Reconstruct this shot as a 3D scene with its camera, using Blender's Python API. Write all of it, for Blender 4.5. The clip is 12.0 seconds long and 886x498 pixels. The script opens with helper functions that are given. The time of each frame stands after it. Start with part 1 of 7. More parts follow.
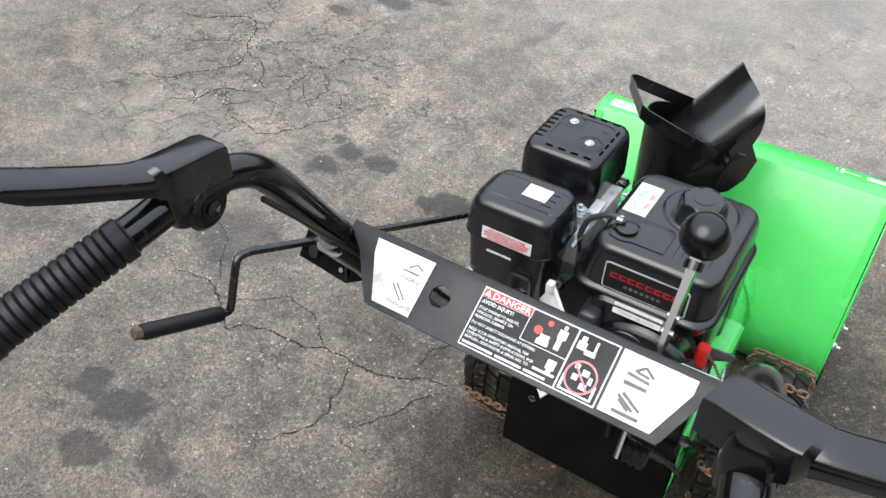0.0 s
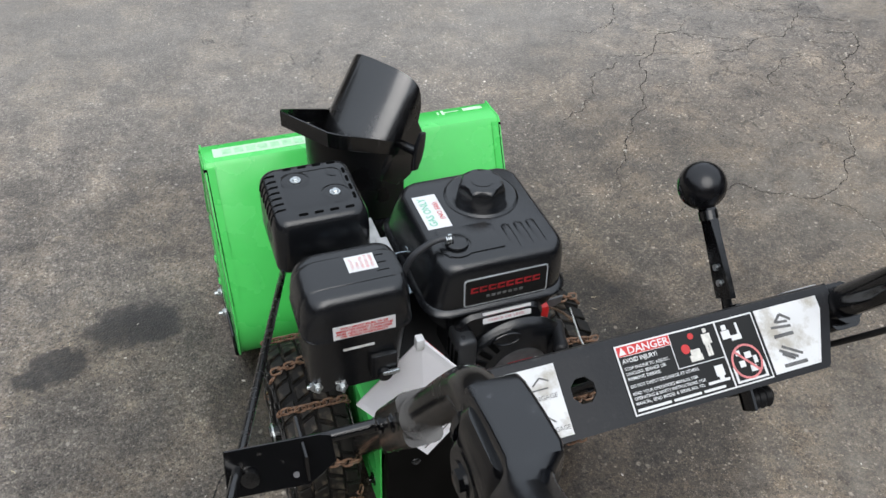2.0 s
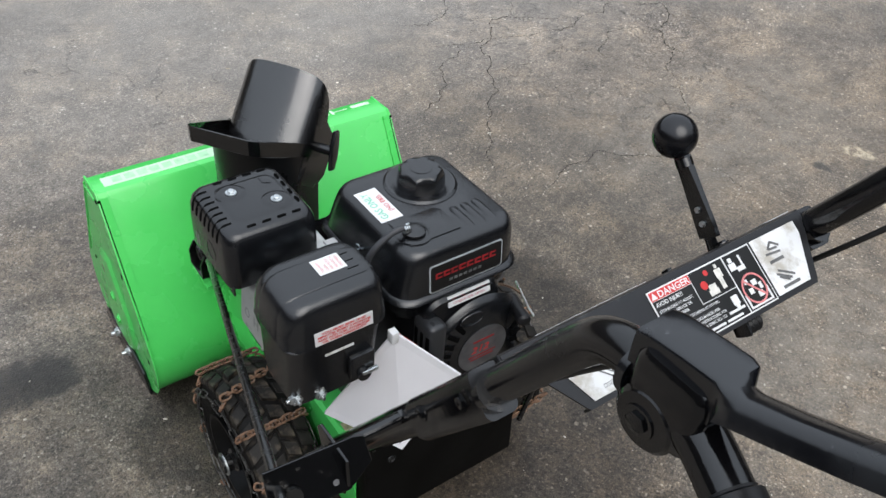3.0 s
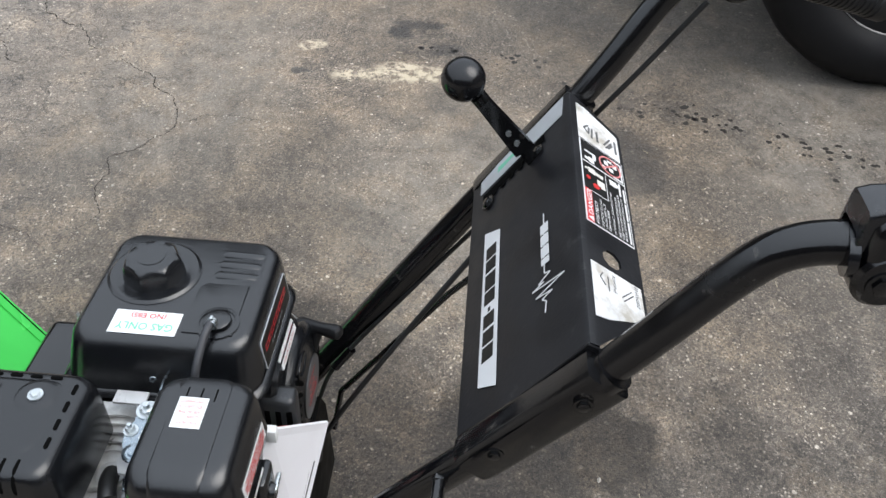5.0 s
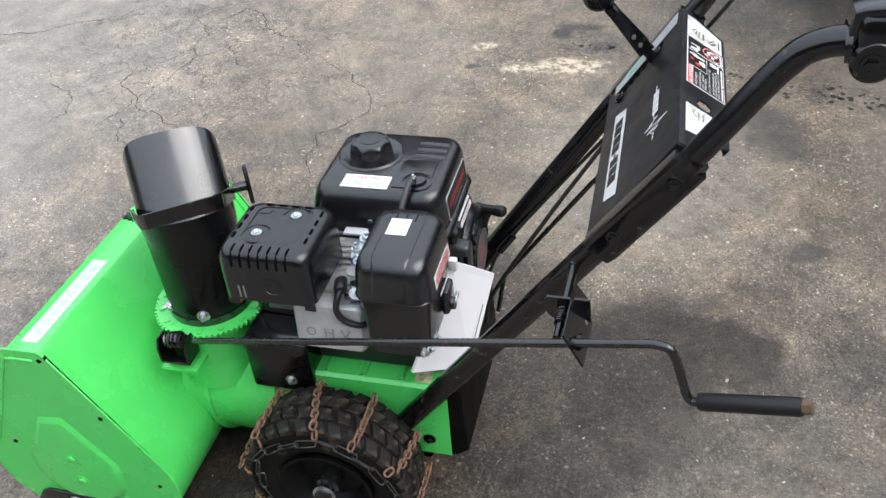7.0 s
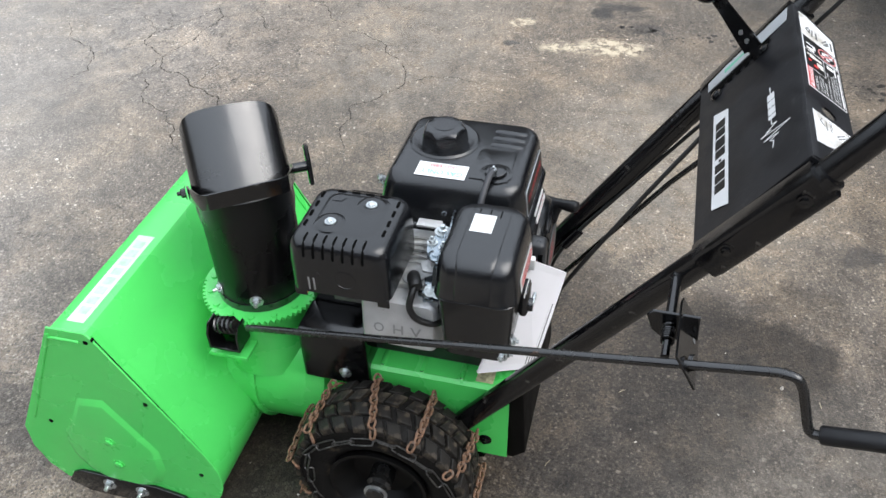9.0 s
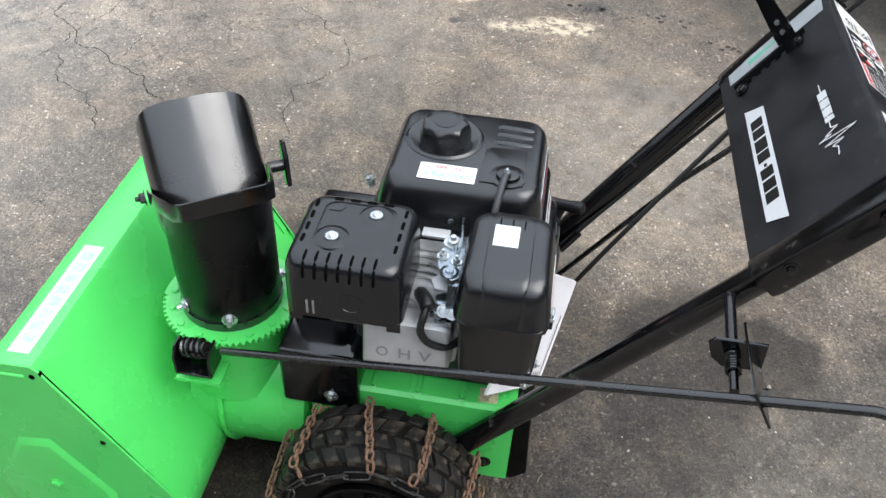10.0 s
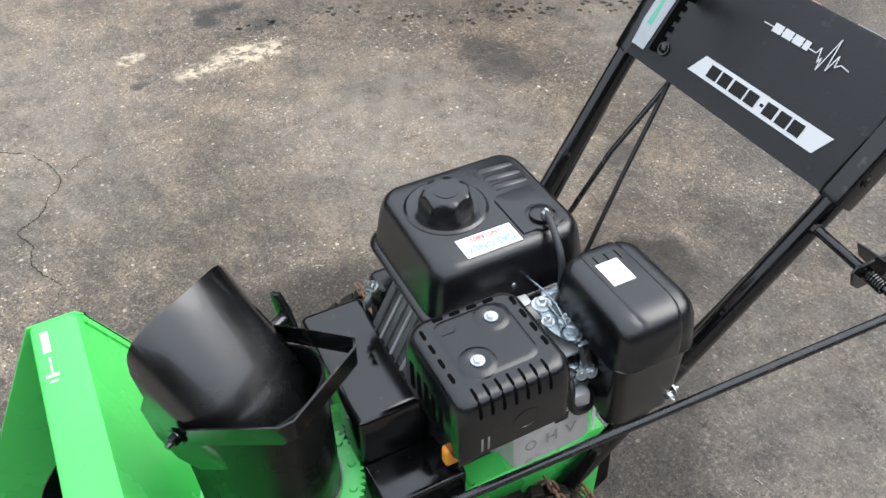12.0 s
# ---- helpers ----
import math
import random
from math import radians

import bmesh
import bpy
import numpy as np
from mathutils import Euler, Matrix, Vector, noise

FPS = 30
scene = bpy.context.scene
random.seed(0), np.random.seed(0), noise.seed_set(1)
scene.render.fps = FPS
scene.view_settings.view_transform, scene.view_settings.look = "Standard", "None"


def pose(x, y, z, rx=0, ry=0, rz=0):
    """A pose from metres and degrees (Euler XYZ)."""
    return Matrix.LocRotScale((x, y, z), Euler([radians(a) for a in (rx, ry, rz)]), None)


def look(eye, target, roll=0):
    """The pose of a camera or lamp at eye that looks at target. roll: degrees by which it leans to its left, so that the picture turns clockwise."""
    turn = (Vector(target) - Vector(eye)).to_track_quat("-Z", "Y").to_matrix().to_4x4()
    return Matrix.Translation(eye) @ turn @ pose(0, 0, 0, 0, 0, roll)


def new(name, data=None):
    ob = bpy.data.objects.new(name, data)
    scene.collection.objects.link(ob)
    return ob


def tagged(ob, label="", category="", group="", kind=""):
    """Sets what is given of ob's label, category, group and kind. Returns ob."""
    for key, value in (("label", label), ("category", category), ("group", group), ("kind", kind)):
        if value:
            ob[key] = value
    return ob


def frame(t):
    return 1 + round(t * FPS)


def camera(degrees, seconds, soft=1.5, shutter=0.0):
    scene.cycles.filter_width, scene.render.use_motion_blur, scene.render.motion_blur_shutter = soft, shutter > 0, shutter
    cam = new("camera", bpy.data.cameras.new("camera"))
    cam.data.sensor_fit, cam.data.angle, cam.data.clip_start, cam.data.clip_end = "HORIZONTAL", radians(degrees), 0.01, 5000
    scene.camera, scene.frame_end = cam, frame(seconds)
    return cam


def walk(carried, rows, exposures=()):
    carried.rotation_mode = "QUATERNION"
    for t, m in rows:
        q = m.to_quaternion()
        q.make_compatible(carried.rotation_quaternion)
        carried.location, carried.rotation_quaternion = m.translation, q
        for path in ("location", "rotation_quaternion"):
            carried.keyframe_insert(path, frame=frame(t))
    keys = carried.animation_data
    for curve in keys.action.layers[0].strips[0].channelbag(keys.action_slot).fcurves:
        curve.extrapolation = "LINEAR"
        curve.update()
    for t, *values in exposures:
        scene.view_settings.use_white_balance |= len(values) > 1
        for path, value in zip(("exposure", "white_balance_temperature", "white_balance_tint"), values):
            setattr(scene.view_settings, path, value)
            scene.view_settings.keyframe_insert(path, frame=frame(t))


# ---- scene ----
cam = camera(56.0, 12.0)
PATH = [
    (0, (0.261, -1.071, 1.458), (-0.538, 0.185, 0.122), 0.7),
    (0.5, (0.146, -1.139, 1.437), (-0.383, 0.26, 0.109), -1.5),
    (1, (-0.012, -1.022, 1.402), (-0.458, 0.375, 0.042), -6.1),
    (1.5, (-0.164, -0.946, 1.391), (-0.32, 0.472, -0.011), -5.1),
    (2, (-0.369, -0.962, 1.418), (0.2, 0.449, 0.12), 3.0),
    (2.5, (-0.531, -0.962, 1.414), (0.343, 0.33, 0.163), 5.5),
    (2.7, (-0.549, -0.94, 1.406), (0.357, 0.329, 0.154), 5.4),
    (4.3, (-0.517, -0.54, 1.34), (0.831, -0.03, -0.046), 1.1),
    (4.5, (-0.58, -0.466, 1.359), (0.849, -0.19, -0.013), 2.2),
    (5, (-0.685, -0.416, 1.382), (0.826, -0.367, 0.072), 3.3),
    (5.5, (-0.813, -0.491, 1.388), (0.739, -0.266, 0.146), 0.3),
    (6, (-0.964, -0.543, 1.398), (0.567, -0.17, 0.166), -2.8),
    (6.5, (-1.097, -0.496, 1.407), (0.442, -0.123, 0.186), -3.9),
    (7, (-1.105, -0.489, 1.401), (0.412, -0.042, 0.178), -4.9),
    (7.5, (-1.118, -0.495, 1.403), (0.386, 0.021, 0.19), -6.1),
    (7.7, (-1.106, -0.498, 1.404), (0.398, 0.023, 0.194), -6.1),
    (9.3, (-1.037, -0.282, 1.384), (0.436, 0.051, 0.073), 1.4),
    (9.5, (-1.019, -0.247, 1.363), (0.471, -0.005, 0.052), 3.9),
    (10, (-0.948, -0.166, 1.345), (0.534, 0.023, 0.015), 3.1),
    (10.5, (-0.783, -0.06, 1.338), (0.666, 0.16, -0.024), -3.5),
    (11, (-0.698, 0.069, 1.333), (0.735, 0.107, -0.062), -5.6),
    (11.5, (-0.727, 0.282, 1.371), (0.668, -0.138, 0.001), -2.5),
    (12, (-0.705, 0.364, 1.364), (0.616, -0.305, 0.02), -0.8),
]
walk(cam, [(t, look(eye, target, roll)) for t, eye, target, roll in PATH], [
    (0.0, 1.2), (0.5, 0.98), (1.0, 0.82), (1.5, 0.58), (2.0, 0.62), (2.5, 0.78), (4.3, 0.55), (4.5, 0.58), (5.0, 1.02), (5.5, 1.14),
    (6.0, 1.24), (6.5, 1.24), (7.5, 1.24), (9.5, 1.22), (10.0, 1.29), (10.5, 1.26), (11.0, 1.2), (11.5, 1.24), (12.0, 1.27)])

# ---------------------------------------------------------------- light
world = bpy.data.worlds.new("overcast_sky")
scene.world = world
world.use_nodes = True
wn, wl = world.node_tree.nodes, world.node_tree.links
sky = wn.new("ShaderNodeTexSky")
sky.sky_type = "NISHITA"
sky.sun_disc = False
SUN_EL, SUN_AZ = 51.0, 194.0
sky.sun_elevation, sky.sun_rotation = radians(SUN_EL), radians(SUN_AZ)
sky.air_density, sky.dust_density, sky.ozone_density = 1.0, 4.0, 1.0
grey = wn.new("ShaderNodeHueSaturation")
grey.inputs["Saturation"].default_value = 0.38
wl.new(sky.outputs[0], grey.inputs["Color"])
cloud = wn.new("ShaderNodeMix")
cloud.data_type = "RGBA"
cloud.inputs["Factor"].default_value = 0.8
cloud.inputs[7].default_value = (5.95, 6.6, 7.45, 1)
wl.new(grey.outputs[0], cloud.inputs[6])
geo = wn.new("ShaderNodeTexCoord")
up = wn.new("ShaderNodeSeparateXYZ")
wl.new(geo.outputs["Generated"], up.inputs[0])
zenith = wn.new("ShaderNodeMapRange")
for key, value in (("From Min", 0.0), ("From Max", 1.0), ("To Min", 0.62), ("To Max", 1.45)):
    zenith.inputs[key].default_value = value
wl.new(up.outputs["Z"], zenith.inputs["Value"])
veil = wn.new("ShaderNodeMix")
veil.data_type, veil.blend_type = "RGBA", "MULTIPLY"
veil.inputs["Factor"].default_value = 1.0
wl.new(cloud.outputs[2], veil.inputs[6])
wl.new(zenith.outputs[0], veil.inputs[7])
wl.new(veil.outputs[2], wn["Background"].inputs[0])
wn["Background"].inputs[1].default_value = 0.116
sun_data = bpy.data.lights.new("sun", "SUN")
sun_data.energy, sun_data.angle, sun_data.color = 1.0, radians(50), (1.0, 0.972, 0.935)
sun = new("sun", sun_data)
az = radians(SUN_AZ)
sun.matrix_world = look((math.sin(az) * 5, math.cos(az) * 5, 5 * math.tan(radians(SUN_EL))), (0, 0, 0))


# ---------------------------------------------------------------- materials
def mat(name, color, rough=0.5, metal=0.0, vary=0.12, scale=18.0, bump=0.0, bump_scale=300.0, wear=None, wear_amount=0.0,
        wear_scale=40.0, coat=0.0, spec=0.5, rough_vary=0.12):
    """A surface with a coarse and a fine variation of colour and gloss, fine relief, and dirt or wear in patches."""
    m = bpy.data.materials.new(name)
    m.use_nodes = True
    nt = m.node_tree
    n, l = nt.nodes, nt.links
    b = n["Principled BSDF"]
    tc = n.new("ShaderNodeTexCoord")
    coarse = n.new("ShaderNodeTexNoise")
    coarse.inputs["Scale"].default_value, coarse.inputs["Detail"].default_value = scale, 6
    l.new(tc.outputs["Object"], coarse.inputs["Vector"])
    fine = n.new("ShaderNodeTexNoise")
    fine.inputs["Scale"].default_value, fine.inputs["Detail"].default_value = bump_scale, 3
    l.new(tc.outputs["Object"], fine.inputs["Vector"])
    ramp = n.new("ShaderNodeMapRange")
    ramp.inputs["From Min"].default_value, ramp.inputs["From Max"].default_value = 0.3, 0.7
    ramp.inputs["To Min"].default_value, ramp.inputs["To Max"].default_value = 1 - vary, 1 + vary
    l.new(coarse.outputs["Fac"], ramp.inputs["Value"])
    mul = n.new("ShaderNodeMix")
    mul.data_type, mul.blend_type = "RGBA", "MULTIPLY"
    mul.inputs["Factor"].default_value = 1.0
    mul.inputs[6].default_value = (*color, 1)
    l.new(ramp.outputs[0], mul.inputs[7])
    out = mul.outputs[2]
    if wear:
        wt = n.new("ShaderNodeTexNoise")
        wt.inputs["Scale"].default_value, wt.inputs["Detail"].default_value, wt.inputs["Roughness"].default_value = wear_scale, 8, 0.65
        l.new(tc.outputs["Object"], wt.inputs["Vector"])
        wr = n.new("ShaderNodeMapRange")
        wr.inputs["From Min"].default_value, wr.inputs["From Max"].default_value = 0.62 - wear_amount, 0.72 - wear_amount * 0.6
        l.new(wt.outputs["Fac"], wr.inputs["Value"])
        wm = n.new("ShaderNodeMix")
        wm.data_type = "RGBA"
        wm.inputs[7].default_value = (*wear, 1)
        l.new(out, wm.inputs[6])
        l.new(wr.outputs[0], wm.inputs["Factor"])
        out = wm.outputs[2]
    l.new(out, b.inputs["Base Color"])
    rr = n.new("ShaderNodeMapRange")
    rr.inputs["From Min"].default_value, rr.inputs["From Max"].default_value = 0.3, 0.7
    rr.inputs["To Min"].default_value, rr.inputs["To Max"].default_value = max(rough - rough_vary, 0.02), min(rough + rough_vary, 1)
    l.new(coarse.outputs["Fac"], rr.inputs["Value"])
    l.new(rr.outputs[0], b.inputs["Roughness"])
    b.inputs["Metallic"].default_value = metal
    b.inputs["Coat Weight"].default_value = coat
    b.inputs["Specular IOR Level"].default_value = spec
    if bump:
        bp = n.new("ShaderNodeBump")
        bp.inputs["Strength"].default_value, bp.inputs["Distance"].default_value = bump, 0.001
        l.new(fine.outputs["Fac"], bp.inputs["Height"])
        l.new(bp.outputs[0], b.inputs["Normal"])
    return m


GREEN = mat("green_enamel", (0.075, 0.60, 0.115), 0.27, spec=0.7, vary=0.05, scale=9, bump=0.15, bump_scale=120, rough_vary=0.06)
BLACK_PAINT = mat("gloss_black_paint", (0.0032, 0.0033, 0.0038), 0.14, spec=0.62, vary=0.2, scale=12, bump=0.08, bump_scale=90, rough_vary=0.08,
                  wear=(0.03, 0.028, 0.026), wear_amount=0.02, wear_scale=60)
CHUTE_BLACK = mat("chute_black_plastic", (0.003, 0.003, 0.0034), 0.23, spec=0.9, coat=0.3, vary=0.2, scale=14, bump=0.05, bump_scale=60, rough_vary=0.08)
CHUTE_TUBE = mat("chute_tube_plastic", (0.003, 0.003, 0.0034), 0.3, spec=0.35, vary=0.2, scale=14, bump=0.05, bump_scale=60)
TUBE_BLACK = mat("tube_black_enamel", (0.003, 0.003, 0.0036), 0.16, spec=0.6, vary=0.2, scale=20, bump=0.1, bump_scale=160,
                 wear=(0.05, 0.045, 0.04), wear_amount=0.03, wear_scale=35)
PLASTIC = mat("textured_black_plastic", (0.0055, 0.0060, 0.0072), 0.20, spec=0.70, vary=0.12, scale=25, bump=0.25, bump_scale=700, rough_vary=0.06)
GUARD = mat("black_muffler_enamel", (0.0045, 0.0050, 0.0062), 0.22, spec=0.60, vary=0.15, scale=25, bump=0.2, bump_scale=500, rough_vary=0.06)
# near-black: the shade inside slots, gaps and hollows is put into this colour
DARK = mat("recess_shade", (0.003, 0.003, 0.003), 0.8, vary=0.3, spec=0.02)
PANEL = mat("panel_dark_grey_enamel", (0.009, 0.009, 0.0105), 0.40, spec=0.38, vary=0.15, scale=18, bump=0.2, bump_scale=250,
            wear=(0.03, 0.03, 0.03), wear_amount=0.0, wear_scale=45)
RUBBER = mat("grip_rubber", (0.007, 0.007, 0.008), 0.45, spec=0.35, vary=0.2, scale=40, bump=0.2, bump_scale=400)
LEVER = mat("worn_grey_black_lever", (0.0035, 0.004, 0.0055), 0.22, spec=0.7, vary=0.2, scale=20, bump=0.1, bump_scale=200,
            wear=(0.05, 0.05, 0.056), wear_amount=0.0, wear_scale=45)
TYRE = mat("muddy_tyre_rubber", (0.0065, 0.006, 0.0056), 0.7, spec=0.15, vary=0.35, scale=30, bump=0.8, bump_scale=260, wear=(0.07, 0.055, 0.04),
           wear_amount=0.035, wear_scale=28)
RIM_BLACK = mat("black_wheel_rim", (0.0022, 0.0022, 0.0024), 0.45, spec=0.2, vary=0.3, scale=30)
TREAD = mat("dusty_tread_rubber", (0.010, 0.0088, 0.0075), 0.6, spec=0.25, vary=0.4, scale=45, bump=0.8, bump_scale=260, wear=(0.075, 0.060, 0.043),
            wear_amount=0.10, wear_scale=32)
CHAIN_RUST = mat("rusty_chain_steel", (0.20, 0.112, 0.068), 0.7, metal=0.4, vary=0.5, scale=120, bump=0.6, bump_scale=600,
                 wear=(0.16, 0.15, 0.14), wear_amount=0.07, wear_scale=140)
CHAIN_DARK = mat("dark_chain_steel", (0.07, 0.068, 0.066), 0.35, metal=0.7, vary=0.4, scale=120, bump=0.4, bump_scale=500,
                 wear=(0.25, 0.24, 0.22), wear_amount=0.06, wear_scale=160)
ZINC = mat("zinc_plated_steel", (0.55, 0.58, 0.59), 0.32, metal=0.9, vary=0.15, scale=60, bump=0.1)
ZINC_BLUE = mat("blue_zinc_plate", (0.30, 0.345, 0.38), 0.24, metal=1.0, vary=0.2, scale=60, bump=0.1)
ALU = mat("cast_aluminium", (0.47, 0.47, 0.47), 0.45, metal=0.35, vary=0.12, scale=30, bump=0.4, bump_scale=420, wear=(0.28, 0.27, 0.26),
          wear_amount=0.02, wear_scale=50)
ALU_DARK = mat("sooty_aluminium", (0.16, 0.16, 0.165), 0.5, metal=0.7, vary=0.3, scale=50, bump=0.3)
FIN = mat("dull_cast_fins", (0.46, 0.46, 0.45), 0.5, metal=0.4, vary=0.25, scale=60, bump=0.4, bump_scale=400)
ROD = mat("dark_oiled_steel", (0.008, 0.008, 0.008), 0.22, spec=0.75, metal=0.0, vary=0.3, scale=70, bump=0.15, wear=(0.07, 0.04, 0.025),
          wear_amount=-0.01, wear_scale=60)
RUST_BRASS = mat("rusty_nut", (0.13, 0.085, 0.055), 0.6, metal=0.5, vary=0.3, scale=90)
PAPER = mat("white_paper", (0.87, 0.86, 0.89), 0.7, vary=0.03, scale=12, bump=0.05)
WHITE = mat("white_label_film", (0.66, 0.66, 0.66), 0.4, vary=0.04, scale=20)
WHITE_SCUFFED = mat("scuffed_white_label", (0.66, 0.66, 0.66), 0.42, vary=0.06, scale=25, wear=(0.40, 0.37, 0.32), wear_amount=0.12, wear_scale=30)
SILVER = mat("silver_label_film", (0.46, 0.48, 0.50), 0.4, metal=0.3, vary=0.1, scale=30)
INK = mat("black_ink", (0.008, 0.008, 0.008), 0.45, spec=0.3, vary=0.1)
INK_GREY = mat("worn_grey_ink", (0.10, 0.10, 0.10), 0.5, vary=0.4, scale=90)
RED_PRINT = mat("red_print", (0.36, 0.03, 0.035), 0.45, vary=0.1)
RED = mat("red_ink", (0.52, 0.03, 0.03), 0.4, vary=0.1)
RED_DARK = mat("dark_red_ink", (0.26, 0.01, 0.014), 0.4, vary=0.15)
RED_PLASTIC = mat("red_plastic", (0.62, 0.02, 0.02), 0.35, vary=0.05)
PINK = mat("pale_red_print", (0.62, 0.20, 0.20), 0.45, vary=0.15, scale=120)
GREEN_INK = mat("green_ink", (0.15, 0.50, 0.34), 0.4, vary=0.05)
ORANGE = mat("orange_plastic", (0.75, 0.26, 0.02), 0.4, vary=0.05)
CABLE = mat("black_cable_sleeve", (0.010, 0.010, 0.010), 0.45, vary=0.15)
CAR_PAINT = mat("dark_car_paint", (0.012, 0.012, 0.014), 0.25, vary=0.1, coat=0.5)
CAR_TYRE = mat("car_tyre_rubber", (0.006, 0.006, 0.007), 0.6, spec=0.25, vary=0.2, scale=12, bump=0.2, bump_scale=120)
CAR_RIM = mat("dark_steel_rim", (0.03, 0.03, 0.033), 0.25, spec=0.9, metal=0.0, vary=0.2, scale=20)
CRACK_PALE = mat("sandy_crack_dirt", (0.024, 0.020, 0.017), 0.95, vary=0.6, scale=40)
CRACK = mat("crack_dirt", (0.012, 0.011, 0.010), 0.95, vary=0.5, scale=60)


def asphalt():
    """Old, sun-bleached asphalt: stones of several greys and browns, patches, hairline cracks, oil and water stains, a
    pale spill, and painted shade round the blower.
    """
    m = bpy.data.materials.new("weathered_asphalt")
    m.use_nodes = True
    nt = m.node_tree
    n, l = nt.nodes, nt.links
    b = n["Principled BSDF"]
    tc = n.new("ShaderNodeTexCoord")
    pos = tc.outputs["Object"]

    def noise_tex(scale, detail=4, rough=0.55, vec=pos):
        t = n.new("ShaderNodeTexNoise")
        t.inputs["Scale"].default_value, t.inputs["Detail"].default_value, t.inputs["Roughness"].default_value = scale, detail, rough
        l.new(vec, t.inputs["Vector"])
        return t

    def rng(value, a, c, lo=0.0, hi=1.0, smooth=False):
        r = n.new("ShaderNodeMapRange")
        if smooth:
            r.interpolation_type = "SMOOTHSTEP"
        for k, v in zip(("From Min", "From Max", "To Min", "To Max"), (a, c, lo, hi)):
            r.inputs[k].default_value = v
        l.new(value, r.inputs["Value"])
        return r.outputs[0]

    def math_node(op, a, c=None):
        x = n.new("ShaderNodeMath")
        x.operation = op
        for k, v in enumerate((a, c)):
            if v is None:
                continue
            if isinstance(v, (int, float)):
                x.inputs[k].default_value = v
            else:
                l.new(v, x.inputs[k])
        return x.outputs[0]

    def mix(fac, a, c, mode="MIX"):
        x = n.new("ShaderNodeMix")
        x.data_type, x.blend_type = "RGBA", mode
        if isinstance(fac, (int, float)):
            x.inputs["Factor"].default_value = fac
        else:
            l.new(fac, x.inputs["Factor"])
        for k, v in ((6, a), (7, c)):
            if isinstance(v, tuple):
                x.inputs[k].default_value = (*v, 1)
            else:
                l.new(v, x.inputs[k])
        return x.outputs[2]

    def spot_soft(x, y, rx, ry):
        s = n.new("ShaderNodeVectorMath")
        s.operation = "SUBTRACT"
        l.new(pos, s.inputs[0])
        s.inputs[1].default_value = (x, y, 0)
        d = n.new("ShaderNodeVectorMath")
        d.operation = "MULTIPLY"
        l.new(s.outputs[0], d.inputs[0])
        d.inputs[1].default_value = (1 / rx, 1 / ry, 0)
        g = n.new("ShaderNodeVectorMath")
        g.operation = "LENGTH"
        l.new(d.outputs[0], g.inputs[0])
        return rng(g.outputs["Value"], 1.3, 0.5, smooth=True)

    # stones bound in dark tar
    stones = n.new("ShaderNodeTexVoronoi")
    stones.inputs["Scale"].default_value = 210
    l.new(pos, stones.inputs["Vector"])
    sep = n.new("ShaderNodeSeparateColor")
    l.new(stones.outputs["Color"], sep.inputs[0])
    grain = noise_tex(420, 2)
    patch = noise_tex(1.3, 5, 0.6)
    mid = noise_tex(9, 6, 0.65)
    base = mix(rng(patch.outputs["Fac"], 0.35, 0.65), (0.100, 0.091, 0.083), (0.165, 0.151, 0.136))
    base = mix(rng(mid.outputs["Fac"], 0.38, 0.68), base, (0.190, 0.173, 0.154))
    dark_mid = noise_tex(22, 5, 0.7)
    base = mix(rng(dark_mid.outputs["Fac"], 0.48, 0.62, 0, 0.7), base, (0.072, 0.063, 0.056))
    broad = noise_tex(5.5, 6, 0.7)
    base = mix(rng(broad.outputs["Fac"], 0.52, 0.64, 0, 0.5), base, (0.085, 0.075, 0.068))
    tan = noise_tex(3.7, 6, 0.7)
    base = mix(rng(tan.outputs["Fac"], 0.47, 0.60, 0, 0.75), base, (0.245, 0.205, 0.157))
    base = mix(rng(sep.outputs[0], 0.0, 1.0, 0.0, 0.5), base, (0.30, 0.27, 0.235), "OVERLAY")
    base = mix(rng(sep.outputs[1], 0.82, 0.97, 0, 0.6), base, (0.34, 0.32, 0.29))
    base = mix(rng(sep.outputs[2], 0.80, 0.92, 0, 0.75), base, (0.035, 0.031, 0.028))
    base = mix(rng(grain.outputs["Fac"], 0.47, 0.60, 0, 0.70), base, (0.050, 0.044, 0.039))
    bright = noise_tex(330, 4, 0.6)
    base = mix(rng(bright.outputs["Fac"], 0.54, 0.66, 0, 0.6), base, (0.36, 0.32, 0.27))
    coarse_grain = noise_tex(120, 4, 0.65)
    base = mix(rng(coarse_grain.outputs["Fac"], 0.55, 0.66, 0, 0.45), base, (0.33, 0.295, 0.25))
    base = mix(rng(coarse_grain.outputs["Fac"], 0.44, 0.34, 0, 0.5), base, (0.06, 0.053, 0.047))
    # pale stone chips of two sizes, thicker in some places than in others
    side = n.new("ShaderNodeSeparateXYZ")
    l.new(pos, side.inputs[0])
    crowd = rng(noise_tex(2.3, 4, 0.6).outputs["Fac"], 0.38, 0.62, 0.25, 1.0)
    for size, rare, hue in ((62, 0.955, (0.58, 0.55, 0.50)), (110, 0.90, (0.50, 0.47, 0.42)), (190, 0.86, (0.42, 0.385, 0.34))):
        chips = n.new("ShaderNodeTexVoronoi")
        chips.inputs["Scale"].default_value = size
        l.new(pos, chips.inputs["Vector"])
        csep = n.new("ShaderNodeSeparateColor")
        l.new(chips.outputs["Color"], csep.inputs[0])
        chip = math_node("MULTIPLY", rng(side.outputs["X"], -0.9, 0.2, 0.25, 1.0), math_node("MULTIPLY", rng(chips.outputs["Distance"], 0.36, 0.26), rng(csep.outputs[0], rare, rare + 0.03)))
        base = mix(math_node("MULTIPLY", chip, crowd), base, hue)

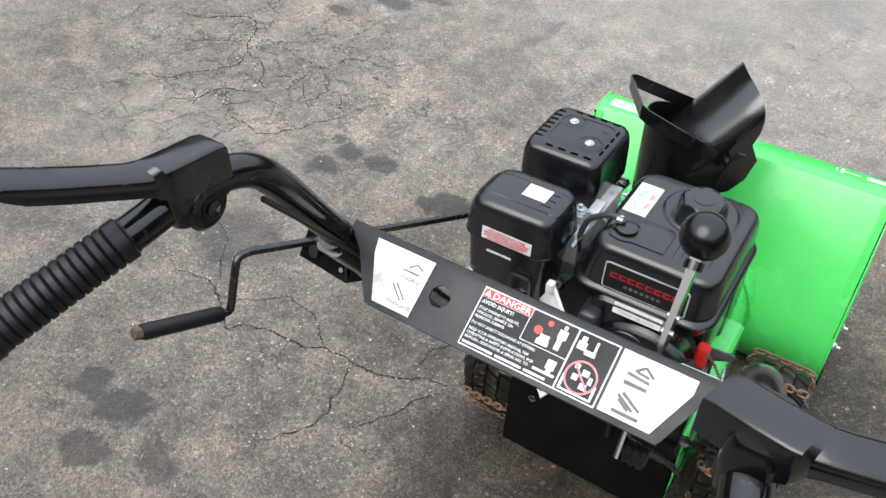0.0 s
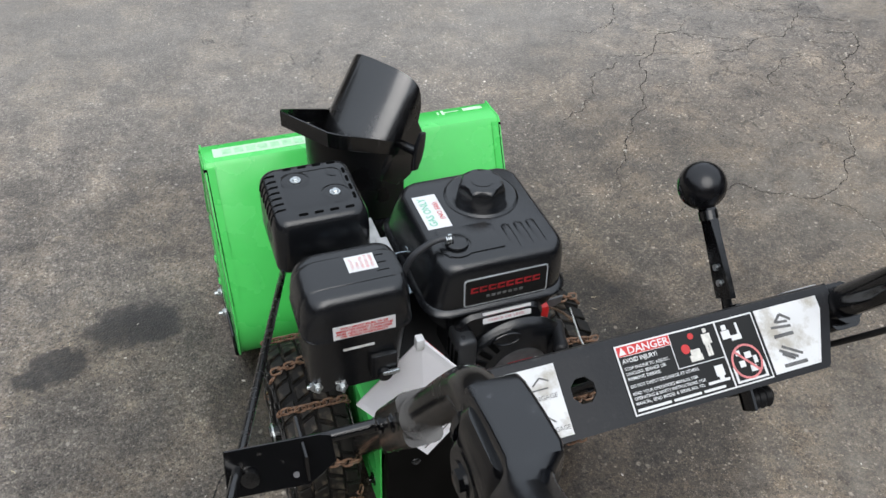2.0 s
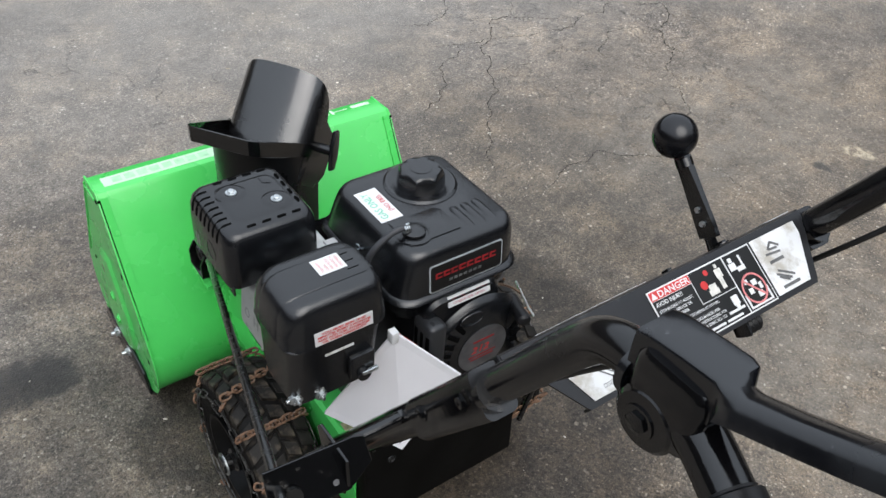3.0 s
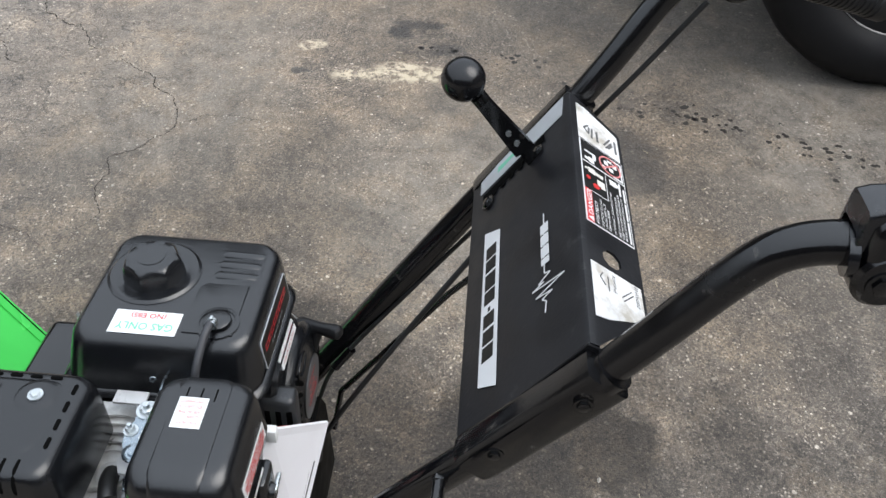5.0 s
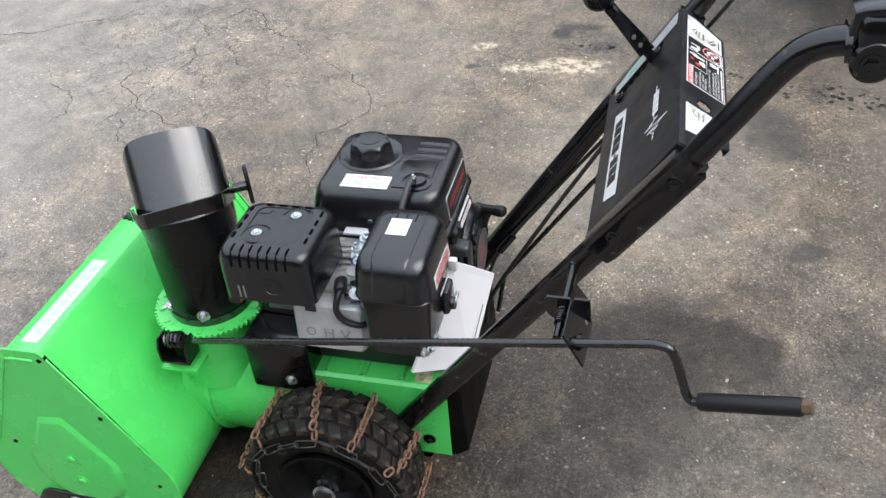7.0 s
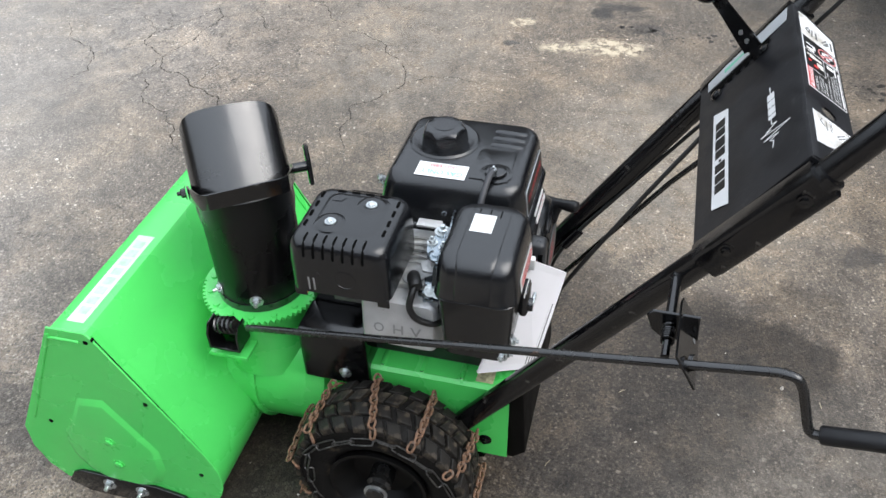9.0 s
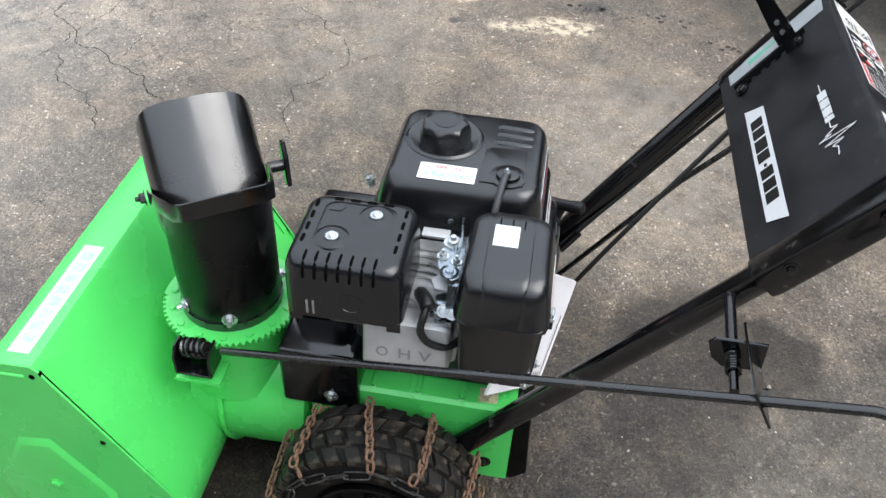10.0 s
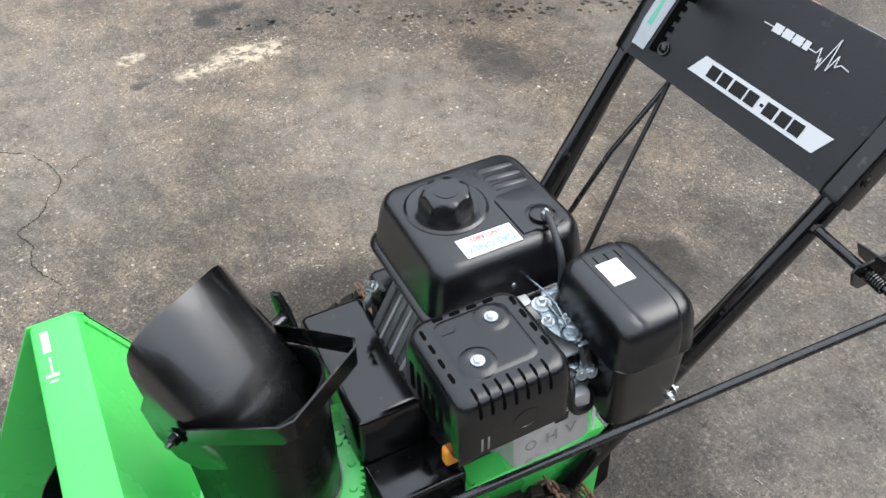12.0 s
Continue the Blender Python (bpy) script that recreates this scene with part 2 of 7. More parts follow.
    # single stones stand out from the tar, browner over by the spill
    base = mix(spot_soft(1.4, -0.1, 1.7, 1.5), base, (1.06, 0.99, 0.90), "MULTIPLY")
    base = mix(1.0, base, rng(sep.outputs[0], 0.05, 0.95, 0.84, 1.16), "MULTIPLY")
    cobble = n.new("ShaderNodeTexVoronoi")
    cobble.inputs["Scale"].default_value = 95
    l.new(pos, cobble.inputs["Vector"])
    cob = n.new("ShaderNodeSeparateColor")
    l.new(cobble.outputs["Color"], cob.inputs[0])
    base = mix(1.0, base, rng(cob.outputs[0], 0.0, 1.0, 0.84, 1.15), "MULTIPLY")
    base = mix(1.0, base, rng(noise_tex(38, 8, 0.8).outputs["Fac"], 0.36, 0.64, 0.80, 1.24), "MULTIPLY")
    base = mix(1.0, base, rng(noise_tex(7.5, 6, 0.7).outputs["Fac"], 0.34, 0.66, 0.74, 1.24), "MULTIPLY")
    base = mix(1.0, base, rng(noise_tex(2.4, 5, 0.65).outputs["Fac"], 0.34, 0.66, 0.82, 1.16), "MULTIPLY")
    base = mix(rng(side.outputs["X"], -0.7, 0.3, 0.25, 1.0), base, mix(1.0, base, rng(noise_tex(150, 6, 0.8).outputs["Fac"], 0.38, 0.62, 0.70, 1.36), "MULTIPLY"))
    base = mix(1.0, base, (1.025, 0.985, 0.945), "MULTIPLY")
    # brightness painted into the colour: paler towards the north, darker towards the south
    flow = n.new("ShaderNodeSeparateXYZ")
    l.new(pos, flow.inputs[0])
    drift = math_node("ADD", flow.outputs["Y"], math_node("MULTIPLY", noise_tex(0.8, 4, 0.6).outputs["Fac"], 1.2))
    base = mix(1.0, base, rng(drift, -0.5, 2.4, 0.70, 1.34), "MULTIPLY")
    # broad soft oval east of the housing, its brightness lowered in the colour
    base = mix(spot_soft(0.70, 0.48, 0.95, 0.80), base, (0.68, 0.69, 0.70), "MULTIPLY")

    # stains and painted shade: centre, half sizes, strength
    warp = noise_tex(11, 6, 0.65)
    off = n.new("ShaderNodeVectorMath")
    off.operation = "MULTIPLY_ADD"
    l.new(warp.outputs["Color"], off.inputs[0])
    off.inputs[1].default_value = (0.15, 0.15, 0)
    off.inputs[2].default_value = (-0.075, -0.075, 0)
    add = n.new("ShaderNodeVectorMath")
    add.operation = "ADD"
    l.new(pos, add.inputs[0])
    l.new(off.outputs[0], add.inputs[1])

    def spot(x, y, rx, ry, soft=0.35):
        s = n.new("ShaderNodeVectorMath")
        s.operation = "SUBTRACT"
        l.new(add.outputs[0], s.inputs[0])
        s.inputs[1].default_value = (x, y, 0)
        d = n.new("ShaderNodeVectorMath")
        d.operation = "MULTIPLY"
        l.new(s.outputs[0], d.inputs[0])
        d.inputs[1].default_value = (1 / rx, 1 / ry, 0)
        g = n.new("ShaderNodeVectorMath")
        g.operation = "LENGTH"
        l.new(d.outputs[0], g.inputs[0])
        return rng(g.outputs["Value"], 1.0 + soft, 1.0 - soft, smooth=True)

    oil = None
    for x, y, rx, ry, k in OIL_SPOTS:
        v = math_node("MULTIPLY", spot(x, y, rx, ry, 0.22), k)
        oil = v if oil is None else math_node("MAXIMUM", oil, v)
    breakup = rng(noise_tex(60, 5, 0.7).outputs["Fac"], 0.25, 0.6, 0.75, 1.0)
    oil = math_node("MULTIPLY", oil, breakup)
    base = mix(oil, base, (0.022, 0.020, 0.019))
    # damp stains, and shade under and beside the blower put into the colour
    damp_shade = None
    for x, y, rx, ry, k in DAMP_SHADE_PATCHES:
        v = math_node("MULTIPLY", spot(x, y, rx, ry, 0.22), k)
        damp_shade = v if damp_shade is None else math_node("MAXIMUM", damp_shade, v)
    base = mix(damp_shade, base, mix(1.0, base, (0.23, 0.225, 0.22), "MULTIPLY"))
    worn = math_node("MULTIPLY", spot(0.6, 2.8, 2.2, 1.5, 0.45), rng(patch.outputs["Fac"], 0.3, 0.6, 0.25, 0.5))
    base = mix(worn, base, (0.27, 0.255, 0.235))
    light = None
    for x, y, rx, ry, k in DRY_PATCHES:
        v = math_node("MULTIPLY", spot(x, y, rx, ry, 0.6), k)
        light = v if light is None else math_node("MAXIMUM", light, v)
    light = math_node("MULTIPLY", light, rng(noise_tex(14, 6, 0.7).outputs["Fac"], 0.35, 0.62))
    base = mix(light, base, (0.27, 0.24, 0.20))
    pale = math_node("MULTIPLY", math_node("MAXIMUM", spot(1.79, -0.20, 0.06, 0.13, 0.35), math_node("MAXIMUM", spot(1.76, -0.03, 0.04, 0.09, 0.5), spot(1.93, 0.16, 0.03, 0.05, 0.4))), rng(noise_tex(26, 6, 0.7).outputs["Fac"], 0.44, 0.54))
    base = mix(pale, base, (0.50, 0.42, 0.30))

    # hairline cracks
    wv = noise_tex(3.2, 6, 0.65)
    w2 = n.new("ShaderNodeVectorMath")
    w2.operation = "MULTIPLY_ADD"
    l.new(wv.outputs["Color"], w2.inputs[0])
    w2.inputs[1].default_value = (0.55, 0.55, 0)
    l.new(pos, w2.inputs[2])
    web = n.new("ShaderNodeTexVoronoi")
    web.feature = "DISTANCE_TO_EDGE"
    web.inputs["Scale"].default_value = 3.1
    l.new(w2.outputs[0], web.inputs["Vector"])
    where = rng(noise_tex(0.9, 3).outputs["Fac"], 0.47, 0.60)
    gaps = rng(noise_tex(11, 3).outputs["Fac"], 0.40, 0.55)
    crack = math_node("MULTIPLY", math_node("MULTIPLY", rng(web.outputs["Distance"], 0.010, 0.003), where), gaps)
    crack = math_node("MULTIPLY", crack, rng(flow.outputs["Y"], 0.35, 0.75))
    fine_web = n.new("ShaderNodeTexVoronoi")
    fine_web.feature = "DISTANCE_TO_EDGE"
    fine_web.inputs["Scale"].default_value = 7.0
    l.new(w2.outputs[0], fine_web.inputs["Vector"])
    zone = math_node("MAXIMUM", spot(-1.75, 0.80, 0.75, 0.62, 0.5), math_node("MULTIPLY", spot(1.75, 1.2, 0.6, 0.7, 0.5), 0.8))
    alligator = math_node("MULTIPLY", math_node("MULTIPLY", rng(fine_web.outputs["Distance"], 0.022, 0.006), zone), rng(noise_tex(6, 3).outputs["Fac"], 0.34, 0.48))
    crack = math_node("MAXIMUM", crack, alligator)
    base = mix(math_node("MULTIPLY", crack, 0.75), base, (0.018, 0.016, 0.015))
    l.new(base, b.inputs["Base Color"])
    b.inputs["Specular IOR Level"].default_value = 0.32
    rough = rng(mid.outputs["Fac"], 0.3, 0.7, 0.42, 0.60)
    rough = math_node("SUBTRACT", rough, math_node("MULTIPLY", oil, 0.15))
    l.new(rough, b.inputs["Roughness"])
    l.new(rng(damp_shade, 0.0, 1.0, 0.12, 0.0), b.inputs["Sheen Weight"])
    b.inputs["Sheen Roughness"].default_value = 0.5
    h = math_node("ADD", math_node("MULTIPLY", stones.outputs["Distance"], -0.9), math_node("MULTIPLY", grain.outputs["Fac"], 0.5))
    h = math_node("ADD", h, math_node("MULTIPLY", crack, -3.0))
    bp = n.new("ShaderNodeBump")
    bp.inputs["Strength"].default_value, bp.inputs["Distance"].default_value = 0.7, 0.0020
    l.new(h, bp.inputs["Height"])
    l.new(bp.outputs[0], b.inputs["Normal"])
    return m


OIL_SPOTS = [(-1.15, 0.545, 0.032, 0.024, 0.75), (-1.085, 0.51, 0.046, 0.034, 0.8), (-1.098, 0.415, 0.048, 0.042, 0.85), (-0.965, 0.508, 0.052, 0.024, 0.75), (-0.70, 0.455, 0.078, 0.044, 0.85),
             (-0.53, 0.53, 0.115, 0.070, 0.85), (-1.005, 1.296, 0.04, 0.03, 0.3), (-0.970, 1.36, 0.03, 0.045, 0.4), (-0.946, 1.43, 0.024, 0.05, 0.45), (-0.930, 1.52, 0.022, 0.06, 0.5), (-0.925, 1.60, 0.024, 0.04, 0.5), (-1.08, 0.05, 0.15, 0.10, 0.6), (-1.55, 1.40, 0.085, 0.038, 0.8),
             (-1.42, 1.51, 0.06, 0.04, 0.75), (-1.68, 1.22, 0.05, 0.03, 0.6), (-1.02, -0.50, 0.055, 0.04, 0.75), (-0.91, -0.51, 0.055, 0.045, 0.75),
             (-0.90, -0.63, 0.06, 0.04, 0.75), (-0.74, -0.57, 0.06, 0.04, 0.7), (1.37, -0.89, 0.17, 0.10, 0.62)]
DRIPS = [(2.08, -0.14, 0.06, 0.04, 0.85), (2.15, -0.20, 0.03, 0.09, 0.7), (1.97, -0.31, 0.04, 0.07, 0.6), (0.75, -0.93, 0.05, 0.045, 0.6),
         (1.76, 0.18, 0.03, 0.02, 0.9), (-1.27, 0.89, 0.015, 0.01, 0.9)]
OIL_SPOTS += DRIPS
# damp stains mixed with painted shade under and around the blower
DAMP_SHADE_PATCHES = [(0.35, -0.66, 0.13, 0.18, 0.95), (0.24, -0.52, 0.30, 0.17, 0.95), (0.05, -0.24, 0.42, 0.30, 0.85), (0.02, -0.78, 0.24, 0.17, 0.5), (-0.22, -0.55, 0.25, 0.2, 0.35), (-0.35, 0.95, 0.25, 0.22, 0.4), (0.22, -0.80, 0.13, 0.09, 0.6), (0.14, -0.95, 0.34, 0.12, 0.3), (0.50, -0.77, 0.11, 0.12, 0.45), (0.38, -0.97, 0.16, 0.09, 0.4), (0.27, -1.10, 0.12, 0.07, 0.35),
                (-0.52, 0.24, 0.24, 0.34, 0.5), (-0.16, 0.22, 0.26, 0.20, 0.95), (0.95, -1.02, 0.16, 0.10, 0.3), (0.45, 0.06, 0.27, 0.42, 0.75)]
DRY_PATCHES = [(-0.25, -0.80, 0.45, 0.28, 0.25), (1.10, -0.45, 0.45, 0.35, 0.5), (1.70, 0.55, 0.6, 0.35, 0.45), (1.5, -1.5, 0.6, 0.3, 0.5), (-1.6, 0.3, 0.4, 0.3, 0.35)]
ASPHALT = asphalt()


# ---------------------------------------------------------------- mesh helpers
def part(name, bm, material, parent=None, label="", smooth=True):
    """Links a bmesh as one mesh object under a thing or a part."""
    bmesh.ops.recalc_face_normals(bm, faces=bm.faces)
    me = bpy.data.meshes.new(name)
    bm.to_mesh(me)
    bm.free()
    if smooth:
        for p in me.polygons:
            p.use_smooth = True
        me.set_sharp_from_angle(angle=radians(38))
    mats = material if isinstance(material, (list, tuple)) else [material]
    for m in mats:
        me.materials.append(m)
    ob = new(name, me)
    if parent:
        ob.parent = parent
    if label:
        tagged(ob, label)
    return ob


def share(src, m, parent=None):
    """Another object on the same mesh."""
    ob = new(src.name.split(".")[0], src.data)
    ob.parent = parent or src.parent
    ob.matrix_basis = m
    return ob


def box(x0, x1, y0, y1, z0, z1, r=0.0, seg=2, bm=None):
    bm = bm or bmesh.new()
    res = bmesh.ops.create_cube(bm, size=1)
    vs = res["verts"]
    for v in vs:
        v.co = Vector(((x0 + x1) / 2 + v.co.x * (x1 - x0), (y0 + y1) / 2 + v.co.y * (y1 - y0), (z0 + z1) / 2 + v.co.z * (z1 - z0)))
    if r:
        es = {e for v in vs for e in v.link_edges}
        bmesh.ops.bevel(bm, geom=list(es), offset=r, segments=seg, profile=0.5, affect="EDGES")
    return bm


def rrect(w, h, r, n=5):
    """A rounded rectangle round the origin, counter-clockwise."""
    pts = []
    for cx, cy, a0 in ((w / 2 - r, h / 2 - r, 0), (-w / 2 + r, h / 2 - r, 90), (-w / 2 + r, -h / 2 + r, 180), (w / 2 - r, -h / 2 + r, 270)):
        for k in range(n + 1):
            a = radians(a0 + 90 * k / n)
            pts.append((cx + r * math.cos(a), cy + r * math.sin(a)))
    return pts


def loft(loops, cap0=True, cap1=True, closed=True, bm=None):
    """Skins loops of equally many 3D points."""
    bm = bm or bmesh.new()
    rows = [[bm.verts.new(p) for p in loop] for loop in loops]
    n = len(rows[0])
    for a, c in zip(rows, rows[1:]):
        for k in range(n if closed else n - 1):
            bm.faces.new((a[k], a[(k + 1) % n], c[(k + 1) % n], c[k]))
    if cap0:
        bm.faces.new(rows[0][::-1])
    if cap1:
        bm.faces.new(rows[-1])
    return bm


def smooth_path(pts, n=8):
    """A Catmull-Rom line through the points."""
    pts = [Vector(p) for p in pts]
    pts = [2 * pts[0] - pts[1], *pts, 2 * pts[-1] - pts[-2]]
    out = []
    for a, c, d, e in zip(pts, pts[1:], pts[2:], pts[3:]):
        for k in range(n):
            t = k / n
            out.append(0.5 * (2 * c + (d - a) * t + (2 * a - 5 * c + 4 * d - e) * t * t + (3 * c - a - 3 * d + e) * t**3))
    return out + [pts[-2]]


def tube(pts, r, n=14, bm=None, flat=1.0, caps=True, up=(0, 0, 1)):
    """A round or flattened bar along a line; r: one radius or one for each point."""
    pts = [Vector(p) for p in pts]
    loops, side = [], None
    for k, p in enumerate(pts):
        d = (pts[min(k + 1, len(pts) - 1)] - pts[max(k - 1, 0)]).normalized()
        if side is None:
            side = d.cross(Vector(up))
            side = (side if side.length > 1e-3 else d.cross(Vector((1, 0, 0)))).normalized()
        side = (side - d * side.dot(d)).normalized()
        other = side.cross(d)
        rr = r[k] if isinstance(r, (list, tuple)) else r
        loops.append([p + side * rr * flat * math.cos(a) + other * rr * math.sin(a) for a in (2 * math.pi * j / n for j in range(n))])
    return loft(loops, caps, caps, bm=bm)


def lathe(profile, n=28, centre=(0, 0, 0), axis="z", bm=None, turn=None):
    """A turned body from (radius, height) pairs."""
    loops = []
    for r, h in profile:
        loop = []
        for k in range(n):
            a = 2 * math.pi * k / n
            u, v = r * math.cos(a), r * math.sin(a)
            p = Vector({"z": (u, v, h), "y": (v, h, u), "x": (h, u, v)}[axis])
            loop.append((turn @ p if turn else p) + Vector(centre))
        loops.append(loop)
    return loft(loops, profile[0][0] > 1e-5, profile[-1][0] > 1e-5, bm=bm)


def prism(poly, a, c, axis="x", r=0.0, bm=None, seg=2):
    """A flat outline given in the two other axes, drawn out from a to c along axis."""
    bm = bm or bmesh.new()
    put = {"x": lambda p, h: (h, p[0], p[1]), "y": lambda p, h: (p[0], h, p[1]), "z": lambda p, h: (p[0], p[1], h)}[axis]
    v0, v1 = [bm.verts.new(put(p, a)) for p in poly], [bm.verts.new(put(p, c)) for p in poly]
    fs = [bm.faces.new(v0[::-1]), bm.faces.new(v1)]
    n = len(poly)
    for k in range(n):
        bm.faces.new((v0[k], v0[(k + 1) % n], v1[(k + 1) % n], v1[k]))
    if r:
        bmesh.ops.bevel(bm, geom=[e for f in fs for e in f.edges], offset=r, segments=seg, profile=0.5, affect="EDGES")
    return bm


def sheet(profile, thick):
    """The outline of a bent sheet of that thickness from its line."""
    pts = [Vector(p) for p in profile]
    inner = []
    for k, p in enumerate(pts):
        d = (pts[min(k + 1, len(pts) - 1)] - pts[max(k - 1, 0)]).normalized()
        inner.append(p + Vector((d.y, -d.x)) * thick)
    return [tuple(p) for p in pts + inner[::-1]]


def hexbolt(r=0.007, h=0.005, shank=0.004, washer=True):
    """A bolt head on a washer, along +z from the origin."""
    bm = bmesh.new()
    if washer:
        lathe([(0.0, 0), (r * 1.5, 0), (r * 1.5, 0.0014), (0.0, 0.0014)], 18, bm=bm)
    lathe([(0.0, 0.001), (r, 0.001), (r, h * 0.85), (r * 0.82, h), (0.0, h)], 6, bm=bm)
    if shank:
        lathe([(0.0, h), (r * 0.5, h), (r * 0.45, h + shank), (0.0, h + shank)], 10, bm=bm)
    return bm


def facing(normal, at, up=(0, 0, 1)):
    """A pose whose z runs along normal, and whose y is as near to up as can be."""
    z = Vector(normal).normalized()
    x = Vector(up).cross(z)
    x = (x if x.length > 1e-4 else Vector((1, 0, 0))).normalized()
    m = Matrix((x, z.cross(x), z)).transposed().to_4x4()
    m.translation = at
    return m


def moved(bm, m):
    bmesh.ops.transform(bm, matrix=m, verts=bm.verts)
    return bm


def plane_pose(origin, right, up):
    """A pose with x along right and y as near to up as can be: for labels on a face."""
    x = Vector(right).normalized()
    z = x.cross(Vector(up)).normalized()
    m = Matrix((x, z.cross(x), z)).transposed().to_4x4()
    m.translation = origin
    return m


def flat(poly, m, lift=0.0006, thick=0.0006):
    """A thin film of that outline on the plane of the pose m."""
    return moved(prism(poly, lift - thick, lift, "z"), m)


def rect(x0, y0, x1, y1):
    return [(x0, y0), (x1, y0), (x1, y1), (x0, y1)]


def rects(items, m, lift):
    bm = bmesh.new()
    for r in items:
        prism(rect(*r), lift - 0.0004, lift, "z", bm=bm)
    return moved(bm, m)


def blocks_on(name, items, m, lift, material, parent, label=""):
    """Printed blocks, each a part of its own."""
    return [part(name, rects([r], m, lift), material, parent, label, smooth=False) for r in items]


def lettering(lines, m, material, parent, lift=0.0012, bold=0.0, shear=0.0, name="lettering", label="", align="LEFT"):
    """Printed lines (text, x, y, height[, width]) on the plane of the pose m, a mesh for each line."""
    for text, x, y, size, *width in lines:
        cu = bpy.data.curves.new("print", "FONT")
        cu.body, cu.size, cu.offset, cu.shear, cu.align_x = text, size * 1.37, bold, shear, align
        cu.resolution_u = 2
        ob = bpy.data.objects.new("print", cu)
        scene.collection.objects.link(ob)
        bpy.context.view_layer.update()
        me = bpy.data.meshes.new_from_object(ob.evaluated_get(bpy.context.evaluated_depsgraph_get()))
        xs = [v.co.x for v in me.vertices]
        s = width[0] / (max(xs) - min(xs)) if width and xs else 1.0
        me.transform(Matrix.Translation((x, y, 0)) @ Matrix.Diagonal((s, 1, 1, 1)))
        bm = bmesh.new()
        bm.from_mesh(me)
        bpy.data.objects.remove(ob)
        bpy.data.curves.remove(cu)
        bpy.data.meshes.remove(me)
        part(name, moved(bm, m @ Matrix.Translation((0, 0, lift))), material, parent, label, smooth=False)


# ---------------------------------------------------------------- ground
def ground():
    bm = bmesh.new()
    n = 48
    rings = [0.0, 1.0, 2.0, 4.0, 8.0, 20.0, 60.0, 200.0, 800.0, 3000.0]
    centre = bm.verts.new((0, 0, 0))
    prev = None
    for r in rings[1:]:
        ring = [bm.verts.new((r * math.cos(2 * math.pi * k / n), r * math.sin(2 * math.pi * k / n), 0)) for k in range(n)]
        for k in range(n):
            if prev is None:
                bm.faces.new((centre, ring[k], ring[(k + 1) % n]))
            else:
                bm.faces.new((prev[k], ring[k], ring[(k + 1) % n], prev[(k + 1) % n]))
        prev = ring
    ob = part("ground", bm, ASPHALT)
    return tagged(ob, "weathered grey-brown asphalt with cracks, oil stains and chips", "asphalt ground", kind="structure")


GROUND = ground()


def sky_block_wall(name, size, at):
    """Plain weathered walls, unseen, added well outside the view to block low sky."""
    w, d, h = size
    ob = part(name, box(at[0] - w / 2, at[0] + w / 2, at[1] - d / 2, at[1] + d / 2, -0.02, h, 0.02), SKY_BLOCK_WALL, smooth=False)
    return tagged(ob, "plain weathered brown wall added out of view to block low sky", "wall", kind="structure")


SKY_BLOCK_WALL = mat("weathered_wall", (0.055, 0.05, 0.042), 0.9, vary=0.3, scale=2.0, bump=0.4, bump_scale=40)
sky_block_wall("wall_north", (24.0, 0.25, 4.2), (0, 12.0))
sky_block_wall("wall_south", (24.0, 0.25, 6.0), (0, -12.0))
sky_block_wall("wall_east", (0.25, 23.7, 6.0), (11.8, 0))
sky_block_wall("wall_west", (0.25, 23.7, 6.0), (-11.8, 0))


def crack_line(rnd, waypoints, width, rough=0.026, fill=None):
    """A jagged, tapering ribbon of dirt-filled crack through a few turning points."""
    pts = [Vector((*p, 0)) for p in waypoints]
    for level in range(5):
        out = [pts[0]]
        for a, c in zip(pts, pts[1:]):
            d = c - a
            side = Vector((-d.y, d.x, 0))
            out += [(a + c) / 2 + side * rnd.uniform(-1, 1) * rough * 5.5, c]
        pts = out
    bm = bmesh.new()
    left, right = [], []
    n = len(pts)
    for k, p in enumerate(pts):
        d = (pts[min(k + 1, n - 1)] - pts[max(k - 1, 0)]).normalized()
        side = Vector((-d.y, d.x, 0))
        w = 0.52 * width * (0.2 + 0.8 * rnd.random() ** 1.5) * min(1, 6 * (k + 0.3) / n, 6 * (n - k - 0.7) / n)
        left.append(bm.verts.new(p + side * w / 2 + Vector((0, 0, 0.0012))))
        right.append(bm.verts.new(p - side * w / 2 + Vector((0, 0, 0.0012))))
    for k in range(n - 1):
        bm.faces.new((left[k], right[k], right[k + 1], left[k + 1]))
    ob = part("asphalt_crack", bm, fill or CRACK, smooth=False)
    return tagged(ob, "jagged dirt-filled crack in the asphalt", "crack", group="cracks in the asphalt", kind="structure")


CRACKS = [([(1.77, 1.81), (1.59, 1.54), (1.48, 1.53), (1.4, 1.43), (1.28, 1.33), (1.19, 1.17), (1.15, 1.06), (1.03, 0.94), (0.86, 0.74), (0.73, 0.57)], 0.011),
          ([(1.22, 1.41), (1.17, 1.33), (1.06, 1.29), (0.93, 1.1), (0.79, 1.0)], 0.010), ([(1.63, 1.96), (1.39, 1.7), (1.22, 1.60), (1.13, 1.65)], 0.010),
          ([(1.08, 1.48), (1.22, 1.42), (1.49, 1.36), (1.67, 1.32), (1.81, 1.38), (1.94, 1.37), (2.11, 1.51), (2.23, 1.65), (2.4, 1.75)], 0.009), ([(2.11, 1.51), (2.3, 1.42), (2.34, 1.31)], 0.008)]
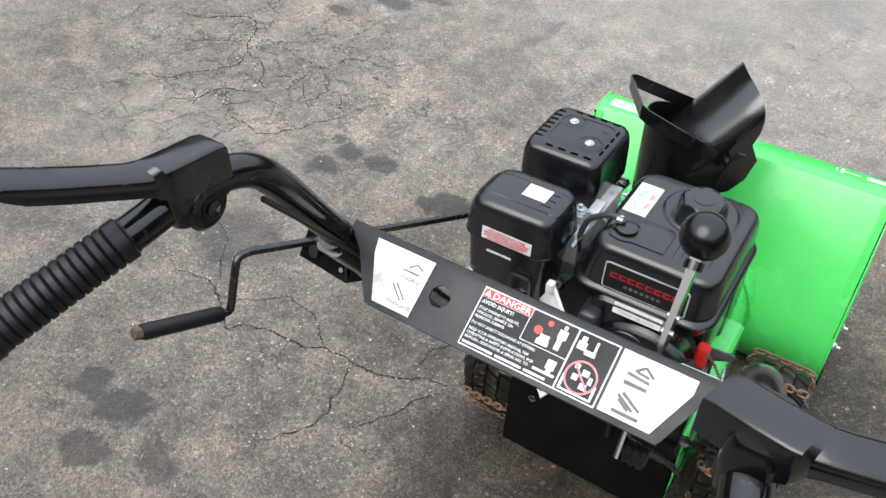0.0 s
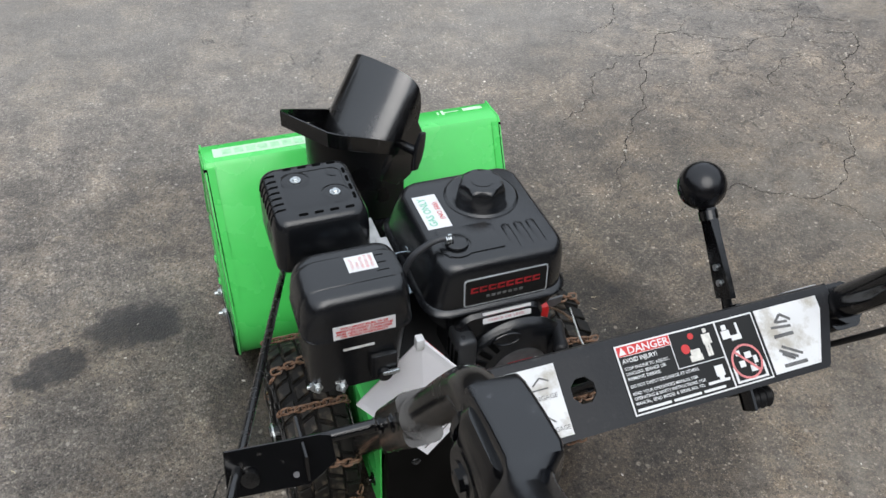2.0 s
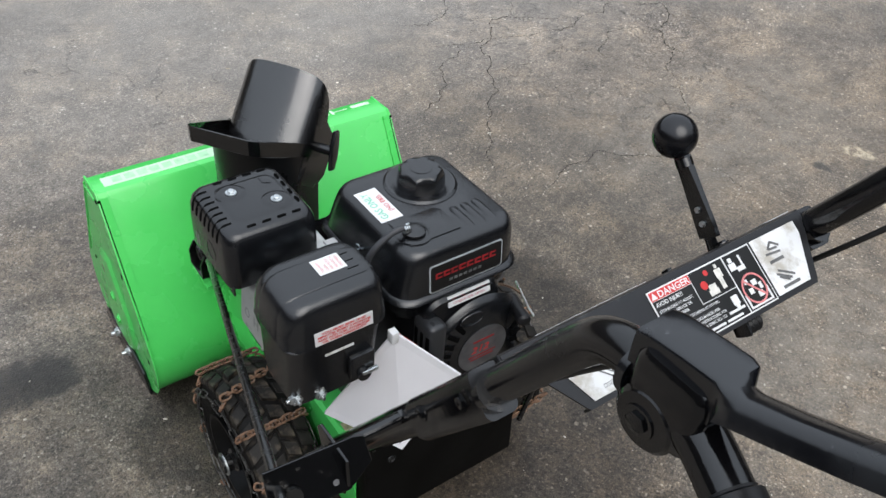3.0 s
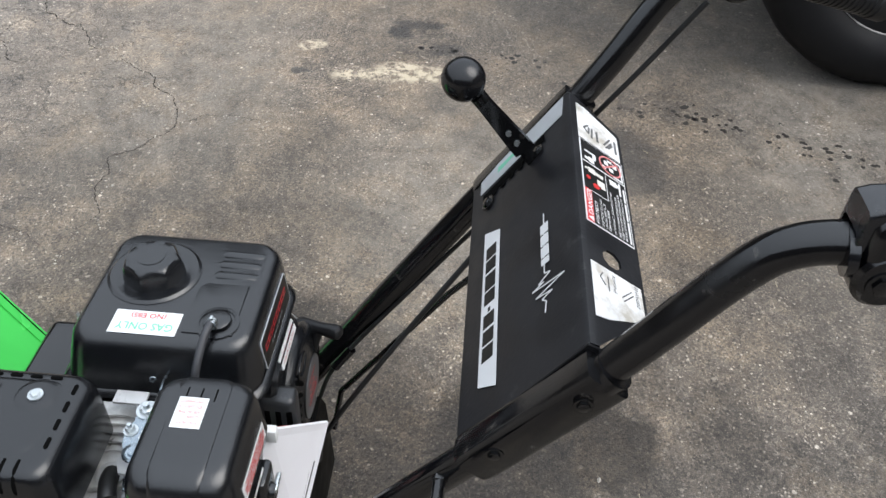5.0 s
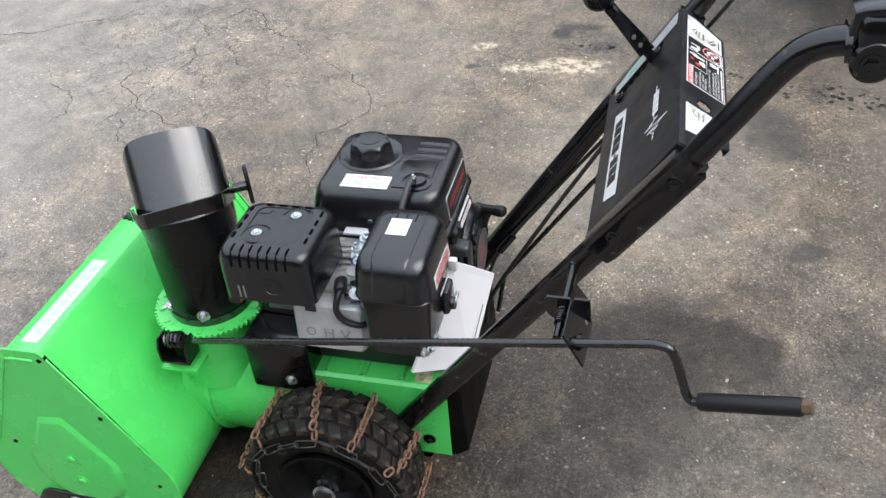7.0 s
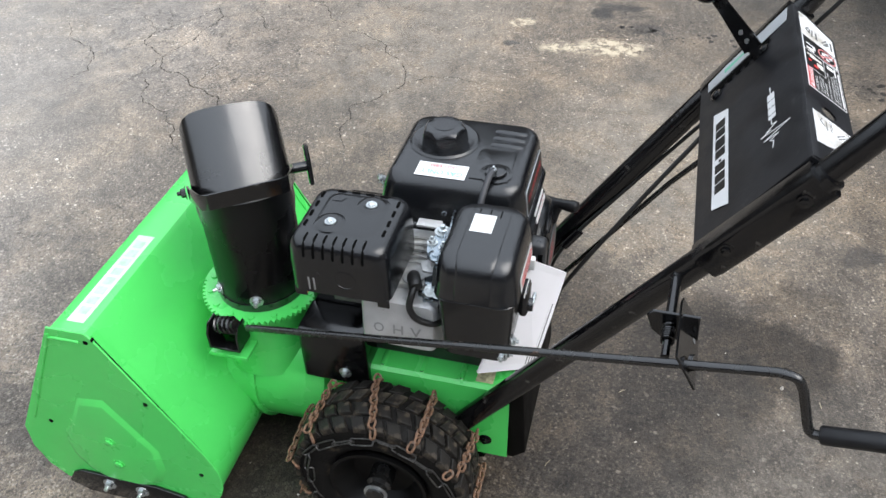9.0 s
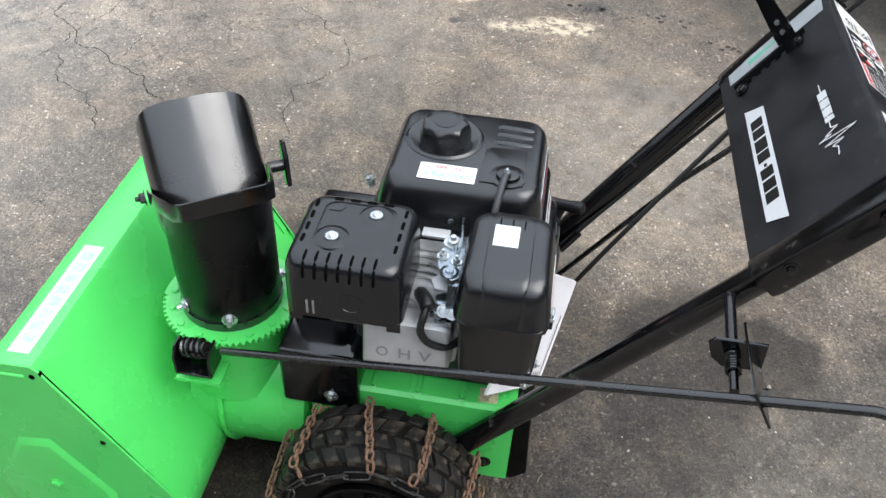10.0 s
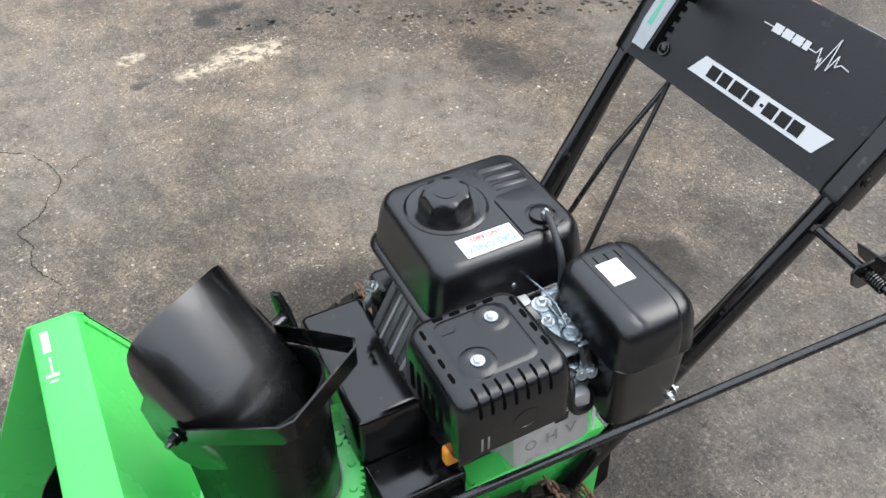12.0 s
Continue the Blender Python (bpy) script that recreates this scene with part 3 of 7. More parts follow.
FAR_CRACKS = [([(0.73, 0.57), (0.94, 0.53), (1.11, 0.57), (1.18, 0.6), (1.25, 0.53), (1.38, 0.47), (1.47, 0.49), (1.66, 0.64), (1.74, 0.77), (1.67, 0.82)], 0.010),
              ([(1.74, 0.77), (1.96, 0.99), (2.04, 1.15), (2.19, 1.23), (2.24, 1.33), (2.1, 1.37)], 0.013), ([(1.99, 1.19), (1.82, 1.22), (1.69, 1.13), (1.64, 1.03)], 0.009),
              ([(1.39, 1.6), (1.57, 1.51), (1.75, 1.41), (1.81, 1.38)], 0.008), ([(2.04, 1.15), (2.04, 1.26), (2.01, 1.3)], 0.007), ([(1.2, 1.17), (1.42, 1.17)], 0.007),
              ([(1.86, 2.7), (1.9, 2.21), (1.99, 2.12), (2.07, 1.91), (2.3, 1.82)], 0.012), ([(1.38, 0.47), (1.45, 0.33), (1.42, 0.2)], 0.007), ([(1.96, 1.82), (1.94, 1.65), (2.1, 1.55)], 0.008)]
LEFT_CRACKS = [([(-2.4, 0.80), (-2.1, 0.89), (-1.94, 1.0), (-1.86, 0.95), (-1.77, 0.81), (-1.72, 0.71), (-1.8, 0.6), (-1.84, 0.53), (-2.1, 0.42)], 0.013),
               ([(-1.94, 1.0), (-1.93, 1.15), (-2.02, 1.32), (-2.0, 1.6)], 0.011), ([(-1.77, 0.81), (-1.62, 0.73), (-1.59, 0.67), (-1.52, 0.64)], 0.011),
               ([(-1.52, 0.64), (-1.65, 0.57), (-1.68, 0.48), (-1.66, 0.43)], 0.012), ([(-1.79, 0.84), (-1.65, 0.89), (-1.48, 0.84), (-1.44, 0.94), (-1.26, 0.98), (-1.22, 1.05)], 0.009),
               ([(-1.48, 0.84), (-1.47, 0.73), (-1.5, 0.64)], 0.009), ([(-1.62, 0.74), (-1.45, 0.74), (-1.38, 0.67), (-1.3, 0.62)], 0.007),
               ([(-1.65, 0.57), (-1.6, 0.53), (-1.58, 0.49), (-1.55, 0.52), (-1.49, 0.59), (-1.3, 0.61)], 0.008),
               ([(-1.58, 0.49), (-1.46, 0.45), (-1.38, 0.43), (-1.33, 0.46), (-1.26, 0.59), (-1.21, 0.70)], 0.010)]
SMALL_CRACKS = [([(-1.76, 0.41), (-1.69, 0.47), (-1.75, 0.51)], 0.009), ([(-1.81, 0.48), (-1.69, 0.47)], 0.007), ([(-1.46, 0.45), (-1.48, 0.35), (-1.48, 0.27)], 0.009),
                ([(-1.56, 0.41), (-1.49, 0.41), (-1.47, 0.45)], 0.007), ([(-1.66, 0.32), (-1.63, 0.41)], 0.008), ([(-1.24, 0.08), (-1.33, 0.26), (-1.35, 0.36)], 0.007),
                ([(-1.58, 0.16), (-1.52, 0.21), (-1.59, 0.21)], 0.008), ([(-1.3, 0.75), (-1.21, 0.66)], 0.007), ([(-1.45, 0.59), (-1.41, 0.53), (-1.46, 0.45)], 0.007),
                ([(-1.97, 0.62), (-1.89, 0.76)], 0.008), ([(-2.15, 0.74), (-1.89, 0.80), (-1.81, 0.87)], 0.007), ([(-1.24, 0.78), (-1.18, 0.91)], 0.005), ([(-1.3, 0.19), (-1.16, 0.25)], 0.006)]
NEAR_CRACKS = [([(-1.25, -0.10), (-1.01, -0.13), (-0.94, -0.19), (-0.88, -0.22), (-0.72, -0.16), (-0.57, -0.14), (-0.42, -0.09), (-0.25, -0.04)], 0.011),
               ([(-1.01, -0.14), (-0.84, -0.06), (-0.70, -0.10), (-0.64, -0.14)], 0.008), ([(-0.57, -0.14), (-0.55, -0.2), (-0.53, -0.28), (-0.62, -0.42)], 0.010),
               ([(-0.49, -0.3), (-0.4, -0.18), (-0.36, -0.1)], 0.009), ([(-0.78, -0.21), (-0.74, -0.25), (-0.77, -0.3)], 0.006), ([(-0.45, -0.07), (-0.44, 0.0), (-0.36, 0.10)], 0.008),
               ([(-0.74, -0.17), (-0.73, -0.22), (-0.68, -0.25)], 0.006), ([(-1.01, -0.13), (-1.08, -0.02), (-1.20, 0.06), (-1.24, 0.08)], 0.007), ([(-0.49, -0.30), (-0.42, -0.33)], 0.006)]
crack_rnd = random.Random(11)
for way, wide in LEFT_CRACKS + SMALL_CRACKS + NEAR_CRACKS:
    crack_line(crack_rnd, way, wide)
for way, wide in CRACKS + FAR_CRACKS:
    crack_line(crack_rnd, way, wide * 0.9, fill=CRACK_PALE)


DRIP = mat("dark_oil_drip", (0.030, 0.026, 0.022), 0.55, vary=0.3, scale=40)


def drips():
    """Trails of small dark spots on the asphalt."""
    rnd = random.Random(21)
    bm = bmesh.new()
    for (x0, y0), (x1, y1), count, spread in (((1.98, -0.20), (1.90, -0.66), 26, 0.03), ((1.72, -0.93), (1.58, -1.28), 34, 0.045), ((1.58, -1.28), (1.42, -1.62), 26, 0.05), ((1.80, -0.72), (1.70, -0.86), 8, 0.03)):
        for k in range(count):
            t = rnd.random()
            x, y, r = x0 + (x1 - x0) * t + rnd.gauss(0, spread), y0 + (y1 - y0) * t + rnd.gauss(0, spread), rnd.uniform(0.004, 0.013)
            n = 9
            rim = [bm.verts.new((x + r * q * math.cos(2 * math.pi * j / n), y + r * q * math.sin(2 * math.pi * j / n), 0.0009)) for j, q in ((j, rnd.uniform(0.6, 1.15)) for j in range(n))]
            bm.faces.new(rim)
    ob = part("oil_drips", bm, DRIP, smooth=False)
    return tagged(ob, "trails of small dark oil drips on asphalt", "oil drips", kind="stuff")


drips()


# ---- loose grit along the cracks, and bits of straw
GRIT = mat("pale_grit", (0.40, 0.37, 0.32), 0.8, vary=0.45, scale=30)
STRAW = mat("dry_straw", (0.42, 0.36, 0.25), 0.8, vary=0.3, scale=30)


def grit():
    rnd = random.Random(5)
    bm = bmesh.new()
    spots = []
    for way, wide in CRACKS + FAR_CRACKS + LEFT_CRACKS + SMALL_CRACKS + NEAR_CRACKS:
        for a, c in zip(way, way[1:]):
            for k in range(int(math.dist(a, c) * 55)):
                t = rnd.random()
                spots.append((a[0] + (c[0] - a[0]) * t + rnd.gauss(0, 0.016), a[1] + (c[1] - a[1]) * t + rnd.gauss(0, 0.016)))
    spots += [(rnd.uniform(-2.3, 2.4), rnd.uniform(-1.7, 2.2)) for k in range(900)]
    for x, y in spots:
        r = rnd.uniform(0.0010, 0.0024) * (1.7 if rnd.random() < 0.06 else 1.0)
        turn, long = rnd.uniform(0, 6.3), rnd.uniform(1.0, 2.0)
        ring = [bm.verts.new((x + r * long * math.cos(turn) * math.cos(q) - r * math.sin(turn) * math.sin(q), y + r * long * math.sin(turn) * math.cos(q) + r * math.cos(turn) * math.sin(q), 0.0008))
                for q in (0.0, 1.2, 2.2, 3.3, 4.5, 5.3)]
        tip = bm.verts.new((x, y, 0.0012 + r * 1.1))
        for k in range(6):
            bm.faces.new((ring[k], ring[(k + 1) % 6], tip))
    ob = part("grit", bm, GRIT, smooth=False)
    return tagged(ob, "pale loose grit scattered along the asphalt cracks", "grit", kind="stuff")


def straw():
    rnd = random.Random(8)
    bm = bmesh.new()
    for k in range(170):
        x, y, turn = rnd.uniform(-2.2, 2.3), rnd.uniform(-1.5, 2.0), rnd.uniform(0, 6.3)
        long, r, bend = rnd.uniform(0.006, 0.022), rnd.uniform(0.0004, 0.0009), rnd.uniform(-0.5, 0.5)
        a = Vector((x, y, 0.0022))
        m = a + Vector((math.cos(turn), math.sin(turn), 0)) * long / 2
        c = m + Vector((math.cos(turn + bend), math.sin(turn + bend), rnd.uniform(0, 0.1))) * long / 2
        tube([a, m, c], r, 5, bm=bm)
    ob = part("straw", bm, STRAW, smooth=False)
    return tagged(ob, "short bits of dry straw lying on asphalt", "straw", kind="stuff")


grit()
straw()

# ---------------------------------------------------------------- snow blower
BLOWER = tagged(new("snow_blower"), "bright green two-stage snow blower with black engine, standing on asphalt", "snow blower")
CX = 0.008


def bolt_on(parent, at, normal, r=0.007, h=0.005, shank=0.004, material=ZINC, name="bolt"):
    ob = part(name, hexbolt(r, h, shank), material, parent)
    ob.matrix_basis = facing(normal, at)
    return ob


# ---- auger housing
def arc(cy, cz, r, a0, a1, n=8):
    return [(cy + r * math.cos(radians(a0 + (a1 - a0) * k / n)), cz + r * math.sin(radians(a0 + (a1 - a0) * k / n))) for k in range(n + 1)]


HX0, HX1 = -0.309, 0.318
BACK = [(0.534, 0.440), (0.533, 0.453), (0.528, 0.457), (0.474, 0.4585), (0.466, 0.4575), (0.459, 0.449), (0.322, 0.190)] + arc(0.415, 0.125, 0.113, 160, 270, 10) + [(0.50, 0.012), (0.62, 0.012)]
housing = part("auger_housing", prism(sheet(BACK, -0.004), HX0, HX1, "x"), GREEN, BLOWER, "bright green enamelled steel auger housing")


def side_plate(x, s):
    outline = [(0.536, 0.4585), (0.466, 0.4605), (0.457, 0.452), (0.316, 0.192)] + arc(0.415, 0.125, 0.119, 160, 262, 9) + [(0.60, 0.006), (0.645, 0.022), (0.676, 0.055), (0.693, 0.105), (0.690, 0.165)]
    ob = part("side_plate", prism(outline, x, x + s * 0.004, "x", 0.0012, seg=1), GREEN, BLOWER)
    hump = arc(0.505, 0.140, 0.095, -165, -15, 10) + [(0.600, 0.155), (0.535, 0.282), (0.485, 0.290), (0.412, 0.175)]
    bm = bmesh.new()
    c = Vector((0.505, 0.18))
    loops = []
    for f, d in ((1.05, 0.0), (1.0, 0.002), (0.94, 0.006), (0.90, 0.0065)):
        loops.append([(x + s * (0.0035 + d), *(c + (Vector(p) - c) * f)) for p in hump])
    loft(loops, bm=bm)
    part("embossing", bm, GREEN, ob)
    for y, z in ((0.503, 0.180), (0.503, 0.114)):
        bolt_on(ob, (x + s * 0.0095, y, z), (s, 0, 0), 0.0085, 0.005, 0.0, GREEN)
    for y, z in ((0.468, 0.440), (0.398, 0.308), (0.62, 0.20), (0.335, 0.13)):
        m = part("rivet_hole", lathe([(0, 0.0), (0.0045, 0.0), (0.004, 0.0012), (0, 0.0012)], 12), DARK, ob)
        m.matrix_basis = facing((s, 0, 0), (x + s * 0.0042, y, z))
    rim = [(0.655, 0.200), (0.545, 0.425), (0.536, 0.436), (0.480, 0.438)]
    part("pressed_rim", tube([(x + s * 0.0038, *p) for p in smooth_path([Vector((a, c, 0)) for a, c in rim], 5) for p in [(p[0], p[1])]], 0.0032, 8), GREEN, ob)
    part("corner_slit", box(x - s * 0.001, x + s * 0.0044, 0.4535, 0.4560, 0.4440, 0.4500), DARK, ob)
    part("seam_gap", tube([(x - s * 0.0002, 0.4535, 0.4455), (x - s * 0.0002, 0.3215, 0.1985)], 0.0011, 6), DARK, ob)
    # runner at the foot of the plate
    sk = part("skid_shoe", prism([(0.36, 0.012), (0.40, 0.0), (0.60, 0.0), (0.64, 0.020), (0.62, 0.052), (0.60, 0.062), (0.44, 0.062), (0.385, 0.05)], x + s * 0.004, x + s * 0.011, "x", 0.002), BLACK_PAINT, BLOWER,
              "black steel skid shoe")
    for y in (0.545, 0.475):
        bolt_on(sk, (x + s * 0.011, y, 0.040), (s, 0, 0), 0.009, 0.008, 0.008)
    return ob


side_plate(HX0, -1)
side_plate(HX1, 1)
# folded seam along the back plate's edge
for x, s in ((HX0, -1), (HX1, 1)):
    part("seam_flange", prism(sheet([(0.460, 0.4495), (0.330, 0.203)], 0.0025), x - s * 0.001, x - s * 0.016, "x"), GREEN, housing).location = (0, -0.0012, 0.0008)
# name strip on the top of the housing, its lettering as plain blocks
top = plane_pose((-0.290, 0.478, 0.4585), (1, 0, 0), (0, 1, -0.028))
part("name_label", flat(rect(0, 0.002, 0.224, 0.034), top), mat("pale_name_film", (0.50, 0.72, 0.50), 0.35, vary=0.08, scale=40), housing, "white name strip with pale green blocks")
blocks_on("name_block", [(0.018 + 0.0245 * k, 0.009, 0.036 + 0.0245 * k, 0.027) for k in range(8)], top, 0.0011, mat("pale_green_print", (0.36, 0.68, 0.39), 0.45, vary=0.2, scale=90), housing)
far = plane_pose((0.155, 0.493, 0.4580), (1, 0, 0), (0, 1, -0.028))
blocks_on("pulse_mark", [(0.10, 0.016, 0.145, 0.027), (0.055, 0.019, 0.09, 0.022), (0.05, 0.012, 0.056, 0.03), (0.04, 0.015, 0.044, 0.026)], far, 0.0008, mat("faint_white_print", (0.5, 0.8, 0.5), 0.4, vary=0.3, scale=60), housing)

# ---- auger inside the housing
auger = part("auger", tube([(HX0 + 0.005, 0.505, 0.145), (HX1 - 0.005, 0.505, 0.145)], 0.016, 14), BLACK_PAINT, BLOWER, "black steel auger")
for s in (-1, 1):
    bm = bmesh.new()
    rows = []
    for k in range(73):
        a = 2 * math.pi * 1.5 * k / 72 * s
        x = CX + s * (0.045 + 0.235 * k / 72)
        rows.append([bm.verts.new((x + dx, 0.505 + r * math.cos(a), 0.145 + r * math.sin(a))) for dx, r in ((-0.002, 0.05), (-0.002, 0.118), (0.002, 0.118), (0.002, 0.05))])
    for a, c in zip(rows, rows[1:]):
        for j in range(4):
            bm.faces.new((a[j], a[(j + 1) % 4], c[(j + 1) % 4], c[j]))
    bm.faces.new(rows[0])
    bm.faces.new(rows[-1][::-1])
    part("flighting", bm, BLACK_PAINT, auger)
part("gear_case", lathe([(0, -0.04), (0.035, -0.035), (0.045, 0), (0.035, 0.035), (0, 0.04)], 18, (CX, 0.505, 0.145), "x"), BLACK_PAINT, auger)

# ---- impeller drum and chute base
drum = part("impeller_drum", lathe([(0.0, 0.145), (0.138, 0.145), (0.150, 0.152), (0.152, 0.345), (0.0, 0.345)], 40, (CX - 0.01, 0, 0.185), "y"), GREEN, BLOWER, "green round impeller housing")
part("drum_lip", lathe([(0.150, 0.288), (0.158, 0.288), (0.158, 0.296), (0.150, 0.296)], 40, (CX - 0.01, 0, 0.185), "y"), GREEN, drum)
CH = Vector((-0.062, 0.281, 0))
part("chute_collar", lathe([(0.094, 0.24), (0.092, 0.33), (0.088, 0.378), (0.060, 0.378), (0.058, 0.24)], 36, CH), GREEN, drum)
teeth = bmesh.new()
ring_out, N_T = [], 66
for k in range(N_T * 4):
    a = 2 * math.pi * k / (N_T * 4)
    toothed = 100 < math.degrees(a) % 360 < 300
    ring_out.append((0.109 - (0.0055 if toothed and k % 4 in (2, 3) else 0.0), a))
loops = []
for z, inner in ((0.382, 0), (0.389, 0), (0.389, 1), (0.382, 1), (0.382, 0)):
    loops.append([(CH.x + (0.072 if inner else r) * math.cos(a), CH.y + (0.072 if inner else r) * math.sin(a), z) for r, a in ring_out])
gear = part("chute_gear_ring", loft(loops, False, False, bm=teeth), GREEN, BLOWER, "green toothed chute ring")
for k in range(9):
    a = radians(95 + 24 * k)
    part("keeper", lathe([(0, 0), (0.006, 0), (0.005, 0.003), (0, 0.003)], 10, (CH.x + 0.094 * math.cos(a), CH.y + 0.094 * math.sin(a), 0.389)), GREEN, gear)

# ---- discharge chute: a tube, a leaning hood over it and a strap round its back
D = Vector((0.843, 0.538, 0))
U = Vector((0.538, -0.843, 0))


def chute_at(u, d, z):
    return CH + U * u + D * d + Vector((0, 0, z))


def u_section(half, back, front, deep, n=20):
    """An open U, from the tip of one wing round the curved back to the other, as (u, d)."""
    pts = [(-half, max(front, back + deep + 0.001))]
    pts += [(half * math.cos(radians(180 + 180 * k / n)), back + deep + deep * math.sin(radians(180 + 180 * k / n))) for k in range(n + 1)]
    return pts + [(half, max(front, back + deep + 0.001))]


def shell(sections, thick):
    """A sheet body over U sections at rising heights; sections: (outline, d shift, z of the back, z of the front)."""
    outer, inner = [], []
    for outline, z in sections:
        pts = [Vector(p) for p in outline]
        o, i = [], []
        for k, p in enumerate(pts):
            t = (pts[min(k + 1, len(pts) - 1)] - pts[max(k - 1, 0)]).normalized()
            o.append(chute_at(p.x, p.y, z(p.y)))
            q = p + Vector((-t.y, t.x)) * thick
            i.append(chute_at(q.x, q.y, z(q.y)))
        outer.append(o)
        inner.append(i)
    return loft([o + i[::-1] for o, i in zip(outer, inner)])


chute = part("discharge_chute", shell([(u_section(0.077, -0.077, 0.06, 0.077), lambda d: 0.389), (u_section(0.078, -0.078, 0.066, 0.078), lambda d: 0.592 - 0.36 * d)], 0.003), CHUTE_TUBE, BLOWER, "glossy black plastic discharge chute")
part("chute_foot", lathe([(0.070, 0.388), (0.0795, 0.388), (0.0795, 0.404), (0.070, 0.404)], 36, CH), CHUTE_BLACK, chute)
def hood_outline(half, deep, reach, n=24):
    """From one front edge round the half-oval back to the other, as (u, n): n runs forwards from the back."""
    pts = [(-half, reach), (-half, (reach + deep) / 2)]
    for k in range(n + 1):
        a = radians(180 * k / n)
        c, q = math.cos(a), math.sin(a)
        pts.append((-half * math.copysign(abs(c) ** 0.88, c), deep - deep * q ** 0.92))
    return pts + [(half, (reach + deep) / 2), (half, reach)]


def hood_shell(thick=0.003):
    """A leaning half-round shell over the tube's mouth; its front edges hang straight down."""
    loops = []
    # back line: d, z, lean in degrees; half width; reach of the sides forwards
    for d0, z0, lean, half, reach, round_off in ((0.0852, 0.7075, 49, 0.0815, 0.058, 0.55), (0.0826, 0.7045, 49, 0.0830, 0.060, 0.52), (0.0583, 0.6763, 49, 0.0832, 0.072, 0.25), (0.0320, 0.6461, 49, 0.0834, 0.106, 0.0), (0.0058, 0.6159, 49, 0.0836, 0.125, 0.0),
                                      (-0.0205, 0.5857, 50, 0.0830, 0.125, 0.0), (-0.0402, 0.5631, 52, 0.0780, 0.110, 0.0), (-0.0545, 0.5450, 55, 0.0700, 0.090, 0.0)):
        pts = [Vector(p) for p in hood_outline(half, 0.052, reach)]
        c, q = math.cos(radians(lean)), math.sin(radians(lean))
        outer, inner = [], []
        for k, p in enumerate(pts):
            t = (pts[min(k + 1, len(pts) - 1)] - pts[max(k - 1, 0)]).normalized()
            for line, at in ((outer, p), (inner, p + Vector((-t.y, t.x)) * thick)):
                back = round_off * max(at.y, 0.0) ** 2 / 0.05
                line.append(chute_at(at.x, d0 + at.y * q - back * c, z0 - at.y * c - back * q))
        loops.append(outer + inner[::-1])
    return loft(loops)


hood = part("deflector_hood", hood_shell(), CHUTE_BLACK, BLOWER, "glossy black plastic deflector hood")
strap_path = [(-0.090, 0.056, 0.572), (-0.090, 0.030, 0.586), (-0.068, -0.096, 0.650), (-0.056, -0.107, 0.655), (0.054, -0.107, 0.659), (0.068, -0.096, 0.655), (0.089, 0.030, 0.588), (0.089, 0.056, 0.576)]
bm = bmesh.new()
lines = [chute_at(*p) for p in strap_path]
mid = chute_at(0, 0.02, 0)
loops = []
for p in lines:
    inward = (Vector((mid.x, mid.y, 0)) - Vector((p.x, p.y, 0))).normalized() * 0.003
    loops.append([p + Vector((0, 0, 0.014)), p + Vector((0, 0, 0.014)) + inward, p + Vector((0, 0, -0.014)) + inward, p + Vector((0, 0, -0.014))])
part("strap", loft(loops, bm=bm), BLACK_PAINT, hood, "black steel hood strap")
# pivots: a bolt on one side, a winged knob on the other
piv = chute_at(-0.093, 0.046, 0.579)
bolt_on(hood, piv, -U, 0.008, 0.009, 0.006, BLACK_PAINT, "pivot_bolt")
wing_at = chute_at(0.100, 0.055, 0.580)
bm = tube([wing_at - U * 0.012, wing_at + U * 0.014], 0.009, 12)
knob = part("wing_knob", bm, PLASTIC, hood, "black plastic wing knob")
wing = bmesh.new()
prism([(-0.008, -0.034), (0.006, -0.034), (0.012, -0.012), (0.012, 0.012), (0.006, 0.038), (-0.008, 0.038), (-0.012, 0.012), (-0.012, -0.012)], -0.004, 0.004, "z", 0.0025, wing)
part("wing", moved(wing, facing(U, wing_at + U * 0.017, (0.25, 0.2, 1))), PLASTIC, knob)
for a in (198, 137, 300):
    dirn = Vector((math.cos(radians(a)), math.sin(radians(a)), 0))
    bolt_on(chute, CH + dirn * 0.077 + Vector((0, 0, 0.413)), dirn, 0.008, 0.007, 0.007)

# ---- worm drive beside the chute ring
worm = bmesh.new()
lathe([(0, -0.024), (0.011, -0.024), (0.011, 0.024), (0, 0.024)], 14, bm=worm)
tube([(0.0130 * math.cos(k * 0.5), 0.0130 * math.sin(k * 0.5), -0.022 + 0.044 * k / 50) for k in range(51)], 0.0032, 6, worm)
rod_dir = Vector((-0.171, -0.702, 0.275)).normalized()
RODP = Vector((-0.190, 0.250, 0.404))
WORM = part("chute_worm_gear", moved(worm, facing(rod_dir, RODP + Vector((0.012, 0.048, -0.016)))), ROD, BLOWER, "greasy dark worm gear of the chute crank")
brk = bmesh.new()
for y in (0.270, 0.324):
    prism([(-0.200, 0.350), (-0.158, 0.350), (-0.158, 0.380), (-0.166, 0.398), (-0.190, 0.398), (-0.200, 0.380)], y, y + 0.004, "y", 0.001, brk, 1)
box(-0.200, -0.158, 0.270, 0.328, 0.347, 0.351, 0.001, bm=brk)
part("worm_bracket", brk, BLACK_PAINT, WORM)
part("bracket_ledge", prism([(0.262, 0.324), (0.338, 0.324), (0.332, 0.332), (0.262, 0.332)], -0.196, -0.10, "x", 0.001), GREEN, WORM)

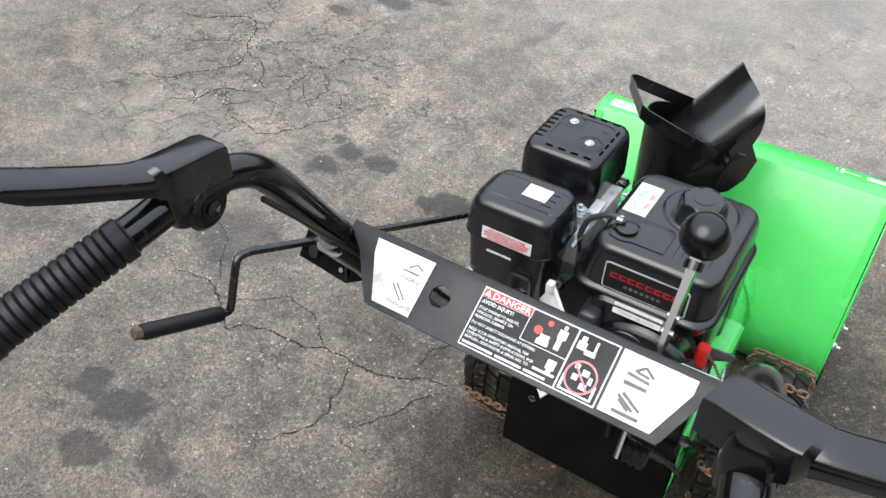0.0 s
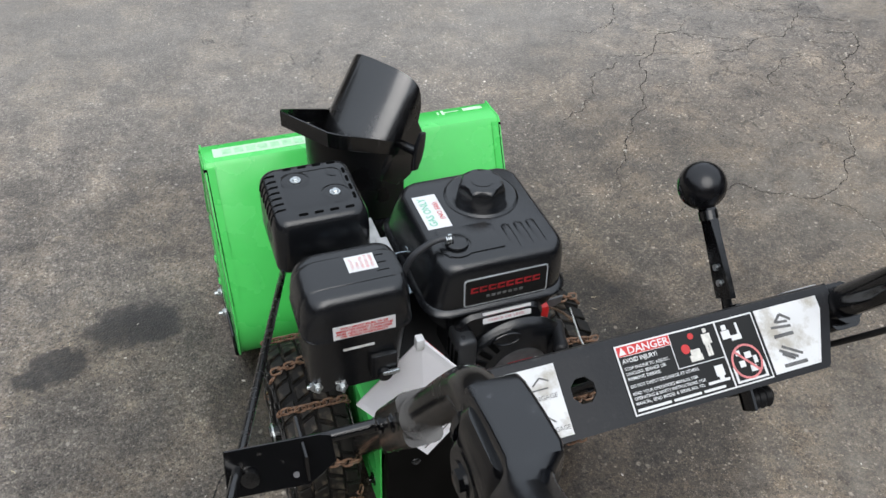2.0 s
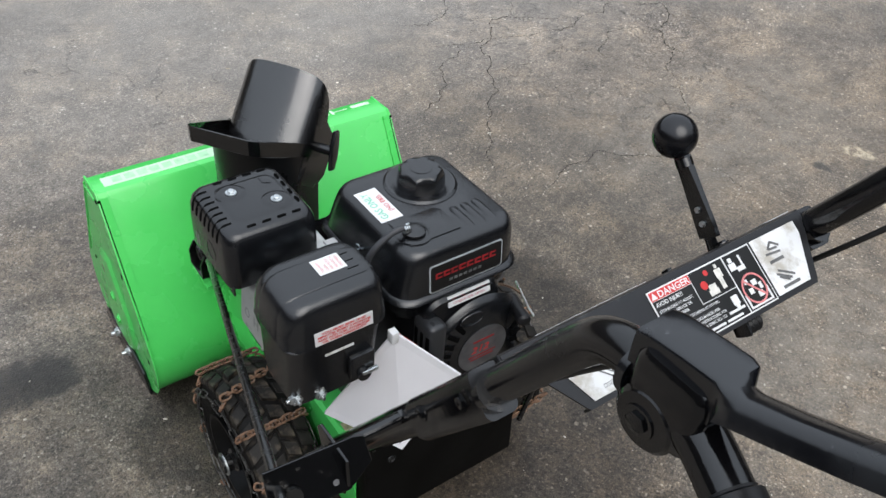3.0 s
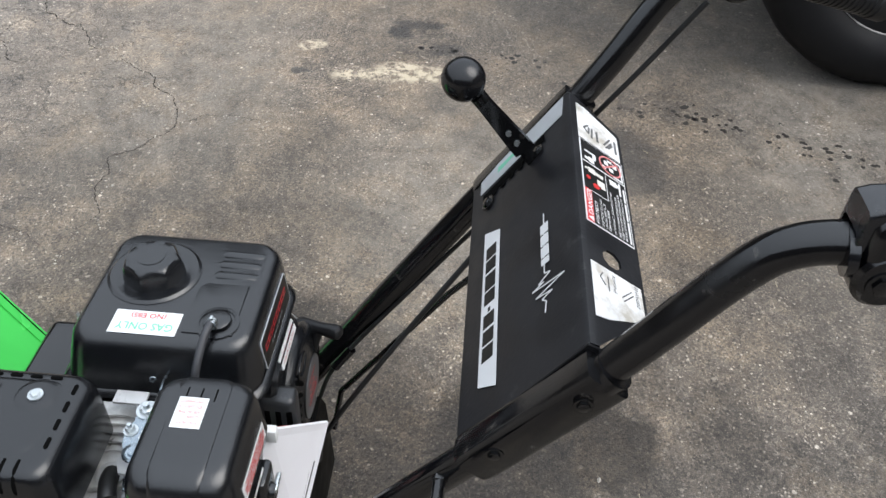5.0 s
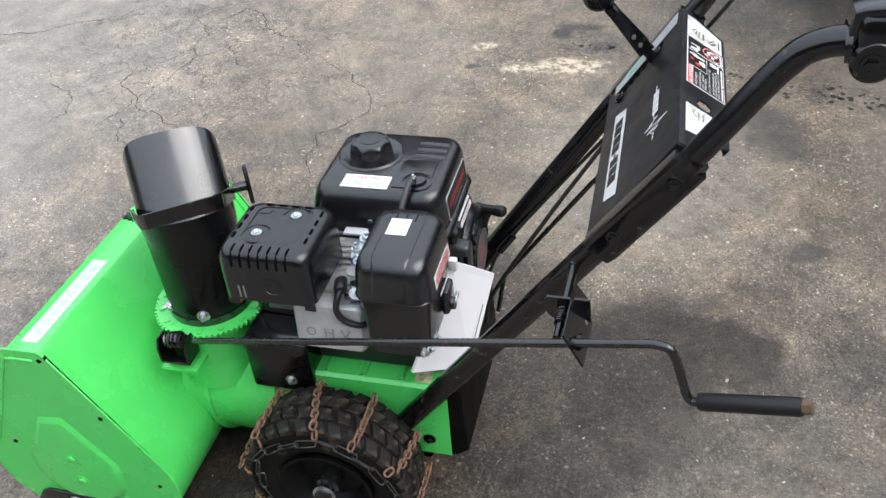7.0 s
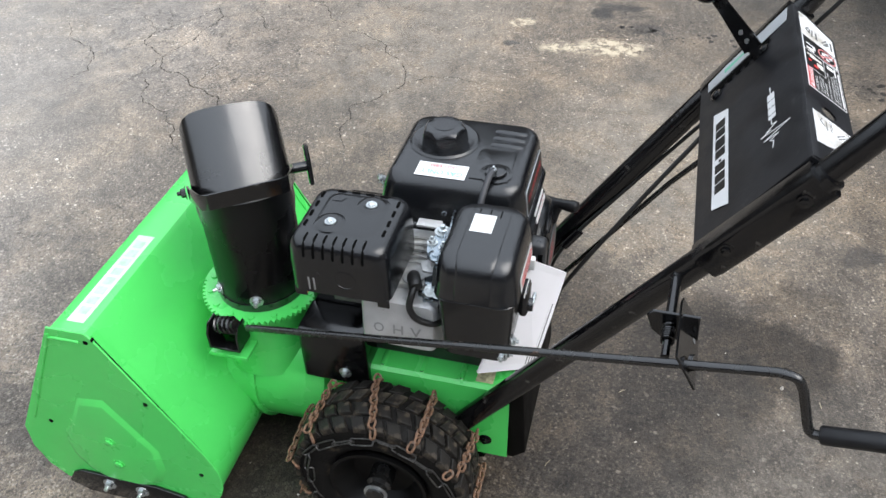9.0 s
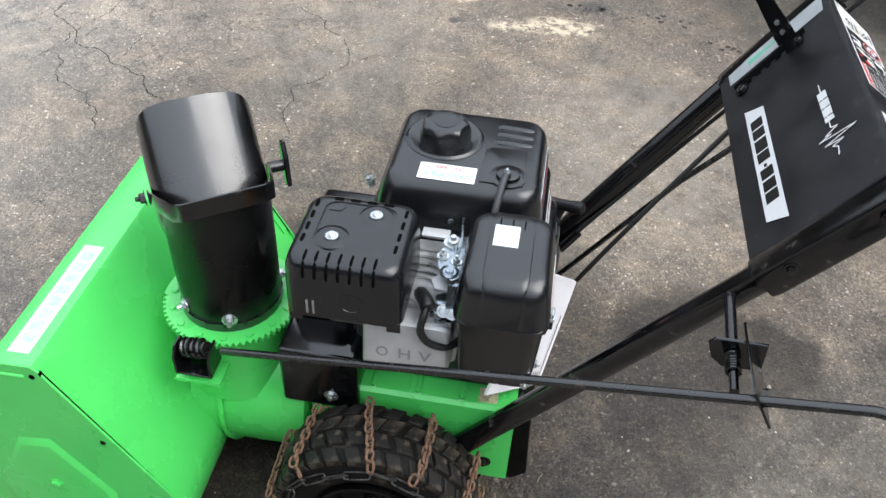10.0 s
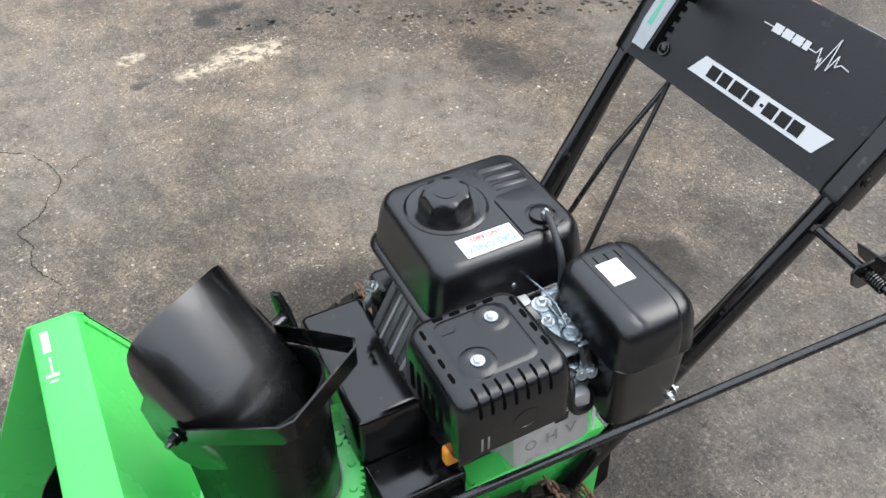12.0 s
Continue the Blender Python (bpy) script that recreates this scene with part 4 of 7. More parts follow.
# ---- crank rod, its carrier and its handle
BEND = Vector((-0.396, -0.533, 0.722))
rod_pts = [RODP, BEND - rod_dir * 0.016] + smooth_path([BEND - rod_dir * 0.014, BEND + Vector((-0.001, -0.004, -0.006)), BEND + Vector((-0.001, -0.014, -0.022))], 4)[1:] + [Vector((-0.3995, -0.562, 0.652))]
rod_pts += smooth_path([Vector((-0.3997, -0.565, 0.644)), Vector((-0.402, -0.571, 0.640)), Vector((-0.408, -0.585, 0.646))], 4)
CRANK = part("chute_crank", tube(rod_pts, 0.0058, 12), ROD, BLOWER, "dark steel chute crank rod")
G0, G1 = Vector((-0.404, -0.578, 0.643)), Vector((-0.431, -0.682, 0.684))
part("crank_grip", tube([G0, G0 + (G1 - G0) * 0.02, G0 + (G1 - G0) * 0.97, G1], [0.0100, 0.0110, 0.0110, 0.0100], 16), RUBBER, CRANK, "black sleeve grip")
part("end_nut", tube([G1, G1 + (G1 - G0).normalized() * 0.010], 0.0085, 6), RUST_BRASS, CRANK, "rusty end nut")
P2, P3, P1 = Vector((-0.383, -0.440, 0.655)), Vector((-0.296, -0.443, 0.648)), Vector((-0.386, -0.413, 0.700))
bpose = plane_pose(P2, P3 - P2, P1 - P2)
car = prism([(0, 0), (0.086, -0.001), (0.116, 0.020), (0.112, 0.050), (0.10, 0.053), (0, 0.052)], -0.0015, 0.0015, "z", 0.0008, seg=1)
moved(car, bpose)
prism([(-0.443, 0.648), (-0.440, 0.690), (-0.384, 0.690), (-0.378, 0.682), (-0.386, 0.660), (-0.400, 0.648)], -0.300, -0.296, "x", 0.0008, car, 1)
CARRIER = part("crank_bracket", car, BLACK_PAINT, BLOWER, "black steel bracket carrying the crank rod")
for s in (-1, 1):
    part("bracket_hole", moved(lathe([(0, 0), (0.0035, 0), (0.0035, 0.0004), (0, 0.0004)], 14, (0.072, 0.013, 0.0016 * s)), bpose), ALU_DARK, CARRIER)
STUD0, STUD1 = Vector((-0.204, -0.411, 0.675)), Vector((-0.352, -0.404, 0.668))
part("bracket_stud", tube([STUD0, STUD0.lerp(STUD1, 0.63), STUD0.lerp(STUD1, 0.64), STUD1], [0.0068, 0.0068, 0.0052, 0.0052], 12), BLACK_PAINT, CARRIER)
part("stud_nut", tube([STUD0.lerp(STUD1, 0.03), STUD0.lerp(STUD1, 0.09)], 0.0085, 6), ROD, CARRIER)
stud_along = (STUD1 - STUD0).normalized()
coil = bmesh.new()
tube([Vector((0.0078 * math.cos(k * 0.7), 0.0078 * math.sin(k * 0.7), 0.0004 * k)) for k in range(64)], 0.0013, 6, coil)
part("stud_spring", moved(coil, facing(stud_along, STUD0.lerp(STUD1, 0.66))), ROD, CARRIER, "short coil spring")
for q in (0.0, 0.4, 0.8):
    part("rod_washer", moved(lathe([(0.006, 0.0), (0.0098, 0.0), (0.0098, 0.0016), (0.006, 0.0016)], 18), facing(rod_dir, RODP + rod_dir * (0.752 + 0.005 * q))), ROD, CARRIER)

# ---- frame, covers
FX0, FX1, FY0, FY1, FZ = -0.148, 0.166, -0.190, 0.135, 0.315
frame_bm = bmesh.new()
prism(sheet([(FX0, 0.135), (FX0, FZ - 0.006), (FX0 + 0.006, FZ), (FX1 - 0.006, FZ), (FX1, FZ - 0.006), (FX1, 0.135)], 0.003), FY0, FY1, "y", bm=frame_bm)
box(FX0 + 0.004, FX1 - 0.004, FY1 - 0.004, FY1, 0.135, FZ - 0.004, bm=frame_bm)
FRAME = part("chassis", frame_bm, GREEN, BLOWER, "green folded steel chassis")
part("rear_lip", box(FX0 + 0.004, FX1 - 0.004, FY0 - 0.010, FY0 + 0.002, FZ - 0.009, FZ - 0.001, 0.002), BLACK_PAINT, FRAME)
for y in (0.035, -0.035, -0.105):
    rib = part("pressed_rib", loft([[(-0.122 + a, y + c, z) for a, c in rrect(w, l, 0.45 * l, 5)] for z, w, l in ((FZ - 0.001, 0.044, 0.012), (FZ + 0.0022, 0.040, 0.008), (FZ + 0.003, 0.036, 0.005))]), GREEN, FRAME)
    part("rib_hole", lathe([(0.0, 0.0), (0.003, 0.0), (0.003, 0.0006), (0.0, 0.0006)], 12), DARK, rib).location = (-0.139, y, FZ + 0.0022)
part("rating_label", flat(rect(0, 0, 0.030, 0.028), plane_pose((-0.139, -0.130, FZ + 0.0003), (0, -1, 0), (1, 0, 0))), mat("yellowed_label", (0.45, 0.42, 0.26), 0.5, vary=0.4, scale=160), FRAME, "small yellowed rating label")
for x in (-0.095, 0.095):
    bolt_on(FRAME, (x, FY0 - 0.022, FZ - 0.024), (0, -0.8, 0.6), 0.006, 0.004, 0.0, ROD)
bolt_on(FRAME, (FX0, -0.150, 0.175), (-1, 0, 0), 0.008, 0.006, 0.003, BLACK_PAINT)
part("rear_cover", prism([(-0.2005, 0.318), (-0.206, 0.317), (-0.214, 0.300), (-0.222, 0.150), (-0.20, 0.130), (-0.15, 0.130), (-0.15, 0.150)], FX0 + 0.006, FX1 - 0.006, "x", 0.003), mat("grimy_black_sheet", (0.0035, 0.0033, 0.003), 0.5, spec=0.08, vary=0.4, scale=14, bump=0.15, bump_scale=150), BLOWER, "grimy black sheet steel rear cover")
# added filler box, coloured near-black to keep the chassis underside dark
part("underside_fill", box(FX0 + 0.01, FX1 - 0.01, -0.15, 0.14, 0.10, 0.30, 0.01), DARK, BLOWER)

belt = bmesh.new()
box(-0.085, 0.135, 0.078, 0.178, 0.26, 0.480, 0.012, 3, bm=belt)
BELT = part("belt_cover", belt, BLACK_PAINT, BLOWER, "glossy black sheet steel belt cover")
part("belt_cover_step", box(-0.160, -0.083, 0.055, 0.178, 0.270, 0.392, 0.007, 3), BLACK_PAINT, BELT)
bolt_on(BELT, (-0.159, 0.098, 0.300), (-1, 0, 0), 0.0075, 0.006, 0.004)

# ---- handlebars
def handlebar(s):
    x = lambda v: CX + s * v
    lower = [(x(0.166), -0.085, 0.190), (x(0.170), -0.119, 0.240), (x(0.212), -0.43, 0.690), (x(0.222), -0.547, 0.852)]
    ob = part("lower_handlebar", tube(lower, 0.0145, 16, flat=1.36, up=(1, 0, 0)), TUBE_BLACK, BLOWER, "black enamelled steel lower handlebar")
    for p, q in (((-0.459, 0.737), 0), ((-0.527, 0.828), 1)):
        at = (x(0.2405 if q else 0.232), *p)
        b = bolt_on(ob, at, (s, 0, 0), 0.006, 0.004, 0.0, BLACK_PAINT)
    # a folded channel wraps the joint of the two tubes and carries the panel
    along = (Vector((x(0.2222), -0.545, 0.850)) - Vector((x(0.2125), -0.440, 0.700))).normalized()
    across = Vector((0, along.z, -along.y)).normalized()
    sleeve = bmesh.new()
    loft([[p + across * a + Vector((c, 0, 0)) for a, c in rrect(w, 0.0345, 0.008, 4)] for p, w in ((Vector((x(0.2125), -0.440, 0.700)), 0.043), (Vector((x(0.2130), -0.446, 0.708)), 0.047), (Vector((x(0.2222), -0.545, 0.850)), 0.047))], bm=sleeve)
    part("joint_sleeve", sleeve, TUBE_BLACK, ob)
    part("joint_rim", tube([(x(0.2218), -0.543, 0.847), (x(0.2222), -0.550, 0.857)], 0.0195, 18), TUBE_BLACK, ob)
    e, f, g = (0.019, 0.004, 0.006) if s > 0 else (0.0, 0.0, 0.0)  # the right bar is sprung a little outwards and upwards
    low_x, x = x, lambda v: CX + s * (v + e)
    up = smooth_path([(low_x(0.219), -0.520, 0.815), (low_x(0.221 + e / 3), -0.575 + f / 3, 0.900 + g * 0.05), (x(0.221), -0.622 + f, 0.972 + g * 0.15), (x(0.224), -0.650 + f, 1.003 + g * 0.4), (x(0.230), -0.688 + f, 1.016 + g * 0.8), (x(0.238), -0.732 + f, 1.012 + g), (x(0.250), -0.775 + f, 0.999 + g), (x(0.292), -0.905 + f, 0.958 + g)], 6)
    upper = part("upper_handlebar", tube(up, 0.0165, 18), TUBE_BLACK, BLOWER, "black enamelled upper handlebar, bent back")
    g0, g1 = Vector((x(0.2485), -0.770 + f, 1.0005 + g)), Vector((x(0.294), -0.912 + f, 0.956 + g))
    d = g1 - g0
    prof, pts = [], []
    for k in range(97):
        t = k / 96
        groove = 0.0020 if 0.10 < t < 0.80 and k % 5 == 0 else 0.0
        pts.append(g0 + d * t)
        prof.append(0.0198 - groove - (0.003 if t < 0.012 else 0.0) + (0.0016 if t > 0.84 else 0.0) - (0.004 if t > 0.985 else 0.0))
    part("grip", tube(pts, prof, 20), RUBBER, upper, "ribbed black rubber grip")
    # lever housing and its lever
    c = Vector((x(0.236), -0.716 + f, 1.016 + 0.62 * g))
    hs = bmesh.new()
    lathe([(0, -0.0190), (0.020, -0.0190), (0.0235, -0.016), (0.0235, 0.016), (0.020, 0.0190), (0, 0.0190)], 30, c + Vector((0, 0.008, -0.014)), "x", bm=hs)
    loft([[(c.x + a, c.y + 0.001 + b * 1.0, z) for a, b in rrect(w, l, 0.009, 4)] for z, w, l in ((c.z - 0.026, 0.026, 0.040), (c.z - 0.020, 0.034, 0.050), (c.z + 0.004, 0.036, 0.056), (c.z + 0.026, 0.034, 0.056), (c.z + 0.032, 0.028, 0.050))], bm=hs)
    hous = part("lever_housing", hs, TUBE_BLACK, upper)
    for q in (-1, 1):
        bolt_on(hous, c + Vector((q * 0.0188, 0.010, -0.016)), (q, 0, 0), 0.008, 0.004, 0.0, BLACK_PAINT, "pivot_bolt")
    part("collar_ring", tube([c + Vector((-s * 0.002, 0.028, -0.003)), c + Vector((-s * 0.003, 0.035, -0.004))], 0.0195, 18), LEVER, hous)
    # a moulded lever: a square hood over the housing, then a half-round channel that rises to an open tip
    stations = [((0.229, -0.680, 1.036), 0.0165, 0.024, 0.16), ((0.229, -0.681, 1.053), 0.0175, 0.032, 0.16), ((0.229, -0.690, 1.0565), 0.0178, 0.034, 0.16), ((0.229, -0.715, 1.0600), 0.0178, 0.034, 0.18), ((0.230, -0.738, 1.0630), 0.0178, 0.033, 0.20),
                ((0.232, -0.744, 1.0630), 0.0176, 0.030, 0.25), ((0.234, -0.749, 1.0610), 0.0172, 0.022, 0.5), ((0.236, -0.757, 1.0630), 0.0166, 0.0190, 0.5), ((0.239, -0.785, 1.0770), 0.0164, 0.0185, 0.5), ((0.242, -0.820, 1.0955), 0.0164, 0.0185, 0.5),
                ((0.2445, -0.846, 1.1100), 0.0166, 0.0180, 0.5), ((0.246, -0.857, 1.1165), 0.0164, 0.0150, 0.5), ((0.2465, -0.862, 1.1175), 0.0156, 0.0110, 0.5)]
    loops = []
    for k, ((a, b, h), w, deep, sq) in enumerate(stations):
        at = Vector((x(a), b + f, h + g * 0.55))
        tilt = 0.0 if k < 6 else 0.42
        nv, wv = Vector((-s * tilt, 0, 1)).normalized(), Vector((1, 0, s * tilt)).normalized()
        side = 0.22 if k < 6 else 0.62
        ring = []
        for q in range(0, 181, 15):
            c0, s0 = math.cos(radians(q)), max(0.0, math.sin(radians(q)))
            ring.append((w * math.copysign(abs(c0) ** side, c0), -deep + deep * s0 ** sq))
        thin = 0.0026
        for q in range(180, -1, -15):
            c0, s0 = math.cos(radians(q)), max(0.0, math.sin(radians(q)))
            ring.append(((w - thin) * math.copysign(abs(c0) ** side, c0), -deep + (deep - thin) * s0 ** sq))
        hub = Vector((x(0.234), -0.712 + f, h + g * 0.55))
        turn = Matrix.Rotation(radians(72 if s > 0 else 0), 3, "Z")  # the right lever is splayed outwards
        loops.append([hub + turn @ (at - hub + wv * p + nv * q) for p, q in ring])
    part("clutch_lever", loft(loops), LEVER, upper, "worn grey-black plastic clutch lever")
    return upper


handlebar(-1)
handlebar(1)

# ---- control panel: a folded sheet between the handlebars
PX0, PX1 = -0.197, 0.217
panel_line = [(-0.424, 0.714), (-0.432, 0.724), (-0.524, 0.864), (-0.529, 0.868), (-0.534, 0.866), (-0.538, 0.8634)]
CPANEL = part("control_panel", prism(sheet(panel_line[::-1], 0.003), PX0, PX1, "x"), PANEL, BLOWER, "dark grey sheet steel control panel with warning labels")


def holed(outline, hole, a, c):
    """A flat plate of that outline with one hole, from height a to c."""
    bm = bmesh.new()
    edges = []
    for loop in (outline, hole):
        vs = [bm.verts.new((*p, a)) for p in loop]
        edges += [bm.edges.new((vs[k], vs[(k + 1) % len(vs)])) for k in range(len(vs))]
    made = bmesh.ops.triangle_fill(bm, use_beauty=True, edges=edges)
    faces = [f for f in made["geom"] if isinstance(f, bmesh.types.BMFace)]
    up = bmesh.ops.extrude_face_region(bm, geom=faces)
    bmesh.ops.translate(bm, vec=(0, 0, c - a), verts=[v for v in up["geom"] if isinstance(v, bmesh.types.BMVert)])
    return bm


for x, s in ((PX0, -1), (PX1, 1)):
    part("side_flange", prism([(-0.418, 0.690), (-0.424, 0.714), (-0.527, 0.868), (-0.560, 0.850), (-0.545, 0.835), (-0.452, 0.690)], x - s * 0.001, x + s * 0.002, "x", 0.0008, seg=1), PANEL, CPANEL)
# the top face narrows towards the operator: dark corner gussets end it
FRONT_UP = Vector((0, -0.092, 0.140))
front = plane_pose((0, -0.432 + 0.0008, 0.724 + 0.0005), (-1, 0, 0), FRONT_UP)
TOPV = Vector((0, 0.058, 0.037))
topf = plane_pose((0, -0.592, 0.829 + 0.0006), (1, 0, 0), TOPV)
HOLE = [(-0.066 + 0.0125 * math.cos(radians(22.5 + 45 * k)), 0.036 + 0.0125 * math.sin(radians(22.5 + 45 * k))) for k in range(8)]
part("top_face", moved(holed([(PX0, 0.0655), (PX0 + 0.022, 0.045), (-0.143, 0.0), (-0.140, -0.003), (0.186, -0.003), (0.189, 0.0), (PX1 - 0.009, 0.045), (PX1, 0.0655)], HOLE, -0.0032, -0.0006), topf), PANEL, CPANEL)
part("bottom_fold", moved(box(-0.141, 0.187, -0.0035, -0.0010, -0.012, -0.0008), topf), PANEL, CPANEL)
# top face: x to the right, y away from the operator (0 to 0.069)
part("white_label", flat([(-0.133, 0.002), (-0.087, 0.002), (-0.087, 0.066), (-0.161, 0.066), (-0.157, 0.050)], topf), WHITE_SCUFFED, CPANEL, "scuffed white clutch label")
part("worn_white_label", flat([(0.126, 0.003), (0.178, 0.003), (0.199, 0.052), (0.199, 0.066), (0.126, 0.066)], topf), WHITE_SCUFFED, CPANEL, "scuffed white label with worn print")
part("danger_label", flat(rect(-0.026, 0.0015, 0.123, 0.066), topf), WHITE, CPANEL, "black and white danger label with red header")
part("label_field", rects([(-0.0245, 0.003, 0.0795, 0.055), (0.031, 0.055, 0.0795, 0.0645), (0.0815, 0.003, 0.1215, 0.0645), (-0.0245, 0.055, -0.019, 0.0553)], topf, 0.0010), INK, CPANEL)
part("danger_header", rects([(-0.0245, 0.0555, 0.030, 0.0645)], topf, 0.0011), RED, CPANEL, "red danger header")
lettering([("DANGER", -0.0145, 0.0567, 0.0068, 0.043)], topf, WHITE, CPANEL, 0.0015, bold=0.00015)
part("warning_triangle", flat([(-0.0235, 0.0567), (-0.0160, 0.0567), (-0.0198, 0.0636)], topf, 0.0015), WHITE, CPANEL)
lettering([("AVOID INJURY!", -0.0225, 0.0490, 0.0042, 0.036)], topf, WHITE, CPANEL, 0.0014, bold=0.0001)
lettering([("STOP ENGINE TO ADJUST,", -0.0225, 0.0425, 0.0030, 0.046), ("UNCLOG, SERVICE OR", -0.0225, 0.0378, 0.0030, 0.041), ("REMOVE DEBRIS.", -0.0225, 0.0331, 0.0030, 0.034),
           ("DO NOT DIRECT DISCHARGE AT OTHERS.", -0.0225, 0.0262, 0.0030, 0.072), ("READ YOUR OPERATOR'S MANUAL FOR", -0.0225, 0.0195, 0.0030, 0.068),
           ("OPERATING & SAFETY INSTRUCTIONS. FOR", -0.0225, 0.0150, 0.0030, 0.075), ("MANUAL, SEND MODEL & SERIAL NO. TO:", -0.0225, 0.0105, 0.0030, 0.072)], topf, WHITE, CPANEL, 0.0014, bold=0.00005)
blocks_on("print_bar", [(-0.0225, 0.0048, 0.012, 0.0072), (0.015, 0.0048, 0.044, 0.0072), (0.047, 0.0048, 0.070, 0.0072), (0.054, 0.0105, 0.077, 0.0130)], topf, 0.0014, WHITE, CPANEL)
# picture fields, as plain shapes
part("pictogram_frame", rects([(0.0295, 0.0315, 0.0800, 0.0322), (0.0800, 0.003, 0.0812, 0.0645), (0.0295, 0.0315, 0.0302, 0.0555)], topf, 0.0013), WHITE, CPANEL)
part("pictogram", moved(prism([(0.043 + 0.0045 * math.cos(a), 0.0475 + 0.0045 * math.sin(a)) for a in (2 * math.pi * k / 16 for k in range(16))], 0.0010, 0.0014, "z",
                              bm=prism([(0.052 + 0.003 * math.cos(a), 0.0580 + 0.003 * math.sin(a)) for a in (2 * math.pi * k / 16 for k in range(16))], 0.0010, 0.0014, "z")), topf), RED, CPANEL)
blocks_on("pictogram", [(0.045, 0.0345, 0.058, 0.0405), (0.047, 0.0405, 0.057, 0.0455), (0.064, 0.036, 0.0665, 0.0475), (0.067, 0.036, 0.0695, 0.0475), (0.063, 0.0475, 0.072, 0.057), (0.066, 0.0580, 0.0695, 0.0620)], topf, 0.0014, mat("aged_print", (0.62, 0.60, 0.55), 0.5, vary=0.2, scale=150), CPANEL)
blocks_on("pictogram", [(0.084, 0.047, 0.093, 0.055), (0.086, 0.0555, 0.091, 0.0605), (0.093, 0.044, 0.104, 0.049), (0.101, 0.049, 0.1035, 0.060), (0.0835, 0.0045, 0.118, 0.0065), (0.0835, 0.0065, 0.086, 0.0200), (0.1155, 0.0065, 0.118, 0.020),
                         (0.092, 0.018, 0.098, 0.024), (0.100, 0.025, 0.107, 0.031), (0.102, 0.012, 0.109, 0.018), (0.091, 0.029, 0.096, 0.034), (0.108, 0.019, 0.112, 0.026), (0.065, 0.016, 0.074, 0.026), (0.067, 0.012, 0.072, 0.016)], topf, 0.0014, WHITE, CPANEL)
ban = bmesh.new()
loops = [[(0.1005 + r * math.cos(2 * math.pi * k / 28), 0.0225 + r * math.sin(2 * math.pi * k / 28), z) for k in range(28)] for r, z in ((0.0165, 0.0012), (0.0165, 0.0017), (0.0145, 0.0017), (0.0145, 0.0012))]
loft(loops, False, False, bm=ban)
prism([(0.089, 0.0335), (0.0905, 0.0350), (0.1125, 0.0120), (0.1110, 0.0105)], 0.0012, 0.0017, "z", bm=ban)
part("prohibition_ring", moved(ban, topf), PINK, CPANEL, "faded red prohibition ring")
def strokes(lines, width):
    """Thin printed strokes between pairs of points on a label."""
    bm = bmesh.new()
    for x0, y0, x1, y1 in lines:
        p, q = Vector((x0, y0)), Vector((x1, y1))
        side = Vector((-(q - p).y, (q - p).x)).normalized() * width
        prism([tuple(p - side), tuple(q - side), tuple(q + side), tuple(p + side)], 0.0007, 0.0010, "z", bm=bm)
    return moved(bm, topf)


part("clutch_drawing", strokes([(-0.118, 0.046, -0.098, 0.046), (-0.112, 0.050, -0.104, 0.056), (-0.104, 0.056, -0.096, 0.052), (-0.120, 0.028, -0.104, 0.014), (-0.116, 0.030, -0.100, 0.016)], 0.0007), INK_GREY, CPANEL)
lettering([("ENGAGE", -0.116, 0.0365, 0.0042, 0.024), ("DISENGAGE", -0.118, 0.0075, 0.0042, 0.029)], topf, INK_GREY, CPANEL, 0.0010)
part("worn_drawing", strokes([(0.138, 0.046, 0.160, 0.044), (0.144, 0.050, 0.152, 0.057), (0.152, 0.057, 0.162, 0.050), (0.146, 0.050, 0.158, 0.049), (0.138, 0.024, 0.156, 0.014), (0.142, 0.027, 0.162, 0.016), (0.140, 0.020, 0.152, 0.013)], 0.0013), INK_GREY, CPANEL)
for line in ((0.138, 0.037, 0.160, 0.037), (0.138, 0.0085, 0.164, 0.0085)):
    part("worn_print", strokes([line], 0.0017), INK_GREY, CPANEL)
# front face: x to the machine's left, y up the slope (0 to 0.168); name strip and pulse line, as plain shapes
part("name_label", flat([(-0.072, 0.047), (0.164, 0.047), (0.150, 0.018), (-0.088, 0.018)][::-1], front), WHITE, CPANEL, "white slanted name strip with black blocks")
blocks = []
for k, (w0, kind) in enumerate(((0.000, "L"), (0.021, "A"), (0.043, "W"), (0.069, "N"), (0.093, "-"), (0.101, "B"), (0.123, "O"), (0.144, "Y"))):
    x0 = -0.054 + 1.09 * w0
    blocks.append((x0, 0.0305, x0 + 0.006, 0.0345) if kind == "-" else (x0, 0.0235, x0 + (0.025 if kind == "W" else 0.0195), 0.0415))
blocks_on("name_block", blocks, front, 0.0012, INK, CPANEL)
pulse = [(-0.024, 0.124), (-0.008, 0.124), (0.062, 0.1225), (0.070, 0.1225), (0.073, 0.131), (0.079, 0.113), (0.081, 0.121), (0.0835, 0.104), (0.0905, 0.151), (0.096, 0.109), (0.101, 0.133), (0.104, 0.118), (0.110, 0.124), (0.124, 0.122)]
bm = bmesh.new()
for a, c in zip(pulse, pulse[1:]):
    p, q = Vector(a), Vector(c)
    side = Vector((-(q - p).y, (q - p).x)).normalized() * 0.0007
    prism([tuple(p - side), tuple(q - side), tuple(q + side), tuple(p + side)], 0.0006, 0.0010, "z", bm=bm)
part("pulse_line", moved(bm, front), WHITE, CPANEL, "thin white pulse line")
